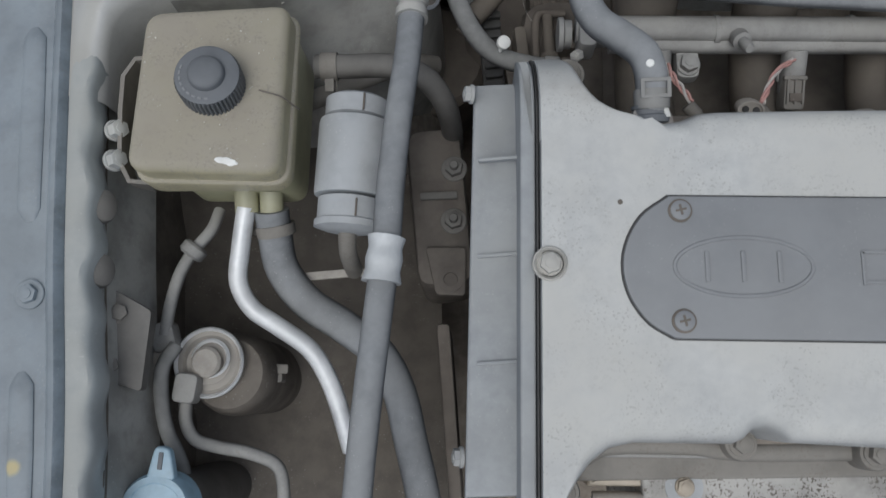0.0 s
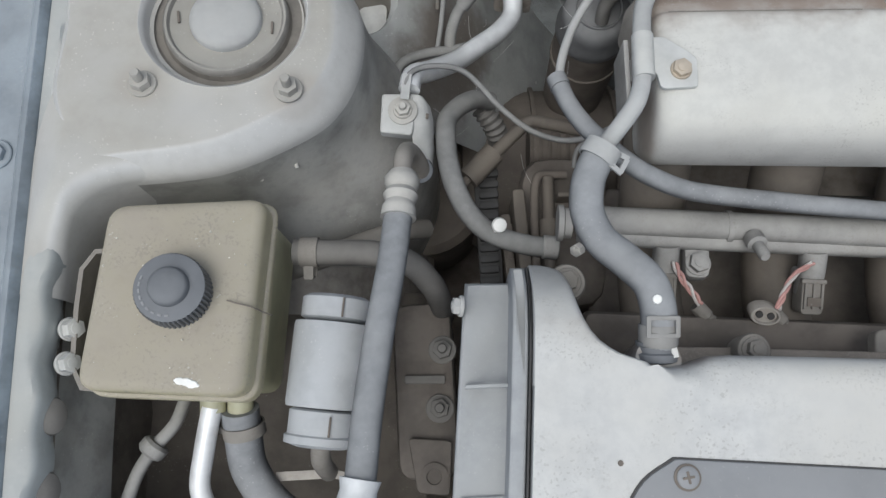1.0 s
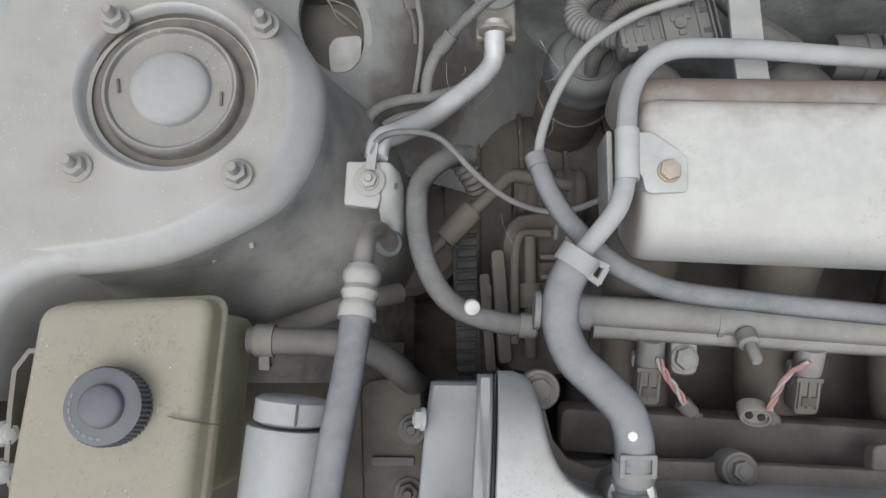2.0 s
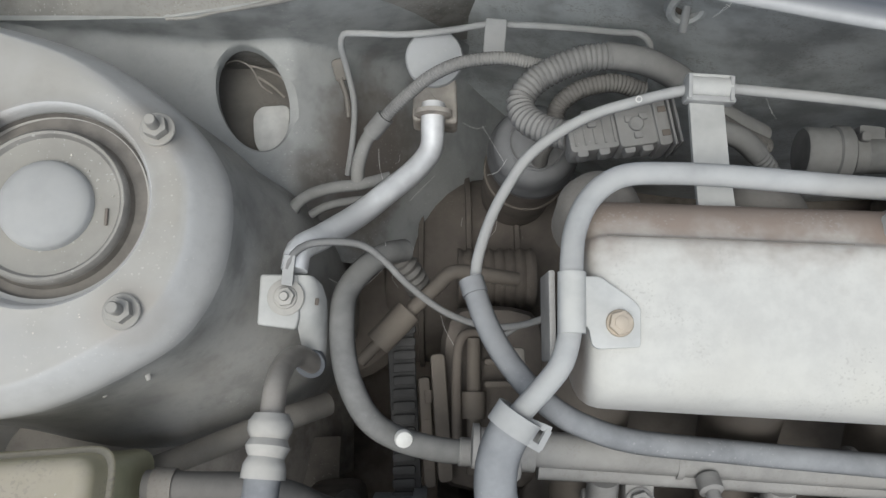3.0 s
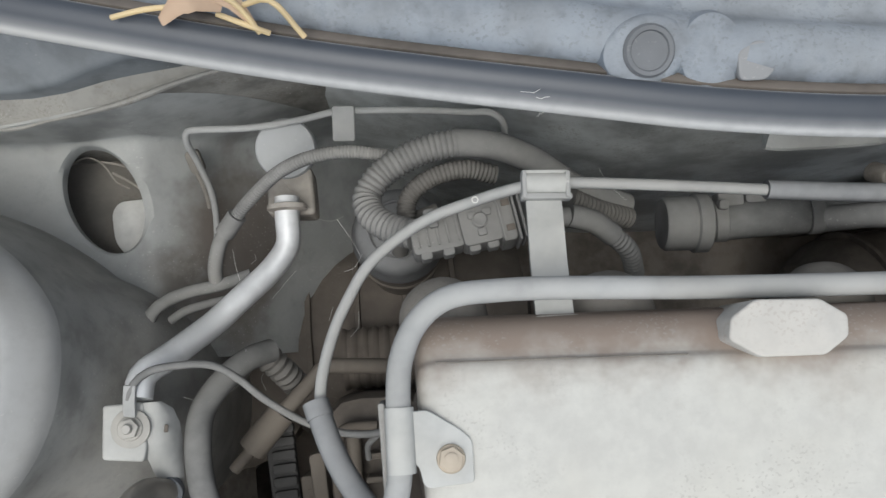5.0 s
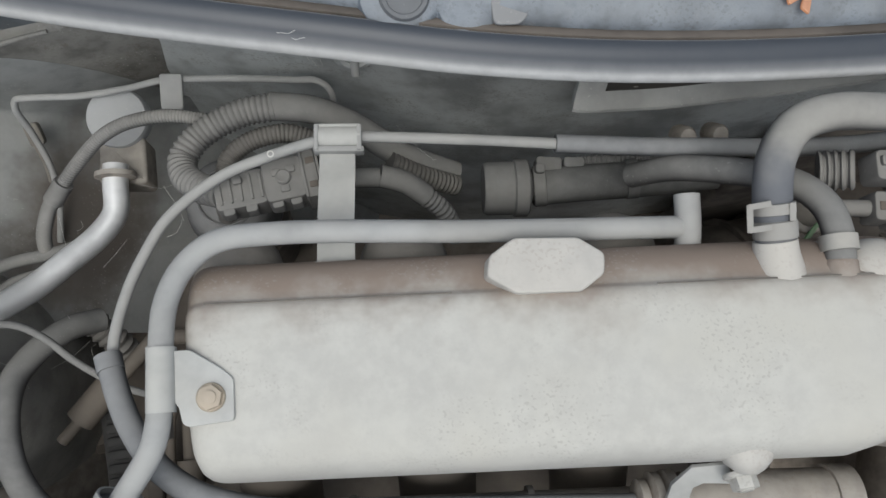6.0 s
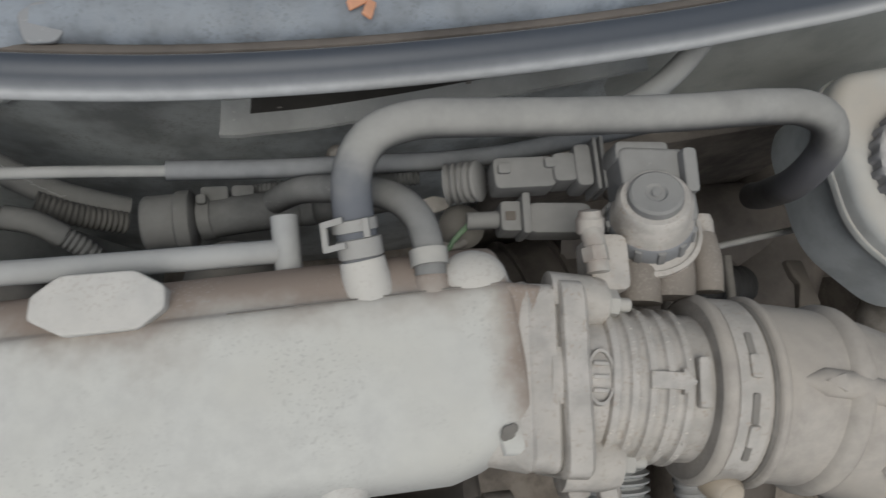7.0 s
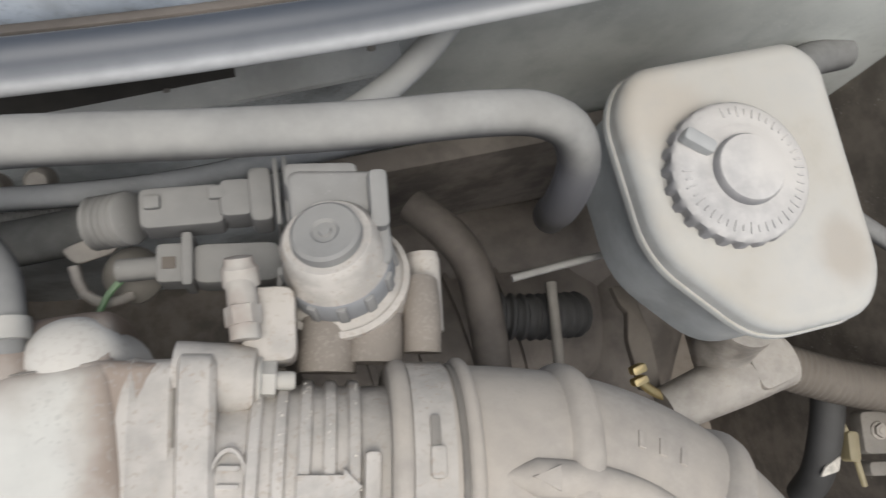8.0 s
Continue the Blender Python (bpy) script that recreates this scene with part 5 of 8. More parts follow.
for x0, wd in ((0.252, 0.026), (0.290, 0.026), (0.328, 0.026)):
    S = Shape()
    for dx, dy, sx, sy in ((-wd / 2, 0, 0.002, 0.019), (wd / 2, 0, 0.002, 0.019), (0, 0.0085, wd, 0.002), (0, -0.0085, wd, 0.002)):
        S.box((x0 + dx, 0.0545 - 0.05 * (x0 - 0.25) + dy, 0.9271), (sx, sy, 0.001), 0.0003, (0, 0, -3))
    part("raised_bar", S, M_PLATE, plate)
S = Shape().lathe([(0.0102, 0.9240), (0.0100, 0.9262), (0.0092, 0.9268), (0.0080, 0.9258), (0.0076, 0.9250)], Matrix.Translation((0.0665, 0.0645, 0)), 36)
S.bolt((0.0665, 0.0645, 0.9246), r=0.0056, h=0.005, washer=0.0072)
part("cover_bolt", S, M_ZINC, vc, "dusty flange bolt in a round recess")
for p, rr in (((0.0935, 0.2045, 0.8635), 0.0068), ((0.071, -0.067, 0.866), 0.0068), ((0.182, -0.0415, 0.866), 0.006), ((0.262, -0.05, 0.866), 0.006), ((0.2035, 0.1615, 0.866), 0.006)):
    S = Shape().lathe([(rr * 1.75, p[2] - 0.02), (rr * 1.75, p[2] - 0.002), (rr * 1.6, p[2])], Matrix.Translation((p[0], p[1], 0)), 24)
    S.bolt(p, r=rr * 0.85, h=0.0065, washer=rr * 1.3)
    part("edge_bolt", S, M_DARKCAST, vc, "dull hexagon bolt in a lug")
S = Shape().lathe([(0.013, 0.870), (0.0135, 0.905), (0.0125, 0.909), (0.010, 0.910)], Matrix.Translation((0.1352, 0.152, 0)), 28)
part("breather_stub", S, M_ALU, vc)
S = Shape().lathe([(0.0012, 0.0), (0.0016, 0.0006), (0.0006, 0.001)], Matrix.Translation((0.1085, 0.0985, 0.9248)), 8)
part("dark_speck", S, M_DARK, vc)

# cylinder head and block below, flange round the cover
head = thing("cylinder_head", (0.27, 0.05, 0.45), "dull cast cylinder head below the valve cover", "cylinder head")
S = Shape().prism([(0.066, -0.062), (0.47, -0.07), (0.475, 0.150), (0.30, 0.158), (0.110, 0.160), (0.090, 0.200), (0.074, 0.205)], 0.45, 0.846, 0.003)
part("casting", S, M_DARKCAST, head)
# Added dark block: stands for the deep shade between the runners.
S = Shape().prism([(0.13, 0.150), (0.48, 0.140), (0.48, 0.300), (0.13, 0.315)], 0.45, 0.715, 0.01)
part("shade_block", S, M_OIL_SHADE, head, "dark block added for the deep shade between the runners")
rim = [(0.0560, -0.072), (0.069, -0.0705), (0.078, -0.060), (0.087, -0.0505), (0.097, -0.0435), (0.110, -0.0415), (0.164, -0.0435), (0.172, -0.0455), (0.184, -0.0475), (0.196, -0.0455), (0.25, -0.0490), (0.43, -0.057), (0.46, -0.05), (0.470, 0.13), (0.46, 0.152), (0.30, 0.1605), (0.215, 0.1635), (0.2035, 0.1685), (0.192, 0.1645), (0.160, 0.1650), (0.124, 0.1600), (0.110, 0.1650), (0.1015, 0.176), (0.0975, 0.192), (0.0985, 0.206), (0.0935, 0.2135), (0.085, 0.2125), (0.0700, 0.2125)]
S = Shape().prism(rim, 0.838, 0.8545, 0.002)
part("rim_flange", S, M_PASSAGE, head, "dirty cast flange round the cover")
# front shield
sh = thing("heat_shield", (0.25, -0.09, 0.75), "speckled steel heat shield along the engine", "heat shield")
ol = rounded([(0.128, -0.125), (0.46, -0.14), (0.46, -0.062), (0.36, -0.0565), (0.27, -0.0520), (0.20, -0.0490), (0.140, -0.0465), (0.124, -0.0560)], 0.004, 3)
S = Shape().prism(ol, 0.70, 0.846, 0.003, top=lambda x, y: 0.12 * (y + 0.05))
part("shield", S, M_RUST, sh)
S = Shape().tube([(0.092, -0.0465, 0.8475), (0.105, -0.0465, 0.8480), (0.15, -0.0485, 0.8480), (0.20, -0.0510, 0.8480), (0.27, -0.0545, 0.8480), (0.36, -0.059, 0.848), (0.45, -0.064, 0.848)], 0.0016, 8)
part("folded_edge", S, M_RAIL, sh, "dull folded edge")
S = Shape().tube([(0.088, -0.0480, 0.849), (0.098, -0.0420, 0.852), (0.112, -0.0405, 0.853), (0.160, -0.0430, 0.853), (0.172, -0.0455, 0.852), (0.190, -0.0475, 0.852), (0.25, -0.0490, 0.852), (0.35, -0.0535, 0.852), (0.45, -0.0580, 0.852)], 0.0058, 14)
part("rolled_edge", S, M_DARKCAST, sh, "rolled grimy edge below the cover")
for p in ((0.151, -0.068, 0.8435), (0.30, -0.075, 0.8435)):
    S = Shape().lathe([(0.013, -0.004), (0.012, 0.0008), (0.008, 0.0012)], Matrix.Translation(p), 24)
    pad = part("worn_pad", S, M_FILTER, sh)
    S = Shape().bolt((p[0], p[1], p[2] + 0.0012), r=0.0048, h=0.004, washer=0.0062)
    part("bolt", S, M_BOLTRUST, pad, "rusty bolt")
S = Shape().prism(rounded([(0.090, -0.066), (0.127, -0.0675), (0.1275, -0.051), (0.094, -0.0495)], 0.003, 3), 0.80, 0.8415, 0.003)
part("brown_step", S, M_BOLTRUST, sh, "brown stained step")
S = Shape().tube([(0.094, -0.078, 0.835), (0.112, -0.0785, 0.836), (0.130, -0.080, 0.835)], 0.0085, 14)
part("curled_edge", S, M_CAST, sh)

# bracket beside the timing cover
eb = thing("engine_mount", (0.0, 0.12, 0.60), "dark grimy engine mount bracket with bolts", "engine mount")
S = Shape().box((0.0, 0.145, 0.70), (0.045, 0.13, 0.11), 0.008, (0, 0, 3))
S.prism(rounded([(-0.005, 0.072), (0.018, 0.070), (0.020, 0.108), (-0.012, 0.110)], 0.004, 3), 0.754, 0.762, 0.001)
S.lathe([(0.010, 0.74), (0.010, 0.7635), (0.0055, 0.764), (0.0050, 0.760)], Matrix.Translation((0.007, 0.083, 0)), 24)
part("bracket_body", S, M_OIL_SHADE, eb)
S = Shape().box((-0.0, 0.152, 0.757), (0.03, 0.006, 0.004), 0.001)
part("web", S, M_DEEP, eb)
for p in ((0.013, 0.174, 0.756), (0.011, 0.131, 0.756)):
    S = Shape().bolt(p, (0, 0, 1), r=0.0065, h=0.008, washer=0.0105, stud=0.006)
    part("stud_nut", S, M_DEEP, eb)
S = Shape().box((0.002, -0.02, 0.70), (0.010, 0.14, 0.10), 0.003, (0, 0, 2))
part("belt_edge", S, M_DARK, eb)


# ---- fuel rail and injectors ----
def eng_y(x, y0, x0=0.2):
    """A line that follows the engine's slant."""
    return y0 - 0.052 * (x - x0)


fr = thing("fuel_rail", (0.25, 0.24, 0.80), "dull cast fuel rail with injectors, covered with brown dust", "fuel rail")
S = Shape().tube([(0.106, eng_y(0.106, 0.249), 0.829), (0.43, eng_y(0.43, 0.245), 0.833)], 0.0100, 18, 0.02)
for a, b in ((0.108, 0.128), (0.205, 0.2085), (0.30, 0.3035)):
    S.tube([(a, eng_y(a, 0.2475), 0.829), (b, eng_y(b, 0.2475), 0.829)], 0.0116, 18, 0.005)
S.tube([(0.13, eng_y(0.13, 0.238), 0.826), (0.43, eng_y(0.43, 0.2365), 0.829)], 0.0062, 12, 0.02)
part("rail_tube", S, M_RAIL, fr)
S = Shape().lathe([(0.0085, 0.0), (0.0125, 0.0005), (0.0125, 0.004), (0.0105, 0.005), (0.0105, 0.010)], frame_to((1, -0.05, 0), (0.0935, 0.2535, 0.823)), 24)
S.box((0.114, 0.251, 0.828), (0.013, 0.030, 0.024), 0.003, (0, 0, -3))
part("end_flange", S, M_RAIL, fr)
S = Shape().bolt((0.1075, 0.234, 0.829), (-0.6, -0.5, 0.6), r=0.004, h=0.006)
part("flange_bolt", S, M_ZINC, fr)
for x in (0.186, 0.372):
    S = Shape().box((x, eng_y(x, 0.2255), 0.822), (0.017, 0.026, 0.010), 0.004, (0, 0, -3))
    S.bolt((x, eng_y(x, 0.2225), 0.827), r=0.0062, h=0.006, washer=0.0085)
    part("mount_ear", S, M_RAIL, fr, "ear with a hexagon bolt")
S = Shape().lathe([(0.0065, 0.0), (0.0065, 0.008), (0.0038, 0.009), (0.0038, 0.020), (0.0028, 0.022)], frame_to((0.05, -0.75, 0.65), (0.220, 0.238, 0.838)), 18)
part("test_stub", S, M_RAIL, fr, "short capped stub")
for x in (0.1665, 0.2640, 0.3500, 0.4340):
    y = eng_y(x, 0.231)
    S = Shape().tube([(x, y + 0.004, 0.826), (x, y - 0.010, 0.817), (x - 0.001, y - 0.022, 0.808)], [0.0090, 0.0090, 0.0080], 18)
    S.box((x, y - 0.010, 0.812), (0.021, 0.010, 0.006), 0.002, (35, 0, -3))
    inj = part("injector", S, M_RAIL, fr, "pale injector body below the rail")
    S = Shape().box((x - 0.001, y - 0.0245, 0.812), (0.0150, 0.024, 0.015), 0.0022, (18, 0, -3))
    for dx in (-0.0055, 0.0, 0.0055):
        S.box((x - 0.001 + dx, y - 0.0255, 0.8200), (0.0018, 0.019, 0.003), 0.0006, (18, 0, -3))
    S.box((x - 0.001, y - 0.0165, 0.8225), (0.0165, 0.0030, 0.004), 0.0008, (18, 0, -3))
    part("injector_plug", S, M_DARKCAST, inj, "dark ribbed wiring plug")
    S = Shape().box((x - 0.001, y - 0.0300, 0.8190), (0.0090, 0.006, 0.0026), 0.0005, (18, 0, -3))
    part("plug_recess", S, M_DARK, inj)
runs = (((0.1690, 0.2230), (0.1746, 0.2120), (0.1813, 0.2032), (0.1861, 0.1960), 1), ((0.2595, 0.2215), (0.2476, 0.2139), (0.2412, 0.2032), (0.2362, 0.1918), 1), ((0.3425, 0.2010), (0.3360, 0.1950), (0.3300, 0.1880), (0.3280, 0.1800), 1))
for pts4 in runs:
    P = [(*q, 0.831 - 0.002 * k) for k, q in enumerate(pts4[:4])]
    line = spline(P, 0.0015)
    for k, wmat in ((0, M_WIREP), (1, M_WIREW), (2, M_WIREP)):
        twist = [p + Vector((math.cos(i * 0.42 + k * 2.1), 0.5 * math.sin(i * 0.42 + k * 2.1), math.sin(i * 0.42 + k * 2.1))) * 0.0015 for i, p in enumerate(line)]
        S = Shape().tube(twist, 0.00105, 7, smooth=False)
        solo("injector_wire", S, wmat, "thin pale twisted wire at an injector plug" if k == 1 else "thin pink twisted wire at an injector plug", "wire", "injector wires")
    x, y = pts4[3]
    S = Shape().tube([(x, y + 0.001, 0.815), (x + 0.007, y - 0.0065, 0.813)], 0.0052, 12).tube([(x + 0.006, y - 0.006, 0.8135), (x + 0.013, y - 0.0105, 0.8125), (x + 0.022, y - 0.0135, 0.812), (x + 0.034, y - 0.0150, 0.811)], 0.0040, 12, ribs=(0.0026, 0.0007))
    solo("wire_sleeve", S, M_DARKCAST, "short corrugated wire sleeve", "wire sleeve", "injector wires")

sk = frame_to((-0.1, -0.55, 0.8), (0.2290, 0.1885, 0.822))
S = Shape().lathe([(0.0078, -0.010), (0.0082, 0.0), (0.0076, 0.0016), (0.0066, 0.0016), (0.0062, -0.0010), (0.002, -0.0012)], sk, 24, scale=(1.25, 0.85))
sk_plug = solo("open_socket", S, M_CAST, "dusty two pin socket beside the injectors", "socket")
for u in (-0.0038, 0.0038):
    part("pin_hole", Shape().lathe([(0.0024, -0.001), (0.0024, 0.0004), (0.001, 0.0005)], sk @ Matrix.Translation((u, 0, 0)), 14), M_LINE, sk_plug)

# ---- intake runners ----
im = thing("intake_manifold", (0.30, 0.24, 0.76), "dark dusty cast intake manifold runners", "intake manifold")
for x in (0.165, 0.255, 0.345, 0.432):
    y = eng_y(x, 0.0)
    S = Shape().tube([(x, y + 0.335, 0.86), (x, y + 0.30, 0.825), (x, y + 0.26, 0.79), (x, y + 0.22, 0.775), (x, y + 0.185, 0.780), (x, y + 0.160, 0.79)], [0.024, 0.024, 0.023, 0.022, 0.022, 0.024], 20)
    part("runner", S, M_DEEPCAST, im)
S = Shape().box((0.29, eng_y(0.29, 0.176), 0.805), (0.36, 0.028, 0.02), 0.004, (12, 0, -3))
part("flange", S, M_OIL_SHADE, im)
for x in (0.25, 0.34):
    S = Shape().prism(rounded([(-0.011, -0.010), (0.011, -0.010), (0.009, 0.010), (-0.009, 0.010)], 0.006, 4), 0, 0.010, 0.002, m=Matrix.Translation((x + 0.043, eng_y(x + 0.043, 0.1700), 0.842)))
    part("lug", S, M_DARKCAST, im)

# ---- plenum ----
pl = thing("plenum", (0.30, 0.32, 0.85), "large pale speckled cast plenum thick with dust", "plenum")


def plenum_z(x):
    return 0.919 + 0.082 * (x - 0.15)


prof = [(0.016, -0.080), (0.002, -0.055), (-0.0005, -0.034), (0.0015, -0.021), (0.005, -0.0125), (0.010, -0.006), (0.017, -0.002), (0.026, 0.0), (0.045, 0.0012), (0.066, 0.001), (0.0745, 0.0004), (0.0785, -0.0012), (0.0800, -0.0032), (0.0815, -0.0048), (0.088, -0.0072), (0.0940, -0.0115), (0.0985, -0.018), (0.1005, -0.028), (0.1005, -0.055), (0.090, -0.080)]
fine = [(p.x, p.y) for p in spline([(a, b, 0) for a, b in prof], 0.003)]
S = Shape()
rings = []
x0, x1 = 0.1435, 0.468
stations = [(x0 + 0.014 * (1 - math.cos(t)), 1 - 0.20 * (1 - math.sin(t)) ** 1.5) for t in (0.0, 0.3, 0.6, 0.9, 1.2, 1.5707)]
stations += [(x0 + 0.014 + (x1 - x0 - 0.024) * k / 24, 1.0) for k in range(1, 25)]
stations += [(x1 - 0.006 + 0.006 * math.sin(t), 1 - 0.10 * (1 - math.cos(t))) for t in (0.5, 1.0, 1.5707)]
for x, s in stations:
    yf = 0.2785 - 0.053 * (x - 0.143)
    right = max(0.0, (x - 0.438) / 0.03)
    ring = []
    for a, b in fine:
        v, h = 0.05 + (a - 0.05) * s, -0.04 + (b + 0.04) * s
        if a < 0.03:
            v += 0.014 * min(1.0, right) * (1 - a / 0.03)
        ring.append((x, yf + v, plenum_z(x) + h))
    rings.append(ring)
S.grid(rings, True, True, True)
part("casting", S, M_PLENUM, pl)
for a, b in ((0.153, 0.262), (0.352, 0.452)):
    P = [(x, 0.2785 - 0.053 * (x - 0.143) + 0.0797, plenum_z(x) - 0.0024) for x in (a, (a + b) / 2, b)]
    part("parting_line", Shape().tube(P, 0.0004, 6), M_GUTTER, pl)
for x in (0.160, 0.244, 0.350):
    S = Shape().lathe([(0.023, -0.02), (0.0225, 0.0), (0.019, 0.008), (0.012, 0.0135), (0.004, 0.0155)], frame_to((0, 0.35, 1), (x, eng_y(x, 0.3775), plenum_z(x) - 0.052)), 28)
    part("runner_hump", S, M_DARKCAST, pl)
oz = plenum_z(0.303)
S = Shape().prism(rounded([(0.2770, 0.3565), (0.2895, 0.3480), (0.318, 0.3465), (0.3290, 0.3535), (0.3300, 0.3625), (0.3190, 0.3705), (0.2905, 0.3725), (0.2790, 0.3655)], 0.002, 3), oz - 0.035, oz + 0.0035, 0.0012, m=Matrix())
part("octagonal_boss", S, M_PALE, pl, "flat octagonal boss")
S = Shape().lathe([(0.0200, -0.016), (0.0160, -0.0085), (0.0142, -0.002), (0.0126, 0.0035), (0.0100, 0.0070), (0.0060, 0.0095), (0.001, 0.0104)], frame_to((0.0, 0.45, 0.9), (0.4545, 0.3460, plenum_z(0.456) - 0.0125)), 32, scale=(1.12, 1.05))
part("round_boss", S, M_PALE, pl, "domed round boss")
S = Shape().lathe([(0.0150, -0.008), (0.0132, -0.003), (0.0115, 0.003), (0.0102, 0.009), (0.0096, 0.0155)], frame_to((-0.08, 1, 0.30), (0.4105, 0.347, 0.9275)), 30)
part("breather_spigot", S, M_PALE, pl)
S = Shape().lathe([(0.0080, -0.004), (0.0075, 0.004), (0.0065, 0.006)], frame_to((0.02, 1, 0.1), (0.4365, 0.345, 0.9335)), 22)
part("small_spigot", S, M_PLENUM, pl)
S = Shape().lathe([(0.0078, -0.012), (0.0078, 0.0), (0.0066, 0.003)], frame_to((0, 1, 0.3), (0.3775, 0.360, 0.905)), 22)
part("pipe_seat", S, M_PLENUM, pl)
S = Shape()
for dx, dy, r in ((0.0, 0.0, 0.0030), (0.0022, 0.0012, 0.0021), (-0.0018, -0.0014, 0.0019)):
    S.lathe([(r, 0.0), (r * 0.85, 0.0004), (r * 0.3, 0.0005)], Matrix.Translation((0.4545 + dx, 0.2815 + dy, plenum_z(0.4545) + 0.0001 + 0.0001 * (dx > 0))), 9)
part("drilled_pit", S, M_GUTTER, pl)
S = Shape()
bar_strip(S, [(0.2105, 0.360, 0.903), (0.2110, 0.371, 0.8975), (0.2125, 0.400, 0.888), (0.2145, 0.425, 0.8805), (0.2155, 0.4415, 0.8765)], 0.0180, 0.003)
part("strap", S, M_BRACKET, pl, "flat steel strap for the cable clip")
S = Shape().prism(rounded([(0.199, 0.362), (0.2225, 0.361), (0.2235, 0.374), (0.200, 0.375)], 0.003, 3), 0.88, 0.905, 0.002)
part("strap_foot", S, M_PALE, pl)
S = Shape().tube([(0.2045, 0.4425, 0.8795), (0.2275, 0.4405, 0.8800)], 0.0068, 20).box((0.2160, 0.4400, 0.8775), (0.0235, 0.0125, 0.0075), 0.002, (0, 0, -4)).box((0.2162, 0.4468, 0.8815), (0.0230, 0.0022, 0.0060), 0.0008, (0, 0, -4))
part("cable_clip", S, M_BRACKET, pl, "grey cable clip")
part("clip_lip", Shape().box((0.2160, 0.4345, 0.8815), (0.0255, 0.0030, 0.0075), 0.001, (0, 0, -4)).box((0.2052, 0.4410, 0.8822), (0.0022, 0.0135, 0.0090), 0.0007, (0, 0, -4)).box((0.2268, 0.4395, 0.8822), (0.0022, 0.0135, 0.0090), 0.0007, (0, 0, -4)), M_STEEL, pl)
S = Shape().prism([(0.452, 0.2725), (0.4660, 0.2695), (0.4735, 0.3015), (0.4812, 0.3380), (0.470, 0.3410), (0.458, 0.3440), (0.448, 0.30)], 0.875, 0.9432, 0.005, steps=4)
part("end_band", S, M_PLENUM, pl, "brown speckled band at the end")
# bolt boss at the front edge
S = Shape().lathe([(0.0125, -0.02), (0.0120, 0.0), (0.009, 0.007), (0.004, 0.010)], frame_to((0.1, -0.7, 0.6), (0.388, 0.2705, 0.9165)), 24)
part("front_boss", S, M_PALE, pl)
S = Shape().bolt((0.3865, 0.2595, 0.910), (0.05, -0.8, 0.25), r=0.0055, h=0.007, washer=0.0085)
part("front_bolt", S, M_PLENUM, pl)

# ---- bleed pipe over the plenum ----
bp = thing("breather_pipe", (0.24, 0.36, 0.90), "grey dusty steel breather pipe with bracket over the plenum", "pipe")
S = Shape().tube([(0.108, 0.271, 0.905), (0.114, 0.2785, 0.909), (0.123, 0.289, 0.915), (0.1305, 0.300, 0.920), (0.1345, 0.318, 0.922), (0.1355, 0.345, 0.921), (0.1378, 0.3600, 0.920), (0.1455, 0.3750, 0.918), (0.1590, 0.3850, 0.917), (0.1865, 0.3870, 0.916), (0.28, 0.3805, 0.914), (0.375, 0.3750, 0.912)], 0.0054, 18)
part("steel_tube", S, M_STEEL, bp)
S = Shape().tube([(0.3795, 0.390, 0.914), (0.3787, 0.375, 0.912), (0.3780, 0.362, 0.907)], 0.0062, 18)
part("tee_end", S, M_STEEL, bp)
bz = 0.9225
S = Shape().prism(rounded([(0.1290, 0.3125), (0.1340, 0.3125), (0.1366, 0.3188), (0.1420, 0.3150), (0.1435, 0.3070), (0.1460, 0.3055), (0.1650, 0.3063), (0.1655, 0.3240), (0.1610, 0.3285), (0.1475, 0.3380), (0.1290, 0.3380)], 0.002, 3), bz - 0.002, bz + 0.0008, 0.0005)
S.tube([(0.1346, 0.3125, 0.9222), (0.1354, 0.3400, 0.9212)], 0.0064, 18)
part("pipe_bracket", S, M_BRACKET, bp, "pressed steel bracket plate")
S = Shape().bolt((0.1558, 0.3170, bz + 0.0008), r=0.0050, h=0.0045, washer=0.0062)
part("bracket_bolt", S, M_BOLTRUST, bp, "tarnished bolt head")
S = Shape().box((0.1275, 0.321, 0.898), (0.003, 0.042, 0.03), 0.001)
part("side_flange", S, M_RAIL, bp)

ph = thing("breather_hose", (0.12, 0.21, 0.89), "thick grey rubber breather hose curving to the valve cover", "hose")
S = Shape().tube([(0.1352, 0.154, 0.901), (0.1358, 0.164, 0.908), (0.1362, 0.178, 0.9125), (0.1325, 0.1945, 0.912), (0.1205, 0.2085, 0.908), (0.108, 0.2215, 0.904), (0.1015, 0.239, 0.902), (0.1030, 0.258, 0.904), (0.1115, 0.2755, 0.907)], 0.0100, 22)
part("rubber_hose", S, M_RUBBER_B, ph)
S = Shape()
clamp_band(S, (0.1100, 0.2730, 0.9065), (0.5, 0.75, 0.1), 0.0102, 0.010, 0.013, 275)
part("hose_clamp", S, M_STEEL, ph, "pale spring hose clamp")
S = Shape()
for a, b in (((0.1150, 0.2740, 0.910), (0.1265, 0.2690, 0.906)), ((0.1130, 0.2655, 0.912), (0.1215, 0.2605, 0.906)), ((0.1255, 0.2690, 0.9065), (0.1208, 0.2608, 0.9065)), ((0.1190, 0.2725, 0.9095), (0.1155, 0.2640, 0.9110))):
    bar_strip(S, [a, b], 0.0032, 0.0016, (0.35, -0.2, 0.9))
part("clamp_loop", S, M_STEEL, ph)
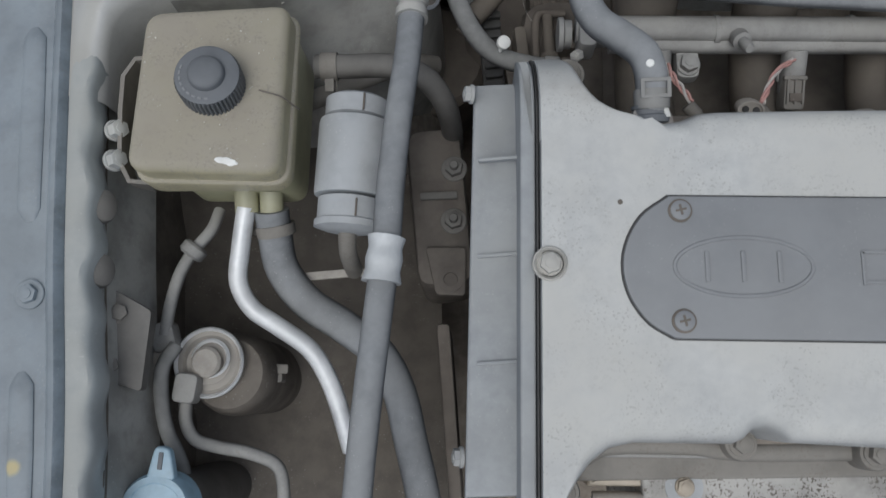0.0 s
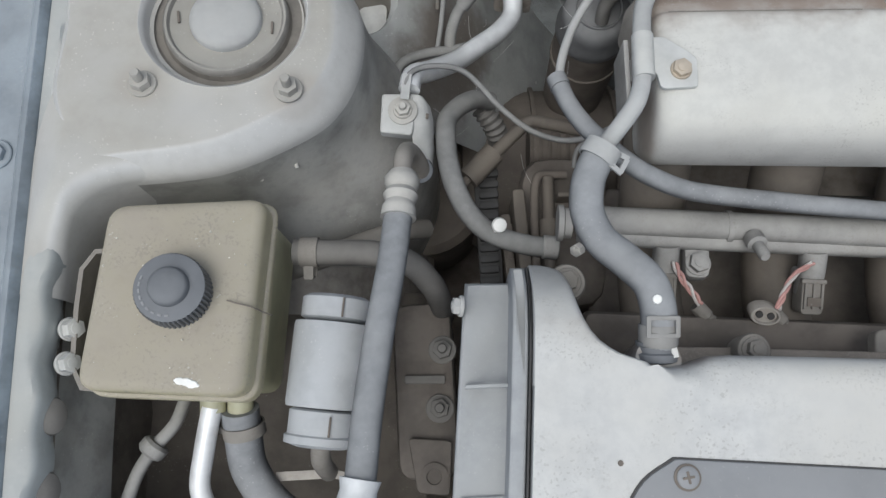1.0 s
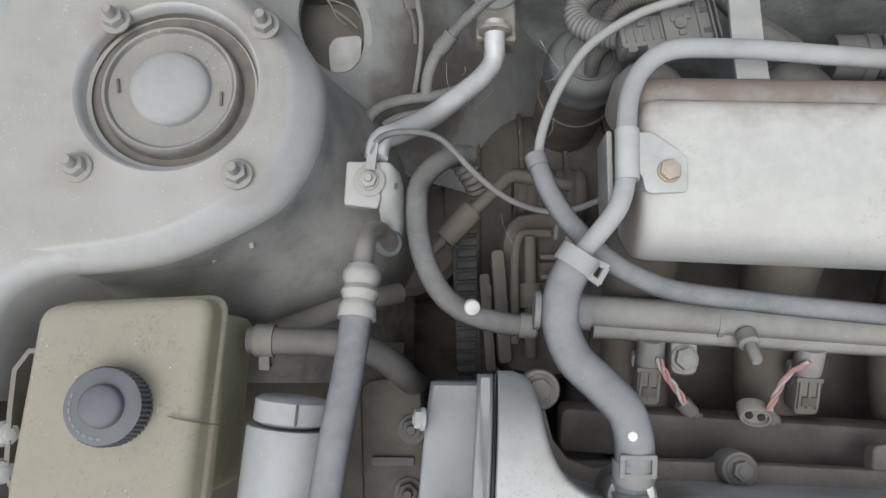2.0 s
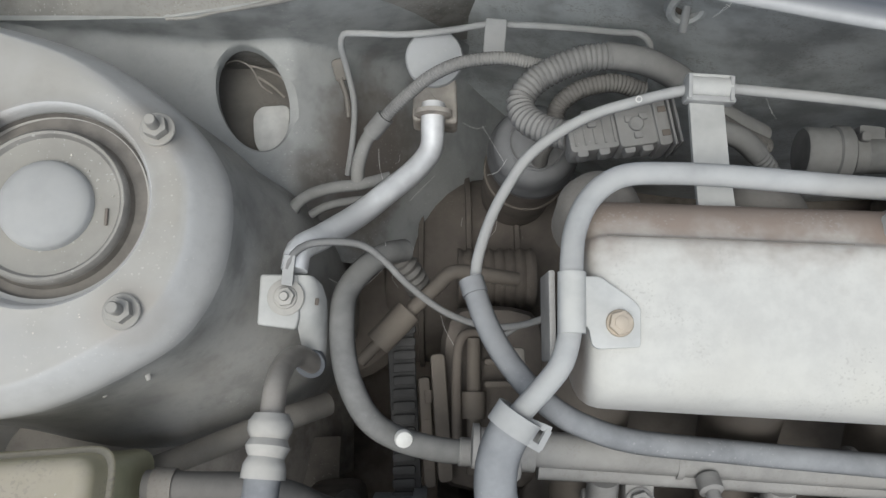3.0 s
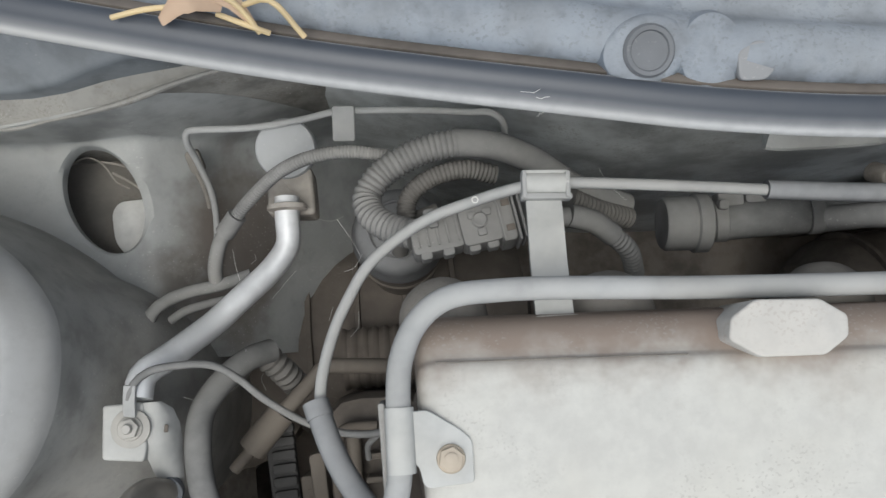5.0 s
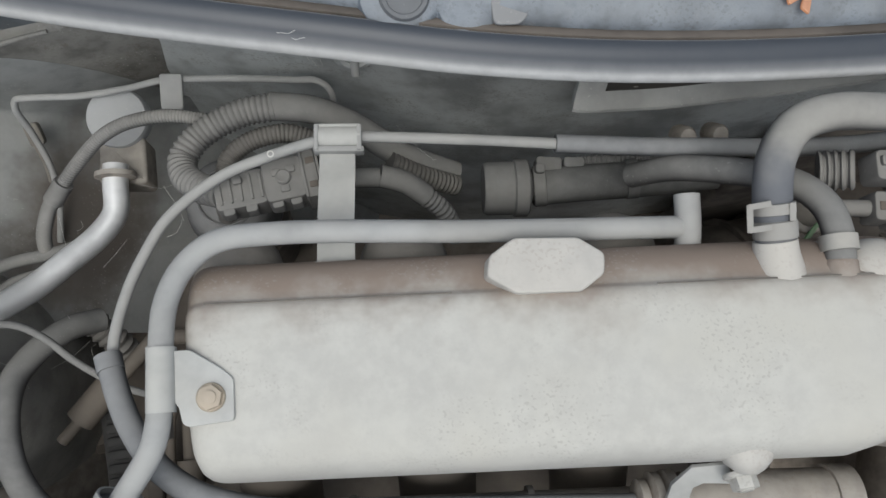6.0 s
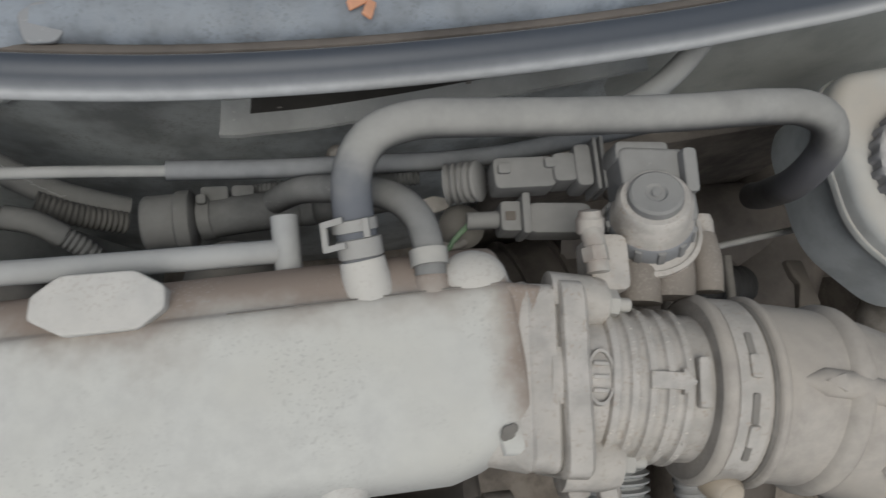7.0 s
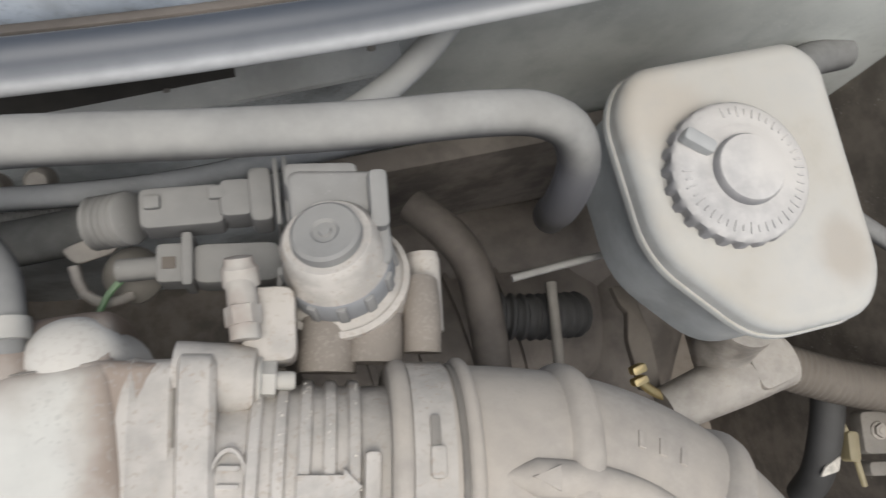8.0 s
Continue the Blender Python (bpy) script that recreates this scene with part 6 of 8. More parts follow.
S = Shape().lathe([(0.0103, -0.006), (0.0108, -0.005), (0.0108, 0.005), (0.0103, 0.006)], frame_to((0, 1, 0.3), (0.1360, 0.1660, 0.909)), 24, False, False)
for dx, dy, sx, sy in ((-0.0078, 0, 0.0026, 0.0115), (0.0078, 0, 0.0026, 0.0115), (0, 0.0046, 0.0180, 0.0024), (0, -0.0046, 0.0180, 0.0024)):
    S.box((0.1362 + dx, 0.1688 + dy, 0.9203 + dy * 0.3), (sx, sy, 0.0014), 0.0005, (16, 0, 0))
part("lower_clamp", S, M_CONN, ph, "dark hose clamp at the cover")
S = Shape().lathe([(0.0026, 0.0), (0.0022, 0.001), (0.0008, 0.0012)], frame_to((-0.3, 0, 1), (0.1335, 0.1835, 0.9225)), 10)
part("white_dab", S, M_WHITE, ph)
S = Shape().lathe([(0.0098, -0.003), (0.0120, -0.002), (0.0120, 0.002), (0.0104, 0.003), (0.0104, 0.006), (0.0112, 0.0065), (0.0112, 0.0085), (0.0100, 0.009)], frame_to((0, 1, 0.25), (0.1352, 0.1545, 0.904)), 30, False, False)
part("end_ring", S, M_CAP, ph, "dark ring at the hose end")
S = Shape().box((0.1432, 0.1570, 0.9125), (0.0035, 0.008, 0.0012), 0.0003, (0, 20, 10))
part("white_label", S, M_WHITE, ph)

# ---- cables along the bulkhead ----
tc = thing("throttle_cable", (0.3, 0.40, 0.84), "grey throttle cable in a rubber sleeve", "cable")
S = Shape().tube([(0.0945, 0.338, 0.861), (0.0955, 0.352, 0.860), (0.103, 0.376, 0.860), (0.1125, 0.394, 0.861), (0.125, 0.4110, 0.863), (0.154, 0.4295, 0.868), (0.1806, 0.4372, 0.8725), (0.204, 0.4415, 0.877), (0.2165, 0.4422, 0.879), (0.232, 0.4410, 0.880), (0.28, 0.4350, 0.883), (0.330, 0.4285, 0.884)], 0.0030, 12)
part("outer_cable", S, M_STEEL, tc)
S = Shape().tube([(0.327, 0.4290, 0.884), (0.38, 0.4235, 0.883), (0.425, 0.4205, 0.881), (0.46, 0.4180, 0.880), (0.493, 0.4175, 0.880), (0.54, 0.4195, 0.884), (0.585, 0.424, 0.882), (0.64, 0.435, 0.86)], 0.0050, 16)
part("cable_sleeve", S, M_RUBBER_B, tc)
S = Shape().tube([(0.0925, 0.342, 0.861), (0.0985, 0.323, 0.866), (0.1065, 0.306, 0.872), (0.121, 0.2865, 0.879), (0.137, 0.2735, 0.878), (0.152, 0.2665, 0.874), (0.170, 0.261, 0.870), (0.226, 0.2545, 0.865), (0.30, 0.2475, 0.862), (0.350, 0.2425, 0.860)], 0.0062, 18)
vh = solo("vacuum_hose", S, M_RUBBER_B, "grey rubber hose running along the plenum", "hose")
part("hose_end", Shape().tube([(0.0922, 0.343, 0.861), (0.0945, 0.335, 0.863)], 0.0068, 18), M_RUBBER_B, vh)
S = Shape().lathe([(0.0012, 0.0), (0.0018, 0.0003), (0.0018, 0.0008), (0.0012, 0.0008)], frame_to((0, -0.3, 1), (0.1808, 0.4373, 0.8753)), 14, False, False)
part("white_ring", S, M_WHITE, tc)

S = Shape().tube([(0.150, 0.4270, 0.842), (0.136, 0.4335, 0.834), (0.1260, 0.4430, 0.827), (0.1240, 0.4540, 0.823), (0.1310, 0.4650, 0.823), (0.143, 0.4730, 0.824), (0.160, 0.4795, 0.825), (0.178, 0.4820, 0.825)], 0.0086, 20, ribs=(0.0033, 0.0011))
lo = solo("wiring_conduit", S, M_CONN, "dusty corrugated wiring conduit bent in a loop", "conduit")
S = Shape().tube([(0.176, 0.4822, 0.825), (0.20, 0.4790, 0.823), (0.223, 0.470, 0.816), (0.25, 0.455, 0.80), (0.285, 0.445, 0.78)], 0.0084, 16)
part("taped_run", S, M_CONN, lo)
S = Shape().tube([(0.1455, 0.4380, 0.812), (0.1475, 0.4530, 0.815), (0.160, 0.4630, 0.818), (0.182, 0.4675, 0.818), (0.20, 0.4635, 0.814)], 0.0060, 14, ribs=(0.0024, 0.0006))
part("inner_branch", S, M_DEEP, lo)
S = Shape().tube([(0.020, 0.418, 0.755), (0.021, 0.430, 0.763), (0.027, 0.446, 0.769), (0.033, 0.453, 0.773)], 0.0047, 14)
sm = solo("sensor_lead", S, M_CONN, "thin corrugated sensor lead over the union", "cable")
S = Shape().tube([(0.037, 0.456, 0.776), (0.043, 0.4615, 0.781), (0.056, 0.4705, 0.791), (0.069, 0.4775, 0.801), (0.082, 0.4815, 0.809), (0.094, 0.4835, 0.813), (0.115, 0.484, 0.816), (0.138, 0.480, 0.815)], 0.0043, 14, ribs=(0.0019, 0.0004))
part("corrugated_run", S, M_CONN, sm)
S = Shape().tube([(0.030, 0.4495, 0.771), (0.040, 0.4590, 0.7785)], 0.0062, 12)
part("collar", S, M_CONN, sm)
pg = thing("wiring_plug", (0.18, 0.43, 0.81), "dusty grey multi pin wiring plug", "plug")
gm = pose(0.1770, 0.4275, 0.8455, -6, 0, 8)
for c, sz in (((-0.0165, -0.0005, 0.0), (0.028, 0.0205, 0.017)), ((0.0075, 0.0, 0.0005), (0.022, 0.0240, 0.019)), ((0.0215, 0.0005, 0.0), (0.0090, 0.0290, 0.021))):
    part("housing", Shape().box(c, sz, 0.002, m=gm), M_CONN, pg)
for x, h in ((0.0185, 0.029), (0.0268, 0.031), (0.0300, 0.029)):
    part("rib", Shape().box((x, 0.0005, 0.0008), (0.0014, h, 0.0225), 0.0005, m=gm), M_CONN, pg)
for x in (-0.027, -0.0215, -0.016, -0.0105, -0.005):
    part("rib", Shape().box((x, 0.0, 0.0088), (0.0013, 0.015, 0.0016), 0.0004, m=gm), M_CONN, pg)
for x, y in ((-0.024, -0.0115), (-0.012, -0.0118), (0.002, -0.0128), (0.012, -0.0130), (-0.018, 0.0112), (0.006, 0.0128)):
    part("latch", Shape().box((x, y, 0.004), (0.0062, 0.0045, 0.0085), 0.0010, m=gm), M_CONN, pg)
for x, y in ((0.004, 0.004), (0.012, 0.0045), (0.0075, -0.006), (-0.017, 0.004)):
    part("latch", Shape().box((x, y, 0.0102), (0.0050, 0.0042, 0.0022), 0.0008, m=gm), M_CONN, pg)
part("round_latch", Shape().lathe([(0.0042, 0.0085), (0.0042, 0.0115), (0.0034, 0.0122), (0.0015, 0.0115)], gm @ Matrix.Translation((0.0075, 0.0005, 0)), 20), M_CONN, pg)
for y in (-0.007, 0.007):
    part("slot", Shape().box((0.0228, y, 0.0106), (0.0045, 0.0035, 0.0012), 0.0003, m=gm), M_DARK, pg)

can = thing("charcoal_canister", (0.137, 0.432, 0.62), "dark plastic canister below the wiring", "canister")
cmx = Matrix.Translation((0.1395, 0.4420, 0))
part("canister_body", Shape().lathe([(0.0285, 0.62), (0.0300, 0.700), (0.0300, 0.745)], cmx, 40), M_DARK, can)
part("lid", Shape().lathe([(0.0300, 0.742), (0.0312, 0.745), (0.0312, 0.753), (0.0295, 0.756), (0.0290, 0.764), (0.0275, 0.771), (0.023, 0.7765), (0.013, 0.780), (0.003, 0.781)], cmx, 44), M_LID, can, "dark grey domed lid with a rim")
part("lower_ring", Shape().lathe([(0.0295, 0.700), (0.0312, 0.702), (0.0312, 0.706), (0.0295, 0.708)], cmx, 40), M_DEEPCAST, can)
part("ridge", Shape().lathe([(0.0192, 0.7765), (0.0195, 0.7795), (0.0185, 0.7805), (0.0175, 0.7800), (0.0172, 0.777)], cmx, 36, False, False), M_LID, can)
part("spout", Shape().tube([(0.140, 0.428, 0.782), (0.141, 0.434, 0.794), (0.150, 0.442, 0.80), (0.165, 0.447, 0.80)], 0.0055, 14), M_DEEP, can)

fp = thing("brake_line", (0.11, 0.51, 0.73), "thin grey brake line clipped to the bulkhead", "pipe")
S = Shape().tube([(0.0062, 0.4389, 0.700), (0.0117, 0.4651, 0.715), (0.0144, 0.4842, 0.735), (0.0112, 0.5018, 0.757), (0.0095, 0.5110, 0.775), (0.0120, 0.5150, 0.7805), (0.018, 0.5150, 0.782), (0.054, 0.513, 0.785), (0.085, 0.5145, 0.789), (0.106, 0.5170, 0.7915), (0.125, 0.5165, 0.7920), (0.16, 0.5125, 0.7960), (0.190, 0.5075, 0.8005), (0.202, 0.5060, 0.8020), (0.2095, 0.5010, 0.799), (0.2115, 0.4920, 0.788), (0.211, 0.484, 0.775)], 0.0023, 10, 0.003)
part("line", S, M_STEEL, fp)
S = Shape().prism(rounded([(-0.007, -0.011), (0.007, -0.011), (0.007, 0.011), (-0.007, 0.011)], 0.002, 3), 0, 0.003, 0.001, m=pose(0.1115, 0.5095, 0.7905, 22, 0, -4))
part("clip", S, M_STEEL, fp, "pale plastic pipe clip")
stud = solo("bulkhead_stud", Shape().tube([(0.227, 0.517, 0.8235), (0.227, 0.5040, 0.8105)], 0.0027, 14), M_STEEL, "short stud in a round dish on the bulkhead", "stud")
dish = frame_to((0, -0.80, 0.42), (0.227, 0.5130, 0.8225))
part("dish", Shape().lathe([(0.0135, -0.006), (0.0130, 0.0), (0.0100, 0.0015), (0.0078, 0.0005), (0.0070, -0.003)], dish, 32, False, False), M_WALL, stud)
part("recess", Shape().lathe([(0.0074, -0.004), (0.0030, -0.0038)], dish, 24), M_OIL_SHADE, stud)

# solenoid valve and hoses behind the plenum
sv = thing("solenoid_valve", (0.33, 0.43, 0.77), "brown dusty solenoid valve with hose", "valve")
S = Shape().lathe([(0.015, 0.0), (0.0165, 0.002), (0.0165, 0.018), (0.018, 0.019), (0.018, 0.0265), (0.016, 0.028), (0.008, 0.030), (0.008, 0.038)], frame_to((1, -0.06, 0.03), (0.299, 0.4280, 0.803)), 28)
part("valve_body", S, M_CONN, sv)
S = Shape().tube([(0.330, 0.4260, 0.804), (0.36, 0.4265, 0.804), (0.40, 0.4265, 0.803), (0.445, 0.4265, 0.809)], 0.0115, 18)
part("hose", S, M_RUBBER, sv)
for x in (0.334, 0.392):
    part("hose_band", Shape().lathe([(0.0116, -0.004), (0.0126, -0.0035), (0.0126, 0.0035), (0.0116, 0.004)], frame_to((1, -0.03, 0.15), (x, 0.4266, 0.8035 + 0.02 * (x - 0.33))), 22, False, False), M_CONN, sv)
for c, sz in (((0.340, 0.4385, 0.807), (0.016, 0.009, 0.010)), ((0.356, 0.4385, 0.807), (0.013, 0.007, 0.008)), ((0.333, 0.4345, 0.812), (0.006, 0.006, 0.012))):
    part("terminal", Shape().box(c, sz, 0.0015, (0, 0, -6)), M_CONN, sv)
S = Shape().tube([(0.36, 0.441, 0.797), (0.38, 0.440, 0.80), (0.42, 0.437, 0.804), (0.46, 0.434, 0.806)], 0.005, 12, ribs=(0.003, 0.0008))
part("lead", S, M_CONN, sv)
S = Shape().tube([(0.222, 0.4315, 0.838), (0.236, 0.431, 0.837)], 0.0058, 14).tube([(0.236, 0.4315, 0.8385), (0.250, 0.4275, 0.835), (0.262, 0.420, 0.828)], 0.0066, 14)
S.tube([(0.262, 0.420, 0.828), (0.272, 0.412, 0.82), (0.280, 0.400, 0.80)], 0.0060, 14, ribs=(0.003, 0.0008))
solo("vent_hose", S, M_RUBBER, "short dusty vent hose with corrugated end", "hose")
S = Shape().tube([(0.243, 0.447, 0.81), (0.262, 0.440, 0.80), (0.285, 0.436, 0.785)], 0.0070, 14, ribs=(0.003, 0.0009))
solo("rear_conduit", S, M_DEEP, "dark corrugated conduit behind the cable", "conduit")

# ---- alternator side, low beside the breather hose ----
al = thing("alternator", (0.09, 0.27, 0.62), "dusty grey alternator with brackets, low in the bay", "alternator")
part("housing", Shape().box((0.112, 0.275, 0.665), (0.075, 0.13, 0.11), 0.02, (0, 0, -3)), M_OIL_SHADE, al)
part("side_plate", Shape().box((0.077, 0.263, 0.715), (0.010, 0.085, 0.045), 0.003, (0, 0, 4)), M_DEEPCAST, al)
part("slotted_plate", Shape().box((0.067, 0.252, 0.70), (0.008, 0.075, 0.04), 0.003, (0, 0, 4)), M_DEEPCAST, al)
for y in (0.232, 0.256, 0.276):
    part("slot", Shape().box((0.0675, y, 0.7195), (0.005, 0.009, 0.0025), 0.0005, (0, 0, 4)), M_DARK, al)
S = Shape().tube([(0.087, 0.235, 0.735), (0.0885, 0.31, 0.735), (0.092, 0.318, 0.733), (0.099, 0.3195, 0.73), (0.115, 0.319, 0.73)], 0.0035, 10)
part("frame_rod", S, M_DARK, al)
S = Shape().tube([(0.0985, 0.225, 0.73), (0.0990, 0.316, 0.732)], 0.0048, 14).tube([(0.0985, 0.262, 0.731), (0.0985, 0.280, 0.731)], 0.0085, 16)
part("long_bolt", S, M_DEEPCAST, al)
for y in (0.285, 0.300):
    part("fin", Shape().box((0.119, y, 0.728), (0.026, 0.004, 0.02), 0.001), M_DEEPCAST, al)
part("terminal_block", Shape().box((0.124, 0.302, 0.775), (0.010, 0.014, 0.014), 0.002), M_DARKCAST, al)
S = Shape()
for i in range(14):
    S.box((0.051, 0.208 + i * 0.0088, 0.712 + 0.001 * i), (0.016, 0.0062, 0.006), 0.0015, (0, 0, 3))
S.box((0.051, 0.265, 0.7145), (0.019, 0.13, 0.006), 0.002, (6.4, 0, 3))
solo("drive_belt", S, M_LINE, "black toothed drive belt", "belt")
S = Shape().tube([(0.052, 0.330, 0.745), (0.075, 0.352, 0.745), (0.084, 0.360, 0.745), (0.10, 0.360, 0.74), (0.13, 0.357, 0.73)], 0.0052, 14)
S.tube([(0.034, 0.312, 0.744), (0.055, 0.334, 0.745)], 0.0095, 14).tube([(0.022, 0.300, 0.742), (0.036, 0.314, 0.744)], 0.0040, 12)
solo("sensor_plug", S, M_DEEPCAST, "dusty round sensor plug on its lead", "plug")
S = Shape().tube([(0.046, 0.372, 0.745), (0.056, 0.360, 0.735), (0.062, 0.350, 0.72)], 0.0095, 14, ribs=(0.005, 0.0018))
solo("rubber_boot", S, M_DEEP, "small dark ribbed rubber boot", "boot")
S = Shape().tube([(0.042, 0.424, 0.755), (0.022, 0.4185, 0.757), (0.004, 0.4160, 0.758), (-0.0115, 0.4110, 0.759), (-0.0205, 0.4040, 0.760), (-0.0245, 0.3950, 0.757), (-0.0260, 0.382, 0.74)], 0.0042, 12)
S.tube([(0.034, 0.4100, 0.752), (0.016, 0.4080, 0.753), (-0.002, 0.4040, 0.753), (-0.012, 0.3990, 0.75)], 0.0030, 10)
solo("low_pipe", S, M_RUBBER, "low dusty bent pipe behind the aluminium line", "pipe")
gb = thing("gearbox", (0.12, 0.38, 0.45), "dark grimy ribbed gearbox casting deep in the bay", "gearbox")
part("case", Shape().lathe([(0.02, 0.0), (0.07, 0.01), (0.085, 0.03), (0.085, 0.20), (0.075, 0.22), (0.03, 0.23)], frame_to((1, 0, 0), (0.02, 0.385, 0.545)), 32), M_DARK, gb)
for x in (0.06, 0.10, 0.14, 0.18):
    part("rib", Shape().lathe([(0.083, -0.003), (0.0895, -0.002), (0.0895, 0.002), (0.083, 0.003)], frame_to((1, 0, 0), (x, 0.385, 0.545)), 32, False, False), M_DARK, gb)
part("end_cover", Shape().lathe([(0.06, 0.50), (0.062, 0.595), (0.055, 0.603), (0.02, 0.606)], Matrix.Translation((-0.01, 0.345, 0)), 28), M_DARK, gb)
part("bellows", Shape().tube([(0.09, 0.365, 0.66), (0.15, 0.365, 0.66)], 0.024, 18, ribs=(0.008, 0.002)), M_DARK, gb)


# ---- throttle body and duct ----
tb = thing("air_throttle", (0.51, 0.30, 0.86), "dusty cast air throttle with cooling ribs", "throttle")
ax = Vector((0.975, -0.222, 0.0))
tc0 = Vector((0.4730, 0.3015, 0.912))
tm = frame_to(ax, tc0)
up_x = (tm.inverted().to_3x3() @ Vector((0, 0, 1)))
ang0 = math.degrees(math.atan2(up_x.y, up_x.x))
tu = tm @ Matrix.Rotation(radians(ang0), 4, "Z")


def squared(r, e, n=48):
    """A ring between a circle and a square; x of it points up."""
    return [(r * math.copysign(abs(math.cos(2 * math.pi * k / n)) ** e, math.cos(2 * math.pi * k / n)), r * math.copysign(abs(math.sin(2 * math.pi * k / n)) ** e, math.sin(2 * math.pi * k / n))) for k in range(n)]


lat = (tu.to_3x3() @ Vector((0, 1, 0))).x / ax.x


def lean(y):
    """The joint face is turned a little against the barrel."""
    return 0.25 * (abs(lat) * 0.0412 - lat * y)


def joint_ring(r, e, z, sx, k=1.0):
    return [tu @ Vector((x * sx, y, z + k * (0.005 + lean(y)))) for x, y in squared(r, e)]


S = Shape()
S.grid([joint_ring(r, e, z, sx, k) for r, e, z, sx, k in ((0.0375, 0.5, -0.022, 0.70, 0.0), (0.0385, 0.42, -0.016, 0.77, 0.35), (0.0395, 0.32, -0.0135, 0.815, 0.85), (0.0398, 0.28, -0.0125, 0.825, 1.0), (0.0392, 0.28, -0.0105, 0.800, 1.0), (0.0395, 0.26, -0.001, 0.80, 1.0), (0.0388, 0.26, 0.0, 0.79, 1.0))], True, True, True)
part("neck", S, M_THROTTLE, tb, "brown dusted neck with a raised edge")
S = Shape()
S.grid([joint_ring(0.0385, 0.26, z, 0.79) for z in (-0.001, 0.0025)], True, True, True)
part("gasket", S, M_GUTTER, tb, "dark gasket line")
S = Shape()
S.grid([joint_ring(r, e, z, sx) for r, e, z, sx in ((0.0402, 0.24, 0.0012, 0.82), (0.0412, 0.24, 0.0022, 0.84), (0.0412, 0.24, 0.0112, 0.84), (0.0398, 0.24, 0.0130, 0.82))], True, True, True)
part("flange", S, M_THROTTLE, tb)
for sgn in (1, -1):
    base = tu @ Vector((0.018 if sgn * lat > 0 else 0.008, 0.0330 * sgn, (0.014 if sgn * lat > 0 else 0.020) + lean(0.033 * sgn)))
    big = 1.0 if sgn * lat > 0 else 1.12
    S = Shape().lathe([(0.0125 * big, -0.010), (0.0120 * big, 0.008), (0.0105 * big, 0.015), (0.008, 0.016)], frame_to(ax, base), 24)
    part("lug", S, M_THROTTLE, tb)
    S = Shape().bolt(base + ax * 0.016, ax, r=0.0058, h=0.006, washer=0.008, stud=0.006)
    part("stud_nut", S, M_ZINC, tb, "hexagon nut on a threaded stud")
S = Shape()
prof = [(0.0325, 0.004), (0.0325, 0.0285)]
z = 0.0285
for i in range(5):
    prof += [(0.0330, z), (0.0346, z + 0.0008), (0.0350, z + 0.0024), (0.0346, z + 0.0040), (0.0330, z + 0.0048), (0.0327, z + 0.0056), (0.0327, z + 0.0072)]
    z += 0.0078
prof += [(0.033, z + 0.002), (0.033, z + 0.012)]
S.lathe(prof, tm, 56)
part("ribbed_barrel", S, M_THROTTLE, tb)


def on_barrel(r, along, deg, flat):
    """A pose on the barrel's skin: x runs along it, y round it, z out."""
    a = radians(deg)
    out_dir = (tu.to_3x3() @ Vector((math.cos(a), math.sin(a), 0))).normalized()
    side = out_dir.cross(ax).normalized()
    p = tu @ Vector((r * math.cos(a), r * math.sin(a), along))
    return Matrix(((ax.x, side.x, out_dir.x, p.x), (ax.y, side.y, out_dir.y, p.y), (ax.z, side.z, out_dir.z, p.z), (0, 0, 0, 1)))


om = on_barrel(0.0325, 0.0240, 0, 0)
S = Shape()
S.grid([[om @ Vector((a * math.cos(2 * math.pi * k / 40), b * math.sin(2 * math.pi * k / 40), h)) for k in range(40)] for a, b, h in ((0.0062, 0.0118, -0.002), (0.0060, 0.0115, 0.0010), (0.0050, 0.0102, 0.0010), (0.0048, 0.0100, 0.0002))], True)
part("oval_badge", S, M_THROTTLE, tb)
for v in (-0.0055, 0.0, 0.0055):
    part("raised_bar", Shape().box((0, v, 0.0005), (0.0065, 0.0016, 0.0016), 0.0003, m=om), M_THROTTLE, tb)
am = on_barrel(0.0348, 0.0535, 0, 0)
S = Shape().prism([(-0.009, -0.0035), (0.005, -0.0035), (0.005, -0.0055), (0.011, 0.0), (0.005, 0.0055), (0.005, 0.0035), (-0.009, 0.0035)], -0.002, 0.0012, 0.0004, m=am)
part("arrow_mark", S, M_THROTTLE, tb, "raised arrow")
S = Shape().box((0.0, 0.0, 0.0), (0.005, 0.021, 0.004), 0.001, m=on_barrel(0.0345, 0.0675, 0, 0))
part("stop_tab", S, M_THROTTLE, tb)
# spigots towards the front
for s, ln in ((0.044, 0.034), (0.064, 0.030)):
    p0 = tu @ Vector((0.004, -0.026, s))
    d = Vector((-0.02, -1, -0.35)).normalized()
    S = Shape().tube([p0, p0 + d * 0.022], 0.0075, 18).tube([p0 + d * 0.020, p0 + d * ln], 0.0066, 18)
    part("spigot", S, M_THROTTLE, tb)
S = Shape()
rings = []
for y, z, w in ((0.268, 0.912, 0.0085), (0.2622, 0.906, 0.0072), (0.254, 0.901, 0.0060), (0.244, 0.897, 0.0052), (0.2350, 0.893, 0.0048)):
    x = 0.5052 + (0.2622 - y) * 0.10
    rings.append([(x - w, y, z - 0.008), (x - w, y, z - 0.0015), (x - w * 0.55, y, z), (x + w * 0.45, y, z), (x + w, y, z - 0.0035), (x + w, y, z - 0.008)])
S.grid(rings, True, True, True)
part("lever_finger", S, M_THROTTLE, tb)
S = Shape().tube([(0.5235, 0.254, 0.862), (0.521, 0.235, 0.860), (0.518, 0.205, 0.856)], 0.0165, 24, ribs=(0.0042, 0.0032))
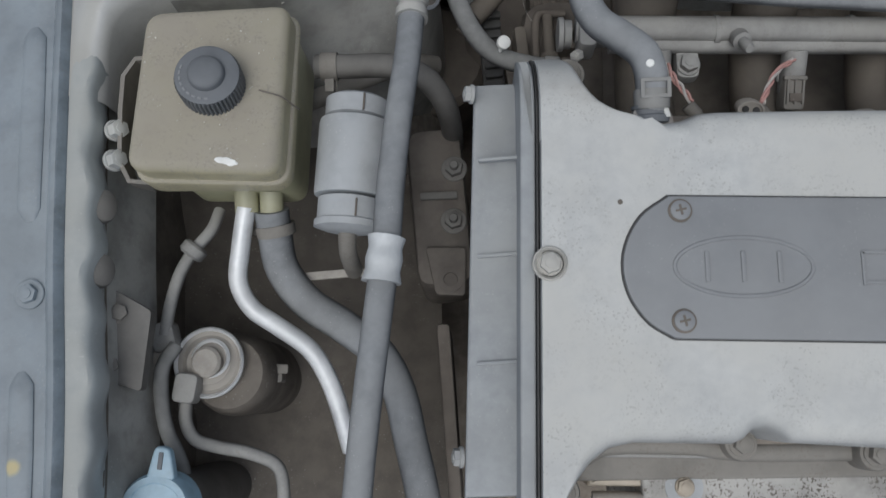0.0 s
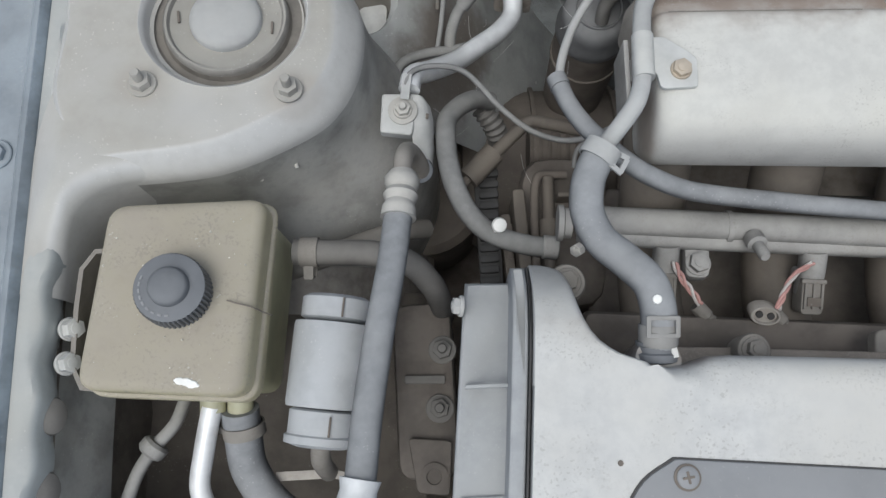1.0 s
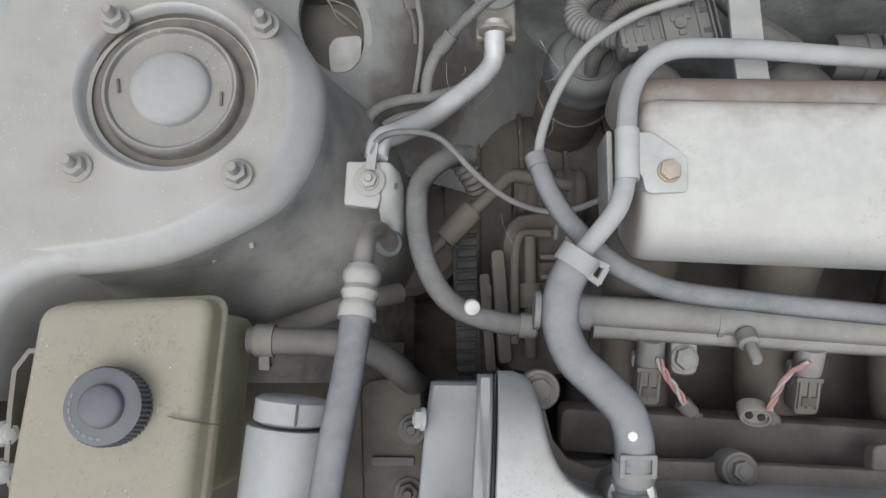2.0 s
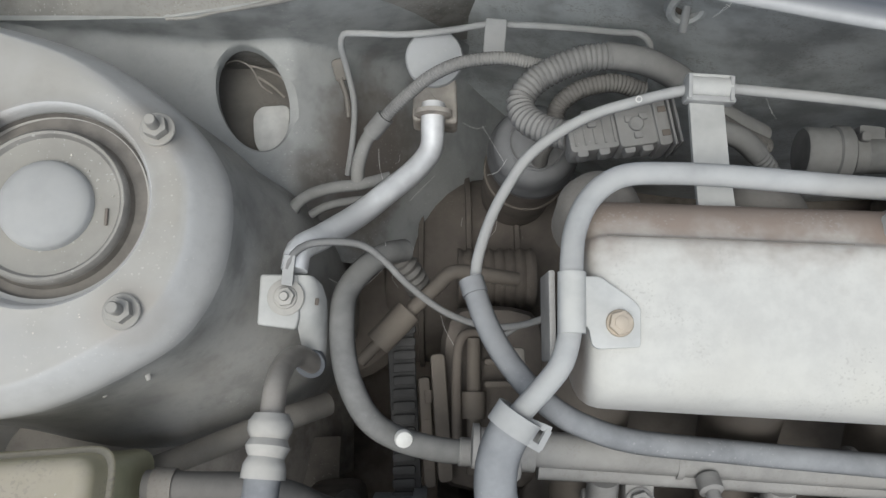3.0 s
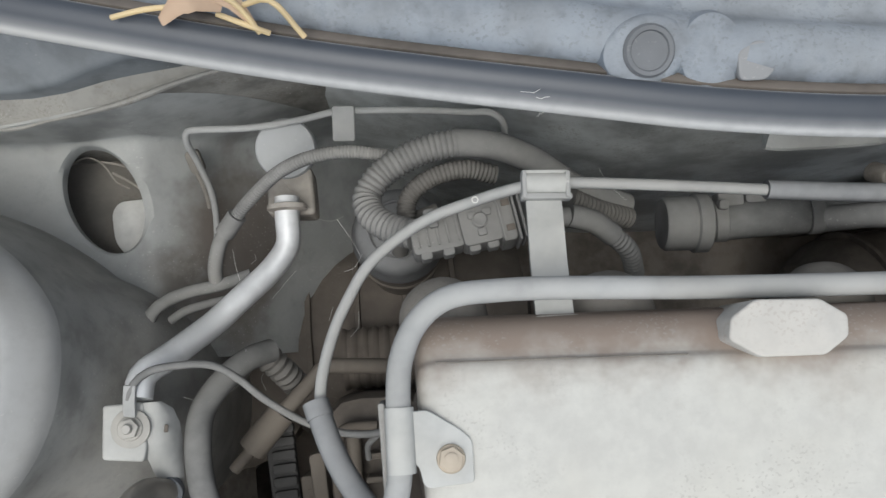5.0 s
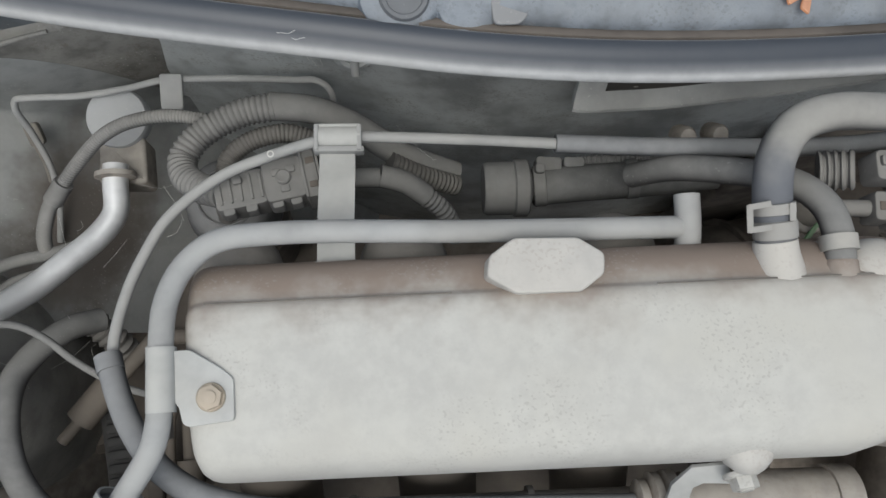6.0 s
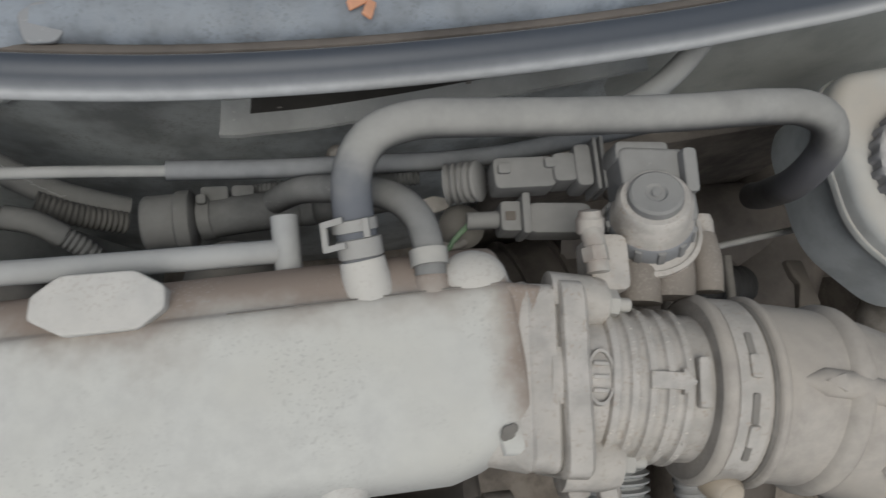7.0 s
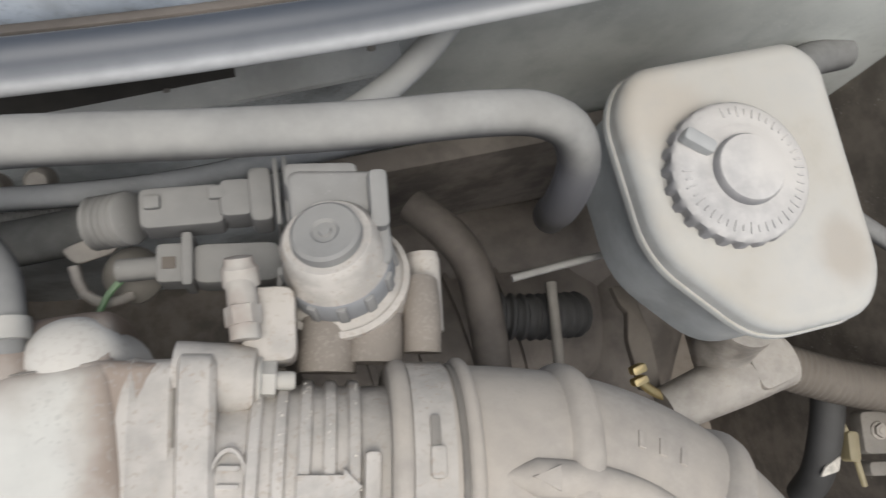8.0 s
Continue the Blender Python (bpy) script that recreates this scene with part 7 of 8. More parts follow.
sp = solo("return_spring", S, M_STEEL, "pale coiled throttle return spring", "spring")
S = Shape().box((0.500, 0.247, 0.86), (0.012, 0.012, 0.02), 0.002)
solo("spring_stop", S, M_THROTTLE, "small bracket beside the return spring", "bracket")
S = Shape().tube([(0.5605, 0.262, 0.875), (0.560, 0.24, 0.865), (0.559, 0.21, 0.86)], 0.0095, 18, ribs=(0.005, 0.0012))
solo("drain_hose", S, M_CONN, "short ribbed hose below the throttle body", "hose")

duct = thing("intake_duct", (0.62, 0.25, 0.86), "thick dusty rubber intake duct bending forward", "duct")
dp = [tc0 + ax * 0.0735, tc0 + ax * 0.09, tc0 + ax * 0.114, (0.612, 0.2665, 0.911), (0.636, 0.2500, 0.910), (0.655, 0.2260, 0.908), (0.668, 0.1950, 0.905), (0.675, 0.150, 0.90), (0.676, 0.06, 0.88)]
DP = spline(dp, 0.003)
cum = [0.0]
for a, b in zip(DP, DP[1:]):
    cum.append(cum[-1] + (b - a).length)


def at_duct(s):
    i = min(range(len(cum)), key=lambda k: abs(cum[k] - s))
    return DP[i], (DP[min(i + 1, len(DP) - 1)] - DP[max(i - 1, 0)]).normalized()


S = Shape().tube(dp, 0.0405, 44, 0.003)
part("rubber_duct", S, M_DUCT, duct)


def duct_ring(s, w, h, label=""):
    p, d = at_duct(s)
    m = frame_to(d, p)
    S = Shape().lathe([(0.0400, -w), (0.0405 + h * 0.7, -w * 0.7), (0.0405 + h, -w * 0.3), (0.0405 + h, w * 0.3), (0.0405 + h * 0.7, w * 0.7), (0.0400, w)], m, 48, False, False)
    return S


part("lip_ring", duct_ring(0.004, 0.0035, 0.0022), M_DUCT, duct)
part("lip_ring", duct_ring(0.0255, 0.0028, 0.0028), M_DUCT, duct)
part("stiffening_rib", duct_ring(0.060, 0.0060, 0.0034), M_DUCT, duct)
part("stiffening_rib", duct_ring(0.107, 0.0060, 0.0034), M_DUCT, duct)
part("stiffening_rib", duct_ring(0.155, 0.0060, 0.0034), M_DUCT, duct)
# Thin dark bands put the shade of the clamp's gaps into colour.
for s0 in (0.0078, 0.0215):
    part("dark_groove", duct_ring(s0, 0.0016, 0.0008), M_GUTTER, duct, "dark band painted for the gap beside the clamp")
p, d = at_duct(0.0145)
S = Shape().lathe([(0.0403, -0.0068), (0.0416, -0.0066), (0.0416, 0.0066), (0.0403, 0.0068)], frame_to(d, p), 48, False, False)
band = part("clamp_band", S, M_THROTTLE, duct, "steel clamp band")


def duct_pose(s, deg, r):
    p, d = at_duct(s)
    side = Vector((0, 0, 1)).cross(d).normalized()
    upv = d.cross(side)
    o = upv * math.cos(radians(deg)) + side * math.sin(radians(deg))
    t = o.cross(d)
    q = p + o * r
    return Matrix(((d.x, t.x, o.x, q.x), (d.y, t.y, o.y, q.y), (d.z, t.z, o.z, q.z), (0, 0, 0, 1)))


for deg in (22, -14, -38):
    part("clamp_slot", Shape().box((0, 0, 0), (0.0032, 0.013, 0.0010), 0.0015, m=duct_pose(0.0145, deg, 0.0417)), M_DARKCAST, band)
for deg in (10, -30):
    part("clamp_tongue", Shape().box((0.0005, 0, 0), (0.005, 0.010, 0.002), 0.001, m=duct_pose(0.0145, deg, 0.0420)), M_THROTTLE, band)
sp0 = duct_pose(0.0125, -80, 0.0430).translation
part("clamp_screw", Shape().lathe([(0.0075, -0.006), (0.0075, 0.006), (0.006, 0.008), (0.003, 0.0065)], frame_to((0.1, -0.5, 0.85), sp0), 20), M_BOLTRUST, band, "clamp screw head")
# raised spine with an arrow
run = [duct_pose(s, a, 0.0385).translation for s, a in ((0.034, 4), (0.044, 4), (0.060, 4), (0.075, 4), (0.09, 2), (0.107, -1), (0.122, -5), (0.14, -10))]
part("spine", Shape().tube(run, [0.0012, 0.0062, 0.0062, 0.0054, 0.0052, 0.0052, 0.0052, 0.0052], 20, 0.002), M_DUCT, duct)
part("arrow_mark", Shape().prism([(-0.006, -0.0001), (0.003, -0.004), (0.003, 0.004)], 0.0, 0.0012, 0.0003, m=duct_pose(0.047, 4, 0.0434)), M_DUCT, duct)
part("arrow_mark", Shape().box((0, 0, 0), (0.007, 0.0055, 0.0012), 0.0008, m=duct_pose(0.056, 4, 0.0434)), M_DUCT, duct)
run = [duct_pose(s, a, 0.0392).translation for s, a in ((0.107, -1), (0.100, -12), (0.093, -26), (0.088, -42))]
part("spine", Shape().tube(run, 0.0052, 14, 0.003), M_DUCT, duct)
for i in range(3):
    part("mark_bar", Shape().box((0, 0, 0), (0.0026, 0.0065, 0.0006), 0.0003, m=duct_pose(0.078 + 0.006 * i, 30, 0.0406)), M_DUCT, duct)

# ---- idle valve ----
iv = thing("idle_valve", (0.545, 0.36, 0.89), "dusty idle air valve with wiring plug", "idle valve")
S = Shape().prism(rounded([(0.5285, 0.360), (0.5620, 0.3560), (0.5650, 0.3905), (0.5310, 0.3960)], 0.005, 4), 0.915, 0.9350, 0.002)
S.box((0.5430, 0.3925, 0.9255), (0.026, 0.010, 0.0165), 0.002, (0, 0, -8))
part("valve_block", S, M_CONN, iv)
part("raised_edge", Shape().box((0.5605, 0.379, 0.9375), (0.0065, 0.021, 0.007), 0.0015, (0, 0, -8)), M_CONN, iv)
ia = Vector((-0.17, 0.36, 0.90)).normalized()
mcap = frame_to(ia, (0.5408, 0.3675, 0.9385))
part("coil_body", Shape().lathe([(0.0235, -0.036), (0.0235, -0.026), (0.0195, -0.022), (0.0190, -0.012), (0.0175, -0.010), (0.0170, 0.0), (0.0150, 0.0025)], mcap, 40), M_THROTTLE, iv, "round metal coil body")
part("coil_band", Shape().lathe([(0.0197, -0.0215), (0.0199, -0.021), (0.0194, -0.0125), (0.0190, -0.012)], mcap, 40, False, False), M_PLATE, iv, "bluish grey bare band")
for k in range(12):
    a = 2 * math.pi * k / 12
    part("fin", Shape().box((0.0198 * math.cos(a), 0.0198 * math.sin(a), -0.0168), (0.0022, 0.0036, 0.0080), 0.0006, (0, 0, math.degrees(a)), m=mcap), M_CONN, iv)
part("flange_rim", Shape().lathe([(0.0225, -0.0275), (0.0246, -0.0268), (0.0246, -0.0248), (0.0225, -0.0238)], mcap, 40, False, False), M_THROTTLE, iv)
part("cap", Shape().lathe([(0.0125, 0.002), (0.0120, 0.0055), (0.0108, 0.0065), (0.0050, 0.0062), (0.0040, 0.0052), (0.0022, 0.0052), (0.0018, 0.0062)], mcap, 36), M_CONN, iv, "round end cap")
for x, r in ((0.5330, 0.0105), (0.5500, 0.0105), (0.5680, 0.0072)):
    S = Shape().tube([(x, 0.326, 0.914), (x + 0.003, 0.340, 0.914), (x + 0.005, 0.352, 0.910)], r, 20)
    part("air_passage", S, M_PASSAGE, iv)
S = Shape().tube([(0.5730, 0.334, 0.904), (0.5775, 0.362, 0.904)], 0.0068, 18)
S.lathe([(0.0066, 0.0), (0.0060, 0.0025), (0.003, 0.003)], frame_to((0.15, 1, 0), (0.5775, 0.362, 0.904)), 18)
part("side_post", S, M_THROTTLE, iv)

pw = thing("idle_plug", (0.50, 0.395, 0.88), "dusty grey wiring plug with rubber boot", "plug")
for c, sz in (((0.493, 0.3965, 0.905), (0.030, 0.0155, 0.015)), ((0.5125, 0.3960, 0.906), (0.012, 0.0145, 0.017)), ((0.5215, 0.3955, 0.9065), (0.0085, 0.021, 0.018))):
    part("housing", Shape().box(c, sz, 0.002, (0, 0, -5)), M_CONN, pw)
for x in (0.5275, 0.5310):
    part("plate", Shape().box((x, 0.3950, 0.907), (0.0018, 0.026, 0.020), 0.0006, (0, 0, -5)), M_CONN, pw)
for x in (0.483, 0.506):
    part("latch", Shape().box((x, 0.3990, 0.9135), (0.006, 0.005, 0.0025), 0.0008, (0, 0, -5)), M_CONN, pw)
S = Shape().tube([(0.459, 0.401, 0.893), (0.466, 0.400, 0.896), (0.474, 0.3985, 0.901)], 0.0105, 18, ribs=(0.0035, 0.0016))
part("ribbed_boot", S, M_CONN, pw, "ribbed rubber boot")

ps = thing("position_sensor", (0.50, 0.375, 0.88), "dusty throttle sensor with plug and white elbow", "sensor")
part("sensor_body", Shape().box((0.5085, 0.3745, 0.896), (0.034, 0.016, 0.014), 0.004, (0, 0, -8)), M_CONN, ps)
part("plug", Shape().box((0.4855, 0.3785, 0.896), (0.0115, 0.0150, 0.014), 0.0015, (0, 0, -8)), M_CONN, ps)
part("plug_plate", Shape().box((0.4915, 0.3780, 0.8985), (0.0040, 0.020, 0.018), 0.0012, (0, 0, -8)), M_CONN, ps)
part("mark", Shape().box((0.4845, 0.3785, 0.9033), (0.005, 0.0045, 0.0006), 0.0003, (0, 0, -8)), M_DARK, ps)
part("lead", Shape().tube([(0.481, 0.3790, 0.896), (0.465, 0.381, 0.894)], 0.0045, 12), M_CONN, ps)
S = Shape().tube([(0.5100, 0.3630, 0.9345), (0.5095, 0.352, 0.9365), (0.5085, 0.340, 0.9365)], 0.0050, 18).lathe([(0.0052, -0.004), (0.0062, -0.003), (0.0062, 0.003), (0.0052, 0.004), (0.0048, 0.0065), (0.002, 0.007)], frame_to((0.05, 0.8, 0.3), (0.5102, 0.3615, 0.9345)), 18).lathe([(0.0050, -0.0035), (0.0060, -0.003), (0.0060, 0.003), (0.0050, 0.0035)], frame_to((0.05, 1.0, 0.0), (0.5090, 0.3480, 0.9365)), 6, False, False)
part("white_elbow", S, M_PLENUM, ps, "white plastic elbow")
S = Shape().box((0.5165, 0.3445, 0.9235), (0.0185, 0.026, 0.018), 0.003, (0, 0, -8))
part("elbow_base", S, M_THROTTLE, ps, "pale dusty base block")
S = Shape().tube([(0.470, 0.383, 0.888), (0.458, 0.374, 0.885), (0.452, 0.366, 0.88)], 0.0013, 8)
solo("green_wire", S, M_GREEN, "thin green wire near the sensor plug", "wire")
S = Shape().prism(rounded([(-0.011, -0.002), (-0.004, -0.007), (0.009, 0.001), (0.011, 0.006), (0.0, 0.006)], 0.003, 3), 0, 0.004, 0.001, m=pose(0.452, 0.397, 0.872, 15, 10, -20)).tube([(0.447, 0.389, 0.882), (0.449, 0.378, 0.88), (0.457, 0.373, 0.878), (0.466, 0.375, 0.876)], 0.0022, 10)
solo("wire_bracket", S, M_CAST, "bent brown metal wire bracket", "bracket")
S = Shape().lathe([(0.011, -0.006), (0.012, 0.0), (0.008, 0.006), (0.002, 0.008)], Matrix.Translation((0.4665, 0.384, 0.872)), 20)
solo("rubber_stop", S, M_DARKCAST, "round brown rubber stop", "stop")

# ---- hoses at the plenum end ----
bh = thing("booster_hose", (0.52, 0.40, 0.90), "thick grey vacuum hose with clamp across the bay", "hose")
S = Shape().tube([(0.4098, 0.358, 0.931), (0.4090, 0.366, 0.9335), (0.4083, 0.382, 0.9385), (0.4105, 0.3975, 0.9435), (0.4195, 0.4095, 0.946), (0.436, 0.4150, 0.946), (0.470, 0.4135, 0.944), (0.505, 0.4105, 0.942), (0.560, 0.4060, 0.941), (0.605, 0.4040, 0.940), (0.6260, 0.4010, 0.939), (0.6370, 0.3950, 0.936), (0.6430, 0.3870, 0.925), (0.6450, 0.3810, 0.906), (0.6475, 0.3790, 0.882), (0.6520, 0.3820, 0.858), (0.660, 0.386, 0.835), (0.670, 0.392, 0.81)], 0.0086, 24)
part("rubber_hose", S, M_BOOST, bh)
for p, w in (((0.4082, 0.3755, 0.9370), 0.0026), ((0.4092, 0.3665, 0.9340), 0.0042)):
    S = Shape().lathe([(0.0087, -w), (0.0097, -w * 0.9), (0.0097, w * 0.9), (0.0087, w)], frame_to((-0.05, 1, 0.3), p), 30, False, False)
    part("clamp_band", S, M_RAIL, bh, "dull spring clamp band")
S = Shape()
for a, b in (((0.3952, 0.3768, 0.9420), (0.3950, 0.3650, 0.9390)), ((0.3945, 0.3758, 0.9420), (0.4030, 0.3760, 0.9460)), ((0.3945, 0.3660, 0.9395), (0.4030, 0.3660, 0.9435)), ((0.4122, 0.3755, 0.9468), (0.4122, 0.3680, 0.9445))):
    bar_strip(S, [a, b], 0.0026, 0.0018, (-0.3, -0.2, 0.9))
part("clamp_ear", S, M_RAIL, bh, "open bent ear of the clamp")
sh = thing("bypass_hose", (0.43, 0.38, 0.90), "short grey rubber bypass hose", "hose")
S = Shape().tube([(0.4365, 0.350, 0.9345), (0.4375, 0.362, 0.935), (0.4365, 0.375, 0.932), (0.4305, 0.387, 0.925), (0.4200, 0.396, 0.914), (0.405, 0.404, 0.90), (0.388, 0.412, 0.880), (0.375, 0.416, 0.855)], 0.0068, 20)
part("rubber_hose", S, M_RUBBER, sh)
S = Shape()
clamp_band(S, (0.4370, 0.3575, 0.935), (0.05, 1, 0.0), 0.0070, 0.007, 0.009, -80)
part("hose_clamp", S, M_ZINC, sh)

# regulator in front of the plenum
rg = thing("pressure_regulator", (0.40, 0.24, 0.83), "brown dusty pressure regulator with ringed collar", "regulator")
S = Shape().lathe([(0.0075, 0.0), (0.0125, 0.002), (0.0125, 0.006), (0.010, 0.007), (0.0155, 0.009), (0.0155, 0.013), (0.0125, 0.014), (0.0165, 0.016), (0.0165, 0.021), (0.013, 0.023), (0.011, 0.03)], frame_to((1, -0.06, 0), (0.351, 0.2425, 0.856)), 30)
part("ringed_collar", S, M_CAST, rg)
S = Shape().tube([(0.378, 0.240, 0.852), (0.42, 0.237, 0.852), (0.468, 0.233, 0.852)], 0.0155, 24).tube([(0.455, 0.234, 0.852), (0.468, 0.233, 0.852)], 0.0175, 24)
part("barrel", S, M_CAST, rg)
S = Shape()
bar_strip(S, [(0.366, 0.243, 0.874), (0.367, 0.254, 0.886), (0.372, 0.2595, 0.895), (0.385, 0.2595, 0.902)], 0.011, 0.002, (0, -0.5, 1))
part("strap", S, M_BRACKET, rg)

# ---- brake fluid tank and master cylinder ----
bt = thing("brake_fluid_tank", (0.745, 0.37, 0.80), "whitish dusty plastic brake fluid tank with round cap", "fluid tank")
ol = [(0.737, 0.303), (0.791, 0.304), (0.805, 0.3225), (0.8105, 0.434), (0.798, 0.448), (0.705, 0.444), (0.692, 0.424), (0.694, 0.352)]
S = Shape().prism(rounded(ol, 0.019, 6), 0.852, 0.874, 0.009, steps=6)
part("upper_shell", S, M_BRAKE, bt)
S = Shape().prism(rounded([(0.7495 + (x - 0.7495) * 1.02, 0.375 + (y - 0.375) * 1.02) for x, y in ol], 0.019, 6), 0.853, 0.858, 0.0015)
part("weld_rim", S, M_BRAKE, bt)
S = Shape().prism(rounded([(0.752 + (x - 0.752) * 0.94, 0.375 + (y - 0.375) * 0.94) for x, y in ol], 0.019, 6), 0.80, 0.855, 0.002)
part("lower_shell", S, M_BRAKELOW, bt, "bluish lower half")
kx, ky = 0.7380, 0.3805
cmat = Matrix.Translation((kx, ky, 0.874))
S = Shape()
rings = []
for r, zz, rib in ((0.0350, -0.001, 1), (0.0356, 0.0035, 1), (0.0352, 0.0070, 0.35), (0.0345, 0.0095, 0), (0.0325, 0.0115, 0), (0.0265, 0.0124, 0), (0.0240, 0.0122, 0), (0.0215, 0.0130, 0), (0.0195, 0.0134, 0)):
    rings.append([cmat @ Vector(((r - 0.0022 * rib * (1 if (k // 3) % 2 else 0)) * math.cos(2 * math.pi * k / 144), (r - 0.0022 * rib * (1 if (k // 3) % 2 else 0)) * math.sin(2 * math.pi * k / 144), zz)) for k in range(144)])
S.grid(rings, True, True, True)
bc = part("cap", S, M_CAPWHITE, bt, "ribbed dusty grey cap")
part("knob", Shape().lathe([(0.0172, 0.0125), (0.0168, 0.0165), (0.0158, 0.0182), (0.011, 0.0192), (0.002, 0.0195)], cmat @ Matrix.Translation((0.0005, -0.001, 0)), 36), M_CAPWHITE, bc, "round raised knob")
part("lug", Shape().box((-0.0205, 0.0155, 0.0155), (0.016, 0.0068, 0.006), 0.0025, (0, 0, -40), m=cmat), M_STEEL, bc, "small pale lug")
for i in range(46):
    a = 2 * math.pi * i / 46 + 0.01
    if 1.7 < a < 2.9:
        continue
    part("grip_mark", Shape().box((0.0285 * math.cos(a), 0.0285 * math.sin(a), 0.0121), (0.0042 + 0.0012 * math.sin(i * 2.7), 0.0009, 0.0012), 0.0003, (0, 6, math.degrees(a)), m=cmat), M_CAPWHITE, bc)
mc = thing("master_cylinder", (0.77, 0.29, 0.72), "brown dusty master cylinder casting below the tank", "master cylinder")
S = Shape().tube([(0.772, 0.318, 0.80), (0.772, 0.310, 0.775), (0.772, 0.300, 0.762)], 0.019, 24)
part("neck", S, M_CAST, mc)
S = Shape().tube([(0.728, 0.276, 0.76), (0.775, 0.285, 0.765), (0.806, 0.291, 0.766)], [0.014, 0.017, 0.018], 24)
S.box((0.790, 0.291, 0.774), (0.026, 0.030, 0.018), 0.004, (0, 0, 10))
part("bore", S, M_CAST, mc)
part("recess", Shape().box((0.742, 0.279, 0.7745), (0.012, 0.006, 0.001), 0.0004, (0, 0, 10)), M_DARKCAST, mc)
S = Shape().tube([(0.655, 0.3700, 0.763), (0.690, 0.3720, 0.765), (0.7270, 0.3740, 0.765)], 0.0024, 10)
S.bolt((0.7265, 0.3740, 0.765), (1, 0.05, 0.0), r=0.005, h=0.008)
solo("brake_pipe", S, M_RAIL, "thin metal brake pipe with union nut", "pipe")
S = Shape().tube([(0.628, 0.486, 0.90), (0.616, 0.468, 0.90), (0.600, 0.4525, 0.898), (0.575, 0.436, 0.895), (0.545, 0.428, 0.885), (0.52, 0.43, 0.87)], 0.0062, 16)
solo("washer_hose", S, M_STEEL, "pale grey hose under the bonnet seal", "hose")

# deep things at the far side
S = Shape().tube([(0.612, 0.432, 0.735), (0.630, 0.4060, 0.742), (0.6390, 0.3863, 0.740), (0.6424, 0.3500, 0.73), (0.6430, 0.3276, 0.72), (0.643, 0.28, 0.70)], 0.0115, 20)
solo("heater_hose", S, M_OIL_SHADE, "dark grimy heater hose deep in the bay", "hose")
S = Shape().tube([(0.645, 0.36, 0.70), (0.68, 0.352, 0.70), (0.72, 0.348, 0.69)], 0.016, 18, ribs=(0.007, 0.003))
solo("steering_boot", S, M_LINE, "dark ribbed rubber boot deep in the bay", "boot")
S = Shape().tube([(0.805, 0.300, 0.722), (0.8387, 0.2827, 0.72), (0.8686, 0.2679, 0.72), (0.907, 0.2527, 0.72), (0.942, 0.242, 0.71)], 0.0155, 20, ribs=(0.0045, 0.0009))
solo("side_hose", S, M_DEEPCAST, "brown ribbed hose beside the master cylinder", "hose")
S = Shape().tube([(0.825, 0.44, 0.80), (0.86, 0.462, 0.80), (0.90, 0.47, 0.79)], 0.011, 18)
solo("tank_hose", S, M_RUBBER, "dusty hose beside the brake fluid tank", "hose")
S = Shape().tube([(0.84, 0.395, 0.79), (0.87, 0.37, 0.78), (0.91, 0.34, 0.77)], 0.006, 12)
solo("clutch_hose", S, M_RUBBER, "thin dusty hose beside the brake fluid tank", "hose")
S = Shape().prism(rounded([(0.7225, 0.3217), (0.7228, 0.2904), (0.7341, 0.2879), (0.7363, 0.3224), (0.7325, 0.3532), (0.7216, 0.3560), (0.7235, 0.3440), (0.7270, 0.3380)], 0.002, 3), 0.741, 0.744, 0.001, top=lambda x, y: (x - 0.715) * 0.35)
solo("metal_tab", S, M_DEEPCAST, "bent dusty metal tab beside the master cylinder", "tab")
S = Shape().tube([(0.711, 0.297, 0.772), (0.722, 0.288, 0.765), (0.74, 0.279, 0.76)], 0.0028, 10).box((0.7112, 0.3030, 0.775), (0.009, 0.005, 0.006), 0.0015, (10, 0, 10)).box((0.7107, 0.2965, 0.774), (0.009, 0.0045, 0.006), 0.0015, (10, 0, 10))
solo("brass_union", S, M_BRASS, "small bright brass union", "union")
S = Shape().tube([(0.8790, 0.2660, 0.700), (0.8758, 0.2529, 0.70), (0.8690, 0.2260, 0.692), (0.8636, 0.2047, 0.68), (0.861, 0.19, 0.66)], 0.0115, 18)
solo("drain_pipe", S, M_LINE, "black rubber drain pipe low beside the master cylinder", "pipe")
S = Shape().box((0.8891, 0.2186, 0.690), (0.009, 0.021, 0.010), 0.002, (0, 0, -14)).tube([(0.8880, 0.2290, 0.690), (0.8850, 0.2480, 0.688)], 0.0035, 10).tube([(0.8905, 0.2090, 0.690), (0.8940, 0.190, 0.685)], 0.0022, 8)
solo("wire_connector", S, M_YELLOW, "dull yellow wire connector deep in the bay", "connector")
S = Shape().prism(rounded([(-0.010, -0.003), (0.004, -0.005), (0.010, 0.004), (-0.004, 0.002)], 0.0015, 3), 0, 0.002, 0.0006, m=pose(0.8640, 0.2105, 0.697, 8, -6, 12))
solo("paint_chip", S, M_CRUMB, "pale flake lying deep in the bay", "flake")
S = Shape().box((0.918, 0.222, 0.685), (0.034, 0.030, 0.012), 0.003, (0, 0, -12)).box((0.912, 0.198, 0.685), (0.028, 0.010, 0.012), 0.002, (0, 0, -12))
fbk = solo("fender_bracket", S, M_DARKCAST, "dusty steel bracket on the inner fender", "bracket")
part("bolt", Shape().bolt((0.9140, 0.2240, 0.691), r=0.0045, h=0.004, washer=0.0065), M_CAST, fbk)
tr = thing("transmission", (0.66, 0.35, 0.45), "dark grimy transmission casting deep in the bay", "casting")
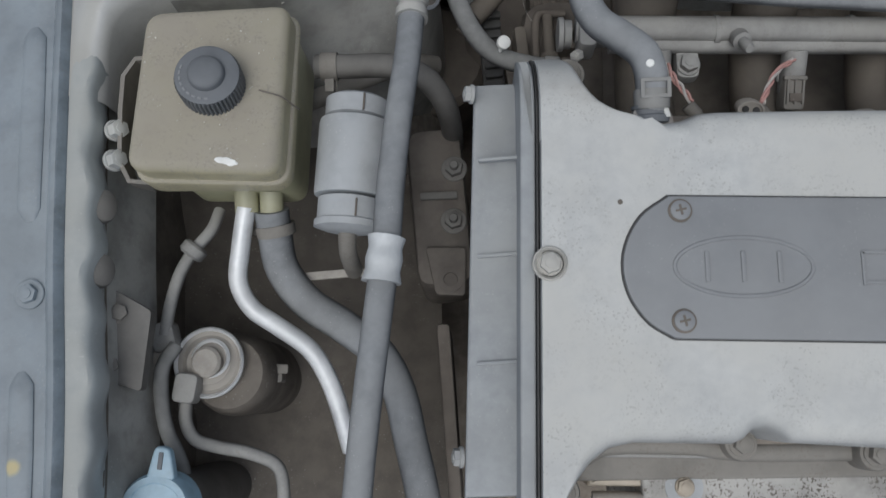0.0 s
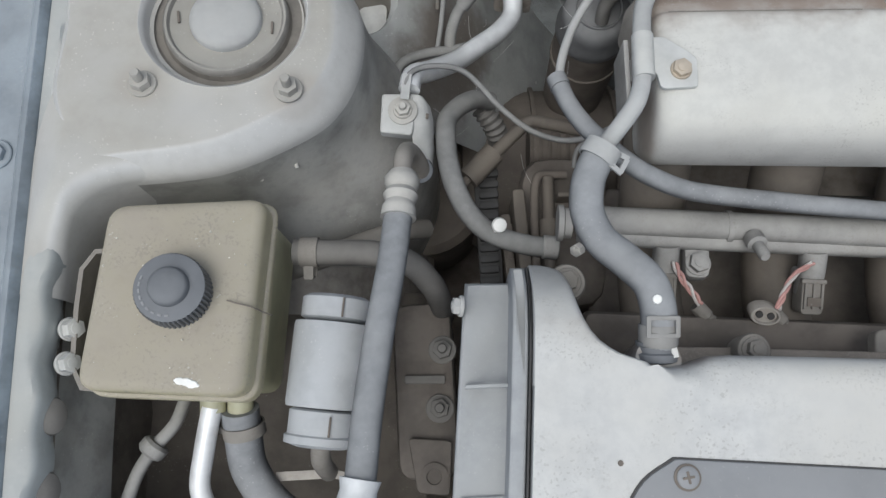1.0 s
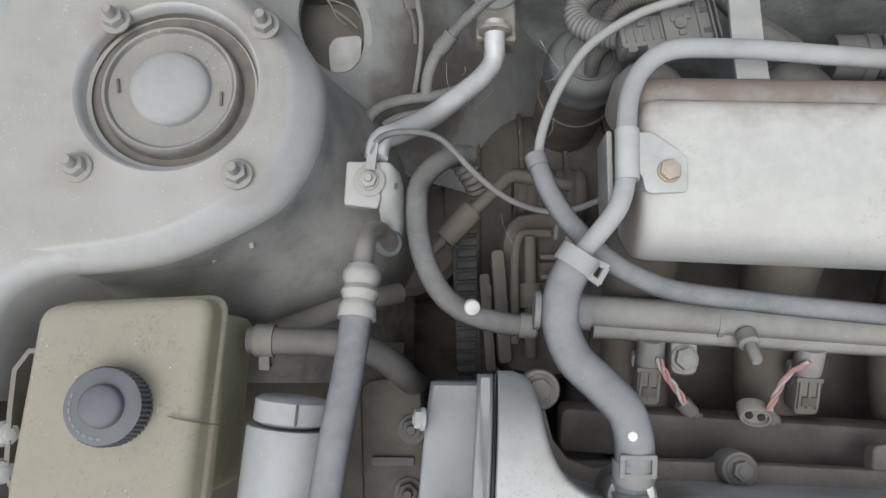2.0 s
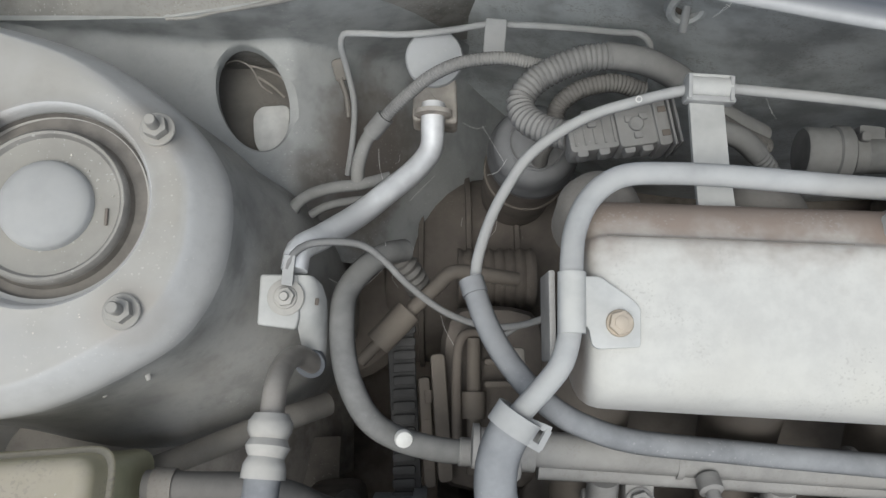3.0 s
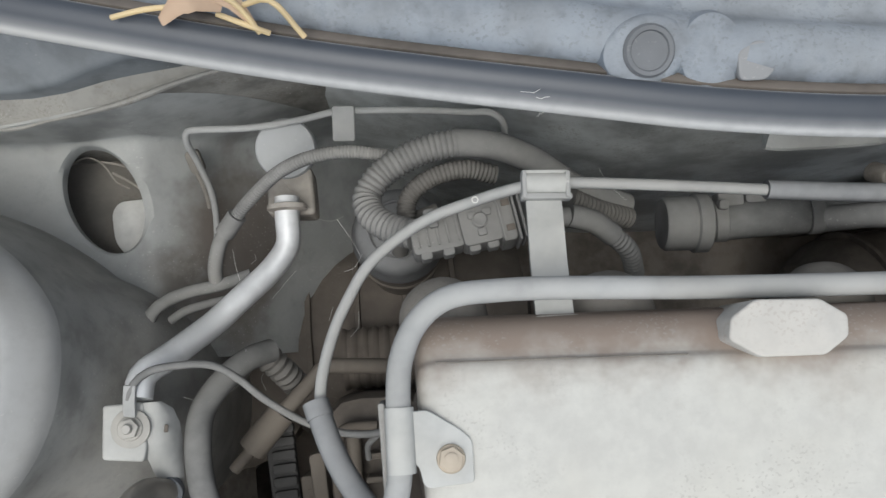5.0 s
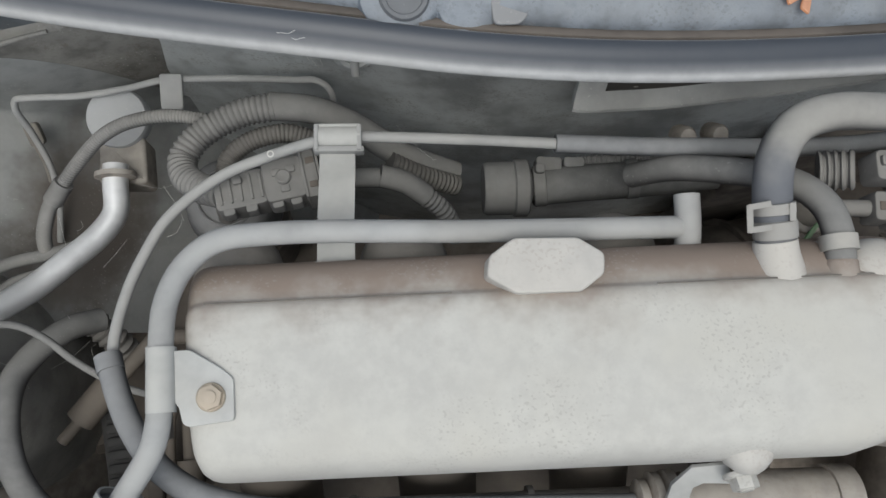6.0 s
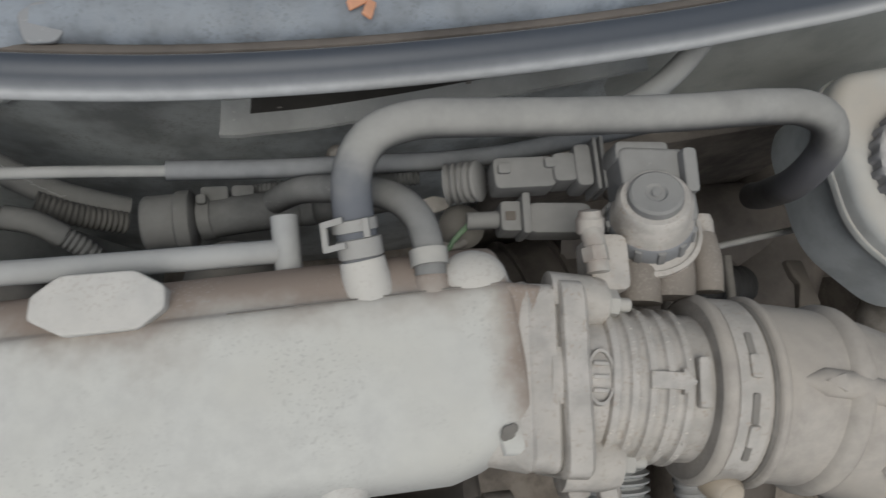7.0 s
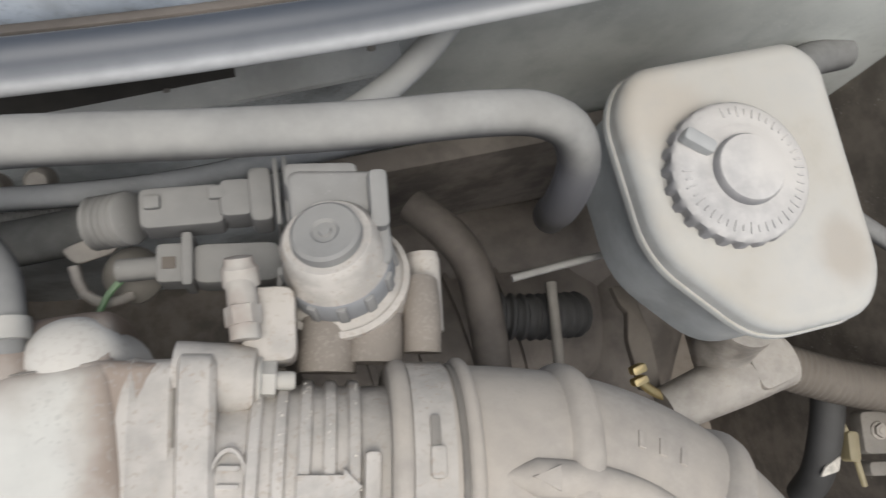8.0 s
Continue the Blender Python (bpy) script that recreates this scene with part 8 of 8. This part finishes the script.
part("case", Shape().lathe([(0.03, 0.0), (0.08, 0.01), (0.10, 0.04), (0.10, 0.24), (0.08, 0.27), (0.03, 0.28)], frame_to((1, 0.1, 0), (0.52, 0.34, 0.50)), 32), M_OIL_SHADE, tr)
for x in (0.58, 0.62, 0.66, 0.70):
    part("rib", Shape().lathe([(0.098, -0.003), (0.105, -0.002), (0.105, 0.002), (0.098, 0.003)], frame_to((1, 0.1, 0), (x, 0.34 + (x - 0.52) * 0.1, 0.50)), 32, False, False), M_OIL_SHADE, tr)
part("selector_rod", Shape().tube([(0.6845, 0.300, 0.715), (0.6856, 0.3186, 0.72), (0.6933, 0.3693, 0.72)], 0.0036, 10), M_DARKCAST, tr)

# Added dark beams: they cover the brightly lit tray below.
sf = thing("subframe", (0.80, 0.35, 0.45), "dark beams added to darken the floor below the master cylinder", "subframe")
part("beam", Shape().tube([(0.70, 0.10, 0.52), (0.76, 0.25, 0.53), (0.84, 0.40, 0.55), (0.90, 0.50, 0.56)], 0.055, 20), M_OIL_SHADE, sf)
part("cross_beam", Shape().tube([(0.62, 0.44, 0.54), (0.76, 0.42, 0.55), (0.95, 0.40, 0.56)], 0.05, 20), M_OIL_SHADE, sf)

# ledge in the bulkhead behind the hose, and a dark solid for its opening
lg = thing("bulkhead_ledge", (0.45, 0.46, 0.80), "beige dusty ledge below a strip coloured as a dark opening", "ledge", kind="structure")
lp = [(0.350, 0.4615, 0.8440), (0.358, 0.4595, 0.8455), (0.368, 0.459, 0.8465), (0.40, 0.458, 0.848), (0.45, 0.459, 0.851), (0.52, 0.463, 0.853), (0.60, 0.470, 0.85)]
S, R = sweep(lp, [(0.004, -0.006), (-0.0005, -0.004), (-0.0020, -0.001), (-0.001, 0.0006), (0.002, 0.0012), (0.008, 0.0045), (0.0145, 0.0110), (0.0165, 0.0105), (0.015, -0.006)], 0.008)
S.grid(R, True, True, True)
part("ledge_edge", S, M_GRIME, lg)
# Solid strip, not a recess: the opening's shade is put into its colour.
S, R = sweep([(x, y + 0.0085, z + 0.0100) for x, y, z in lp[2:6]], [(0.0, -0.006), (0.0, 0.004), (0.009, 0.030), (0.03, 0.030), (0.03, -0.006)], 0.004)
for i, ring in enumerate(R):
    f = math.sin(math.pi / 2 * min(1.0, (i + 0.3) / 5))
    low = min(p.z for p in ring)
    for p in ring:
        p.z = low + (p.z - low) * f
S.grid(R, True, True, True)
part("opening", S, M_HOLE_SHADE, lg, "dark solid for the shade in the opening")
for x, y in ((0.384, 0.468), (0.489, 0.470), (0.585, 0.478)):
    part("stud", Shape().tube([(x, y + 0.012, 0.872), (x, y, 0.856)], 0.0022, 12), M_DARKCAST, lg)

# litter on the cowl
S = Shape()
for i, (a, b, r) in enumerate((((0.052, 0.505, 0.957), (0.078, 0.5065, 0.962), 0.006), ((0.07, 0.512, 0.960), (0.090, 0.500, 0.958), 0.004))):
    m = V3(a).lerp(V3(b), 0.5) + Vector((0, 0.004, 0.006))
    S.tube([a, m, b], [r * 0.4, r, r * 0.3], 8, 0.004, oval=0.25)
solo("dry_leaf", S, M_LEAF, "curled dry brown leaf lying on the cowl", "leaf", "litter on the cowl")
for P in ([(0.068, 0.515, 0.962), (0.083, 0.507, 0.966), (0.092, 0.497, 0.957)], [(0.086, 0.507, 0.962), (0.098, 0.5055, 0.968), (0.110, 0.4935, 0.958)], [(0.075, 0.506, 0.958), (0.086, 0.500, 0.960), (0.096, 0.4965, 0.957)], [(0.032, 0.508, 0.957), (0.046, 0.5095, 0.959), (0.058, 0.5105, 0.958)]):
    solo("straw_stalk", Shape().tube(P, 0.0012, 8), M_STRAW, "thin dry straw stalk lying on the cowl", "stalk", "litter on the cowl")
for x, y, a in ((0.4215, 0.4645, 30), (0.4265, 0.4605, 70)):
    S = Shape().prism(rounded([(-0.0045, -0.002), (0.0045, -0.0025), (0.005, 0.0015), (-0.003, 0.0025)], 0.001, 3), 0, 0.0012, 0.0004, m=pose(x, y, 0.9595, 12, 8, a))
    solo("petal", S, M_ORANGE, "small orange dry petal on the cowl", "petal", "litter on the cowl")

for x in (0.411, 0.430):
    S = Shape().lathe([(0.006, -0.012), (0.006, 0.0), (0.0045, 0.003), (0.002, 0.0035)], frame_to((0, -0.4, 0.9), (x, 0.4370, 0.852)), 18)
    solo("round_fitting", S, M_CAST, "small round dusty fitting at the bulkhead", "fitting", "bulkhead fittings")

# cobweb strands hanging from the seal
web = random.Random(3)
for P in ([(0.203, 0.4625, 0.9535), (0.2055, 0.4610, 0.9545), (0.208, 0.4620, 0.9540)], [(0.197, 0.4650, 0.9535), (0.200, 0.4640, 0.9550), (0.2045, 0.4650, 0.9545)], [(0.207, 0.460, 0.940), (0.2085, 0.464, 0.925), (0.211, 0.468, 0.908)], [(0.2075, 0.461, 0.938), (0.212, 0.466, 0.922), (0.2125, 0.470, 0.905)], [(0.246, 0.449, 0.874), (0.258, 0.441, 0.856), (0.268, 0.437, 0.842)]):
    Q = [p + Vector((web.uniform(-1, 1), web.uniform(-1, 1), web.uniform(-1, 1))) * 0.0006 for p in spline(P, 0.002)]
    solo("cobweb_strand", Shape().tube(Q, 0.00009, 5, smooth=False), M_WHITE, "fine pale cobweb strand", "cobweb", "cobwebs")

for i in range(16):
    a = Vector((web.uniform(0.0, 0.13), web.uniform(0.33, 0.46), web.uniform(0.74, 0.80)))
    b = a + Vector((web.uniform(-0.02, 0.02), web.uniform(-0.025, 0.025), web.uniform(-0.02, 0.02)))
    mid = (a + b) / 2 + Vector((web.uniform(-1, 1), web.uniform(-1, 1), -1)) * 0.003
    solo("cobweb_strand", Shape().tube([a, mid, b], 0.00009, 4, 0.004), M_WHITE, "fine pale cobweb strand", "cobweb", "cobwebs")

# crumbs of dirt and paint lying on the flat tops
rnd = random.Random(7)
S = Shape()


def crumb(x, y, z, r):
    n = rnd.randint(4, 6)
    a0 = rnd.random() * 6
    low = [(x + r * rnd.uniform(0.6, 1.2) * math.cos(a0 + 6.283 * k / n), y + r * rnd.uniform(0.6, 1.2) * math.sin(a0 + 6.283 * k / n)) for k in range(n)]
    S.grid([[(a, b, z - 0.0002) for a, b in low], [(x + (a - x) * 0.6, y + (b - y) * 0.6, z + r * 0.5) for a, b in low]], True, True, True)


for i in range(46):
    x, y = rnd.uniform(-0.185, -0.098), rnd.uniform(0.148, 0.240)
    if (x + 0.1385) ** 2 + (y - 0.1965) ** 2 > 0.0005:
        crumb(x, y, 0.899 - 0.10 * (x + 0.14) - 0.02 * (y - 0.19), rnd.choice((0.0003, 0.0004, 0.0006, 0.0009)))
for i in range(70):
    a, r = rnd.uniform(0, 6.283), rnd.uniform(0.058, 0.085)
    x, y = TC.x + r * math.cos(a), TC.y + r * math.sin(a)
    if x < -0.06 and y > 0.305 and y < 0.435:
        crumb(x, y, tower_z(x, y) - 0.0005, rnd.choice((0.0003, 0.0004, 0.0006, 0.0008)))
for i in range(9):
    a, r = rnd.gauss(0.8, 0.5), rnd.uniform(0.026, 0.035)
    x, y = TC.x + r * math.cos(a), TC.y + r * math.sin(a)
    crumb(x, y, tower_z(x, y) - 0.0058, rnd.choice((0.0004, 0.0006, 0.0009)))
for i in range(170):
    a, r, s = rnd.uniform(-1.2, 1.2), 0.0350, rnd.choice((0.0309, 0.0387, 0.0465, 0.0543, 0.0621)) + rnd.gauss(0, 0.0007)
    p = tu @ Vector((r * math.cos(a), r * math.sin(a), s))
    crumb(p.x, p.y, p.z, rnd.choice((0.0002, 0.0003, 0.0003, 0.0005)))
solo("dirt_crumbs", S, M_CRUMB, "pale crumbs of dirt lying on tank and tower", "crumbs", kind="stuff")
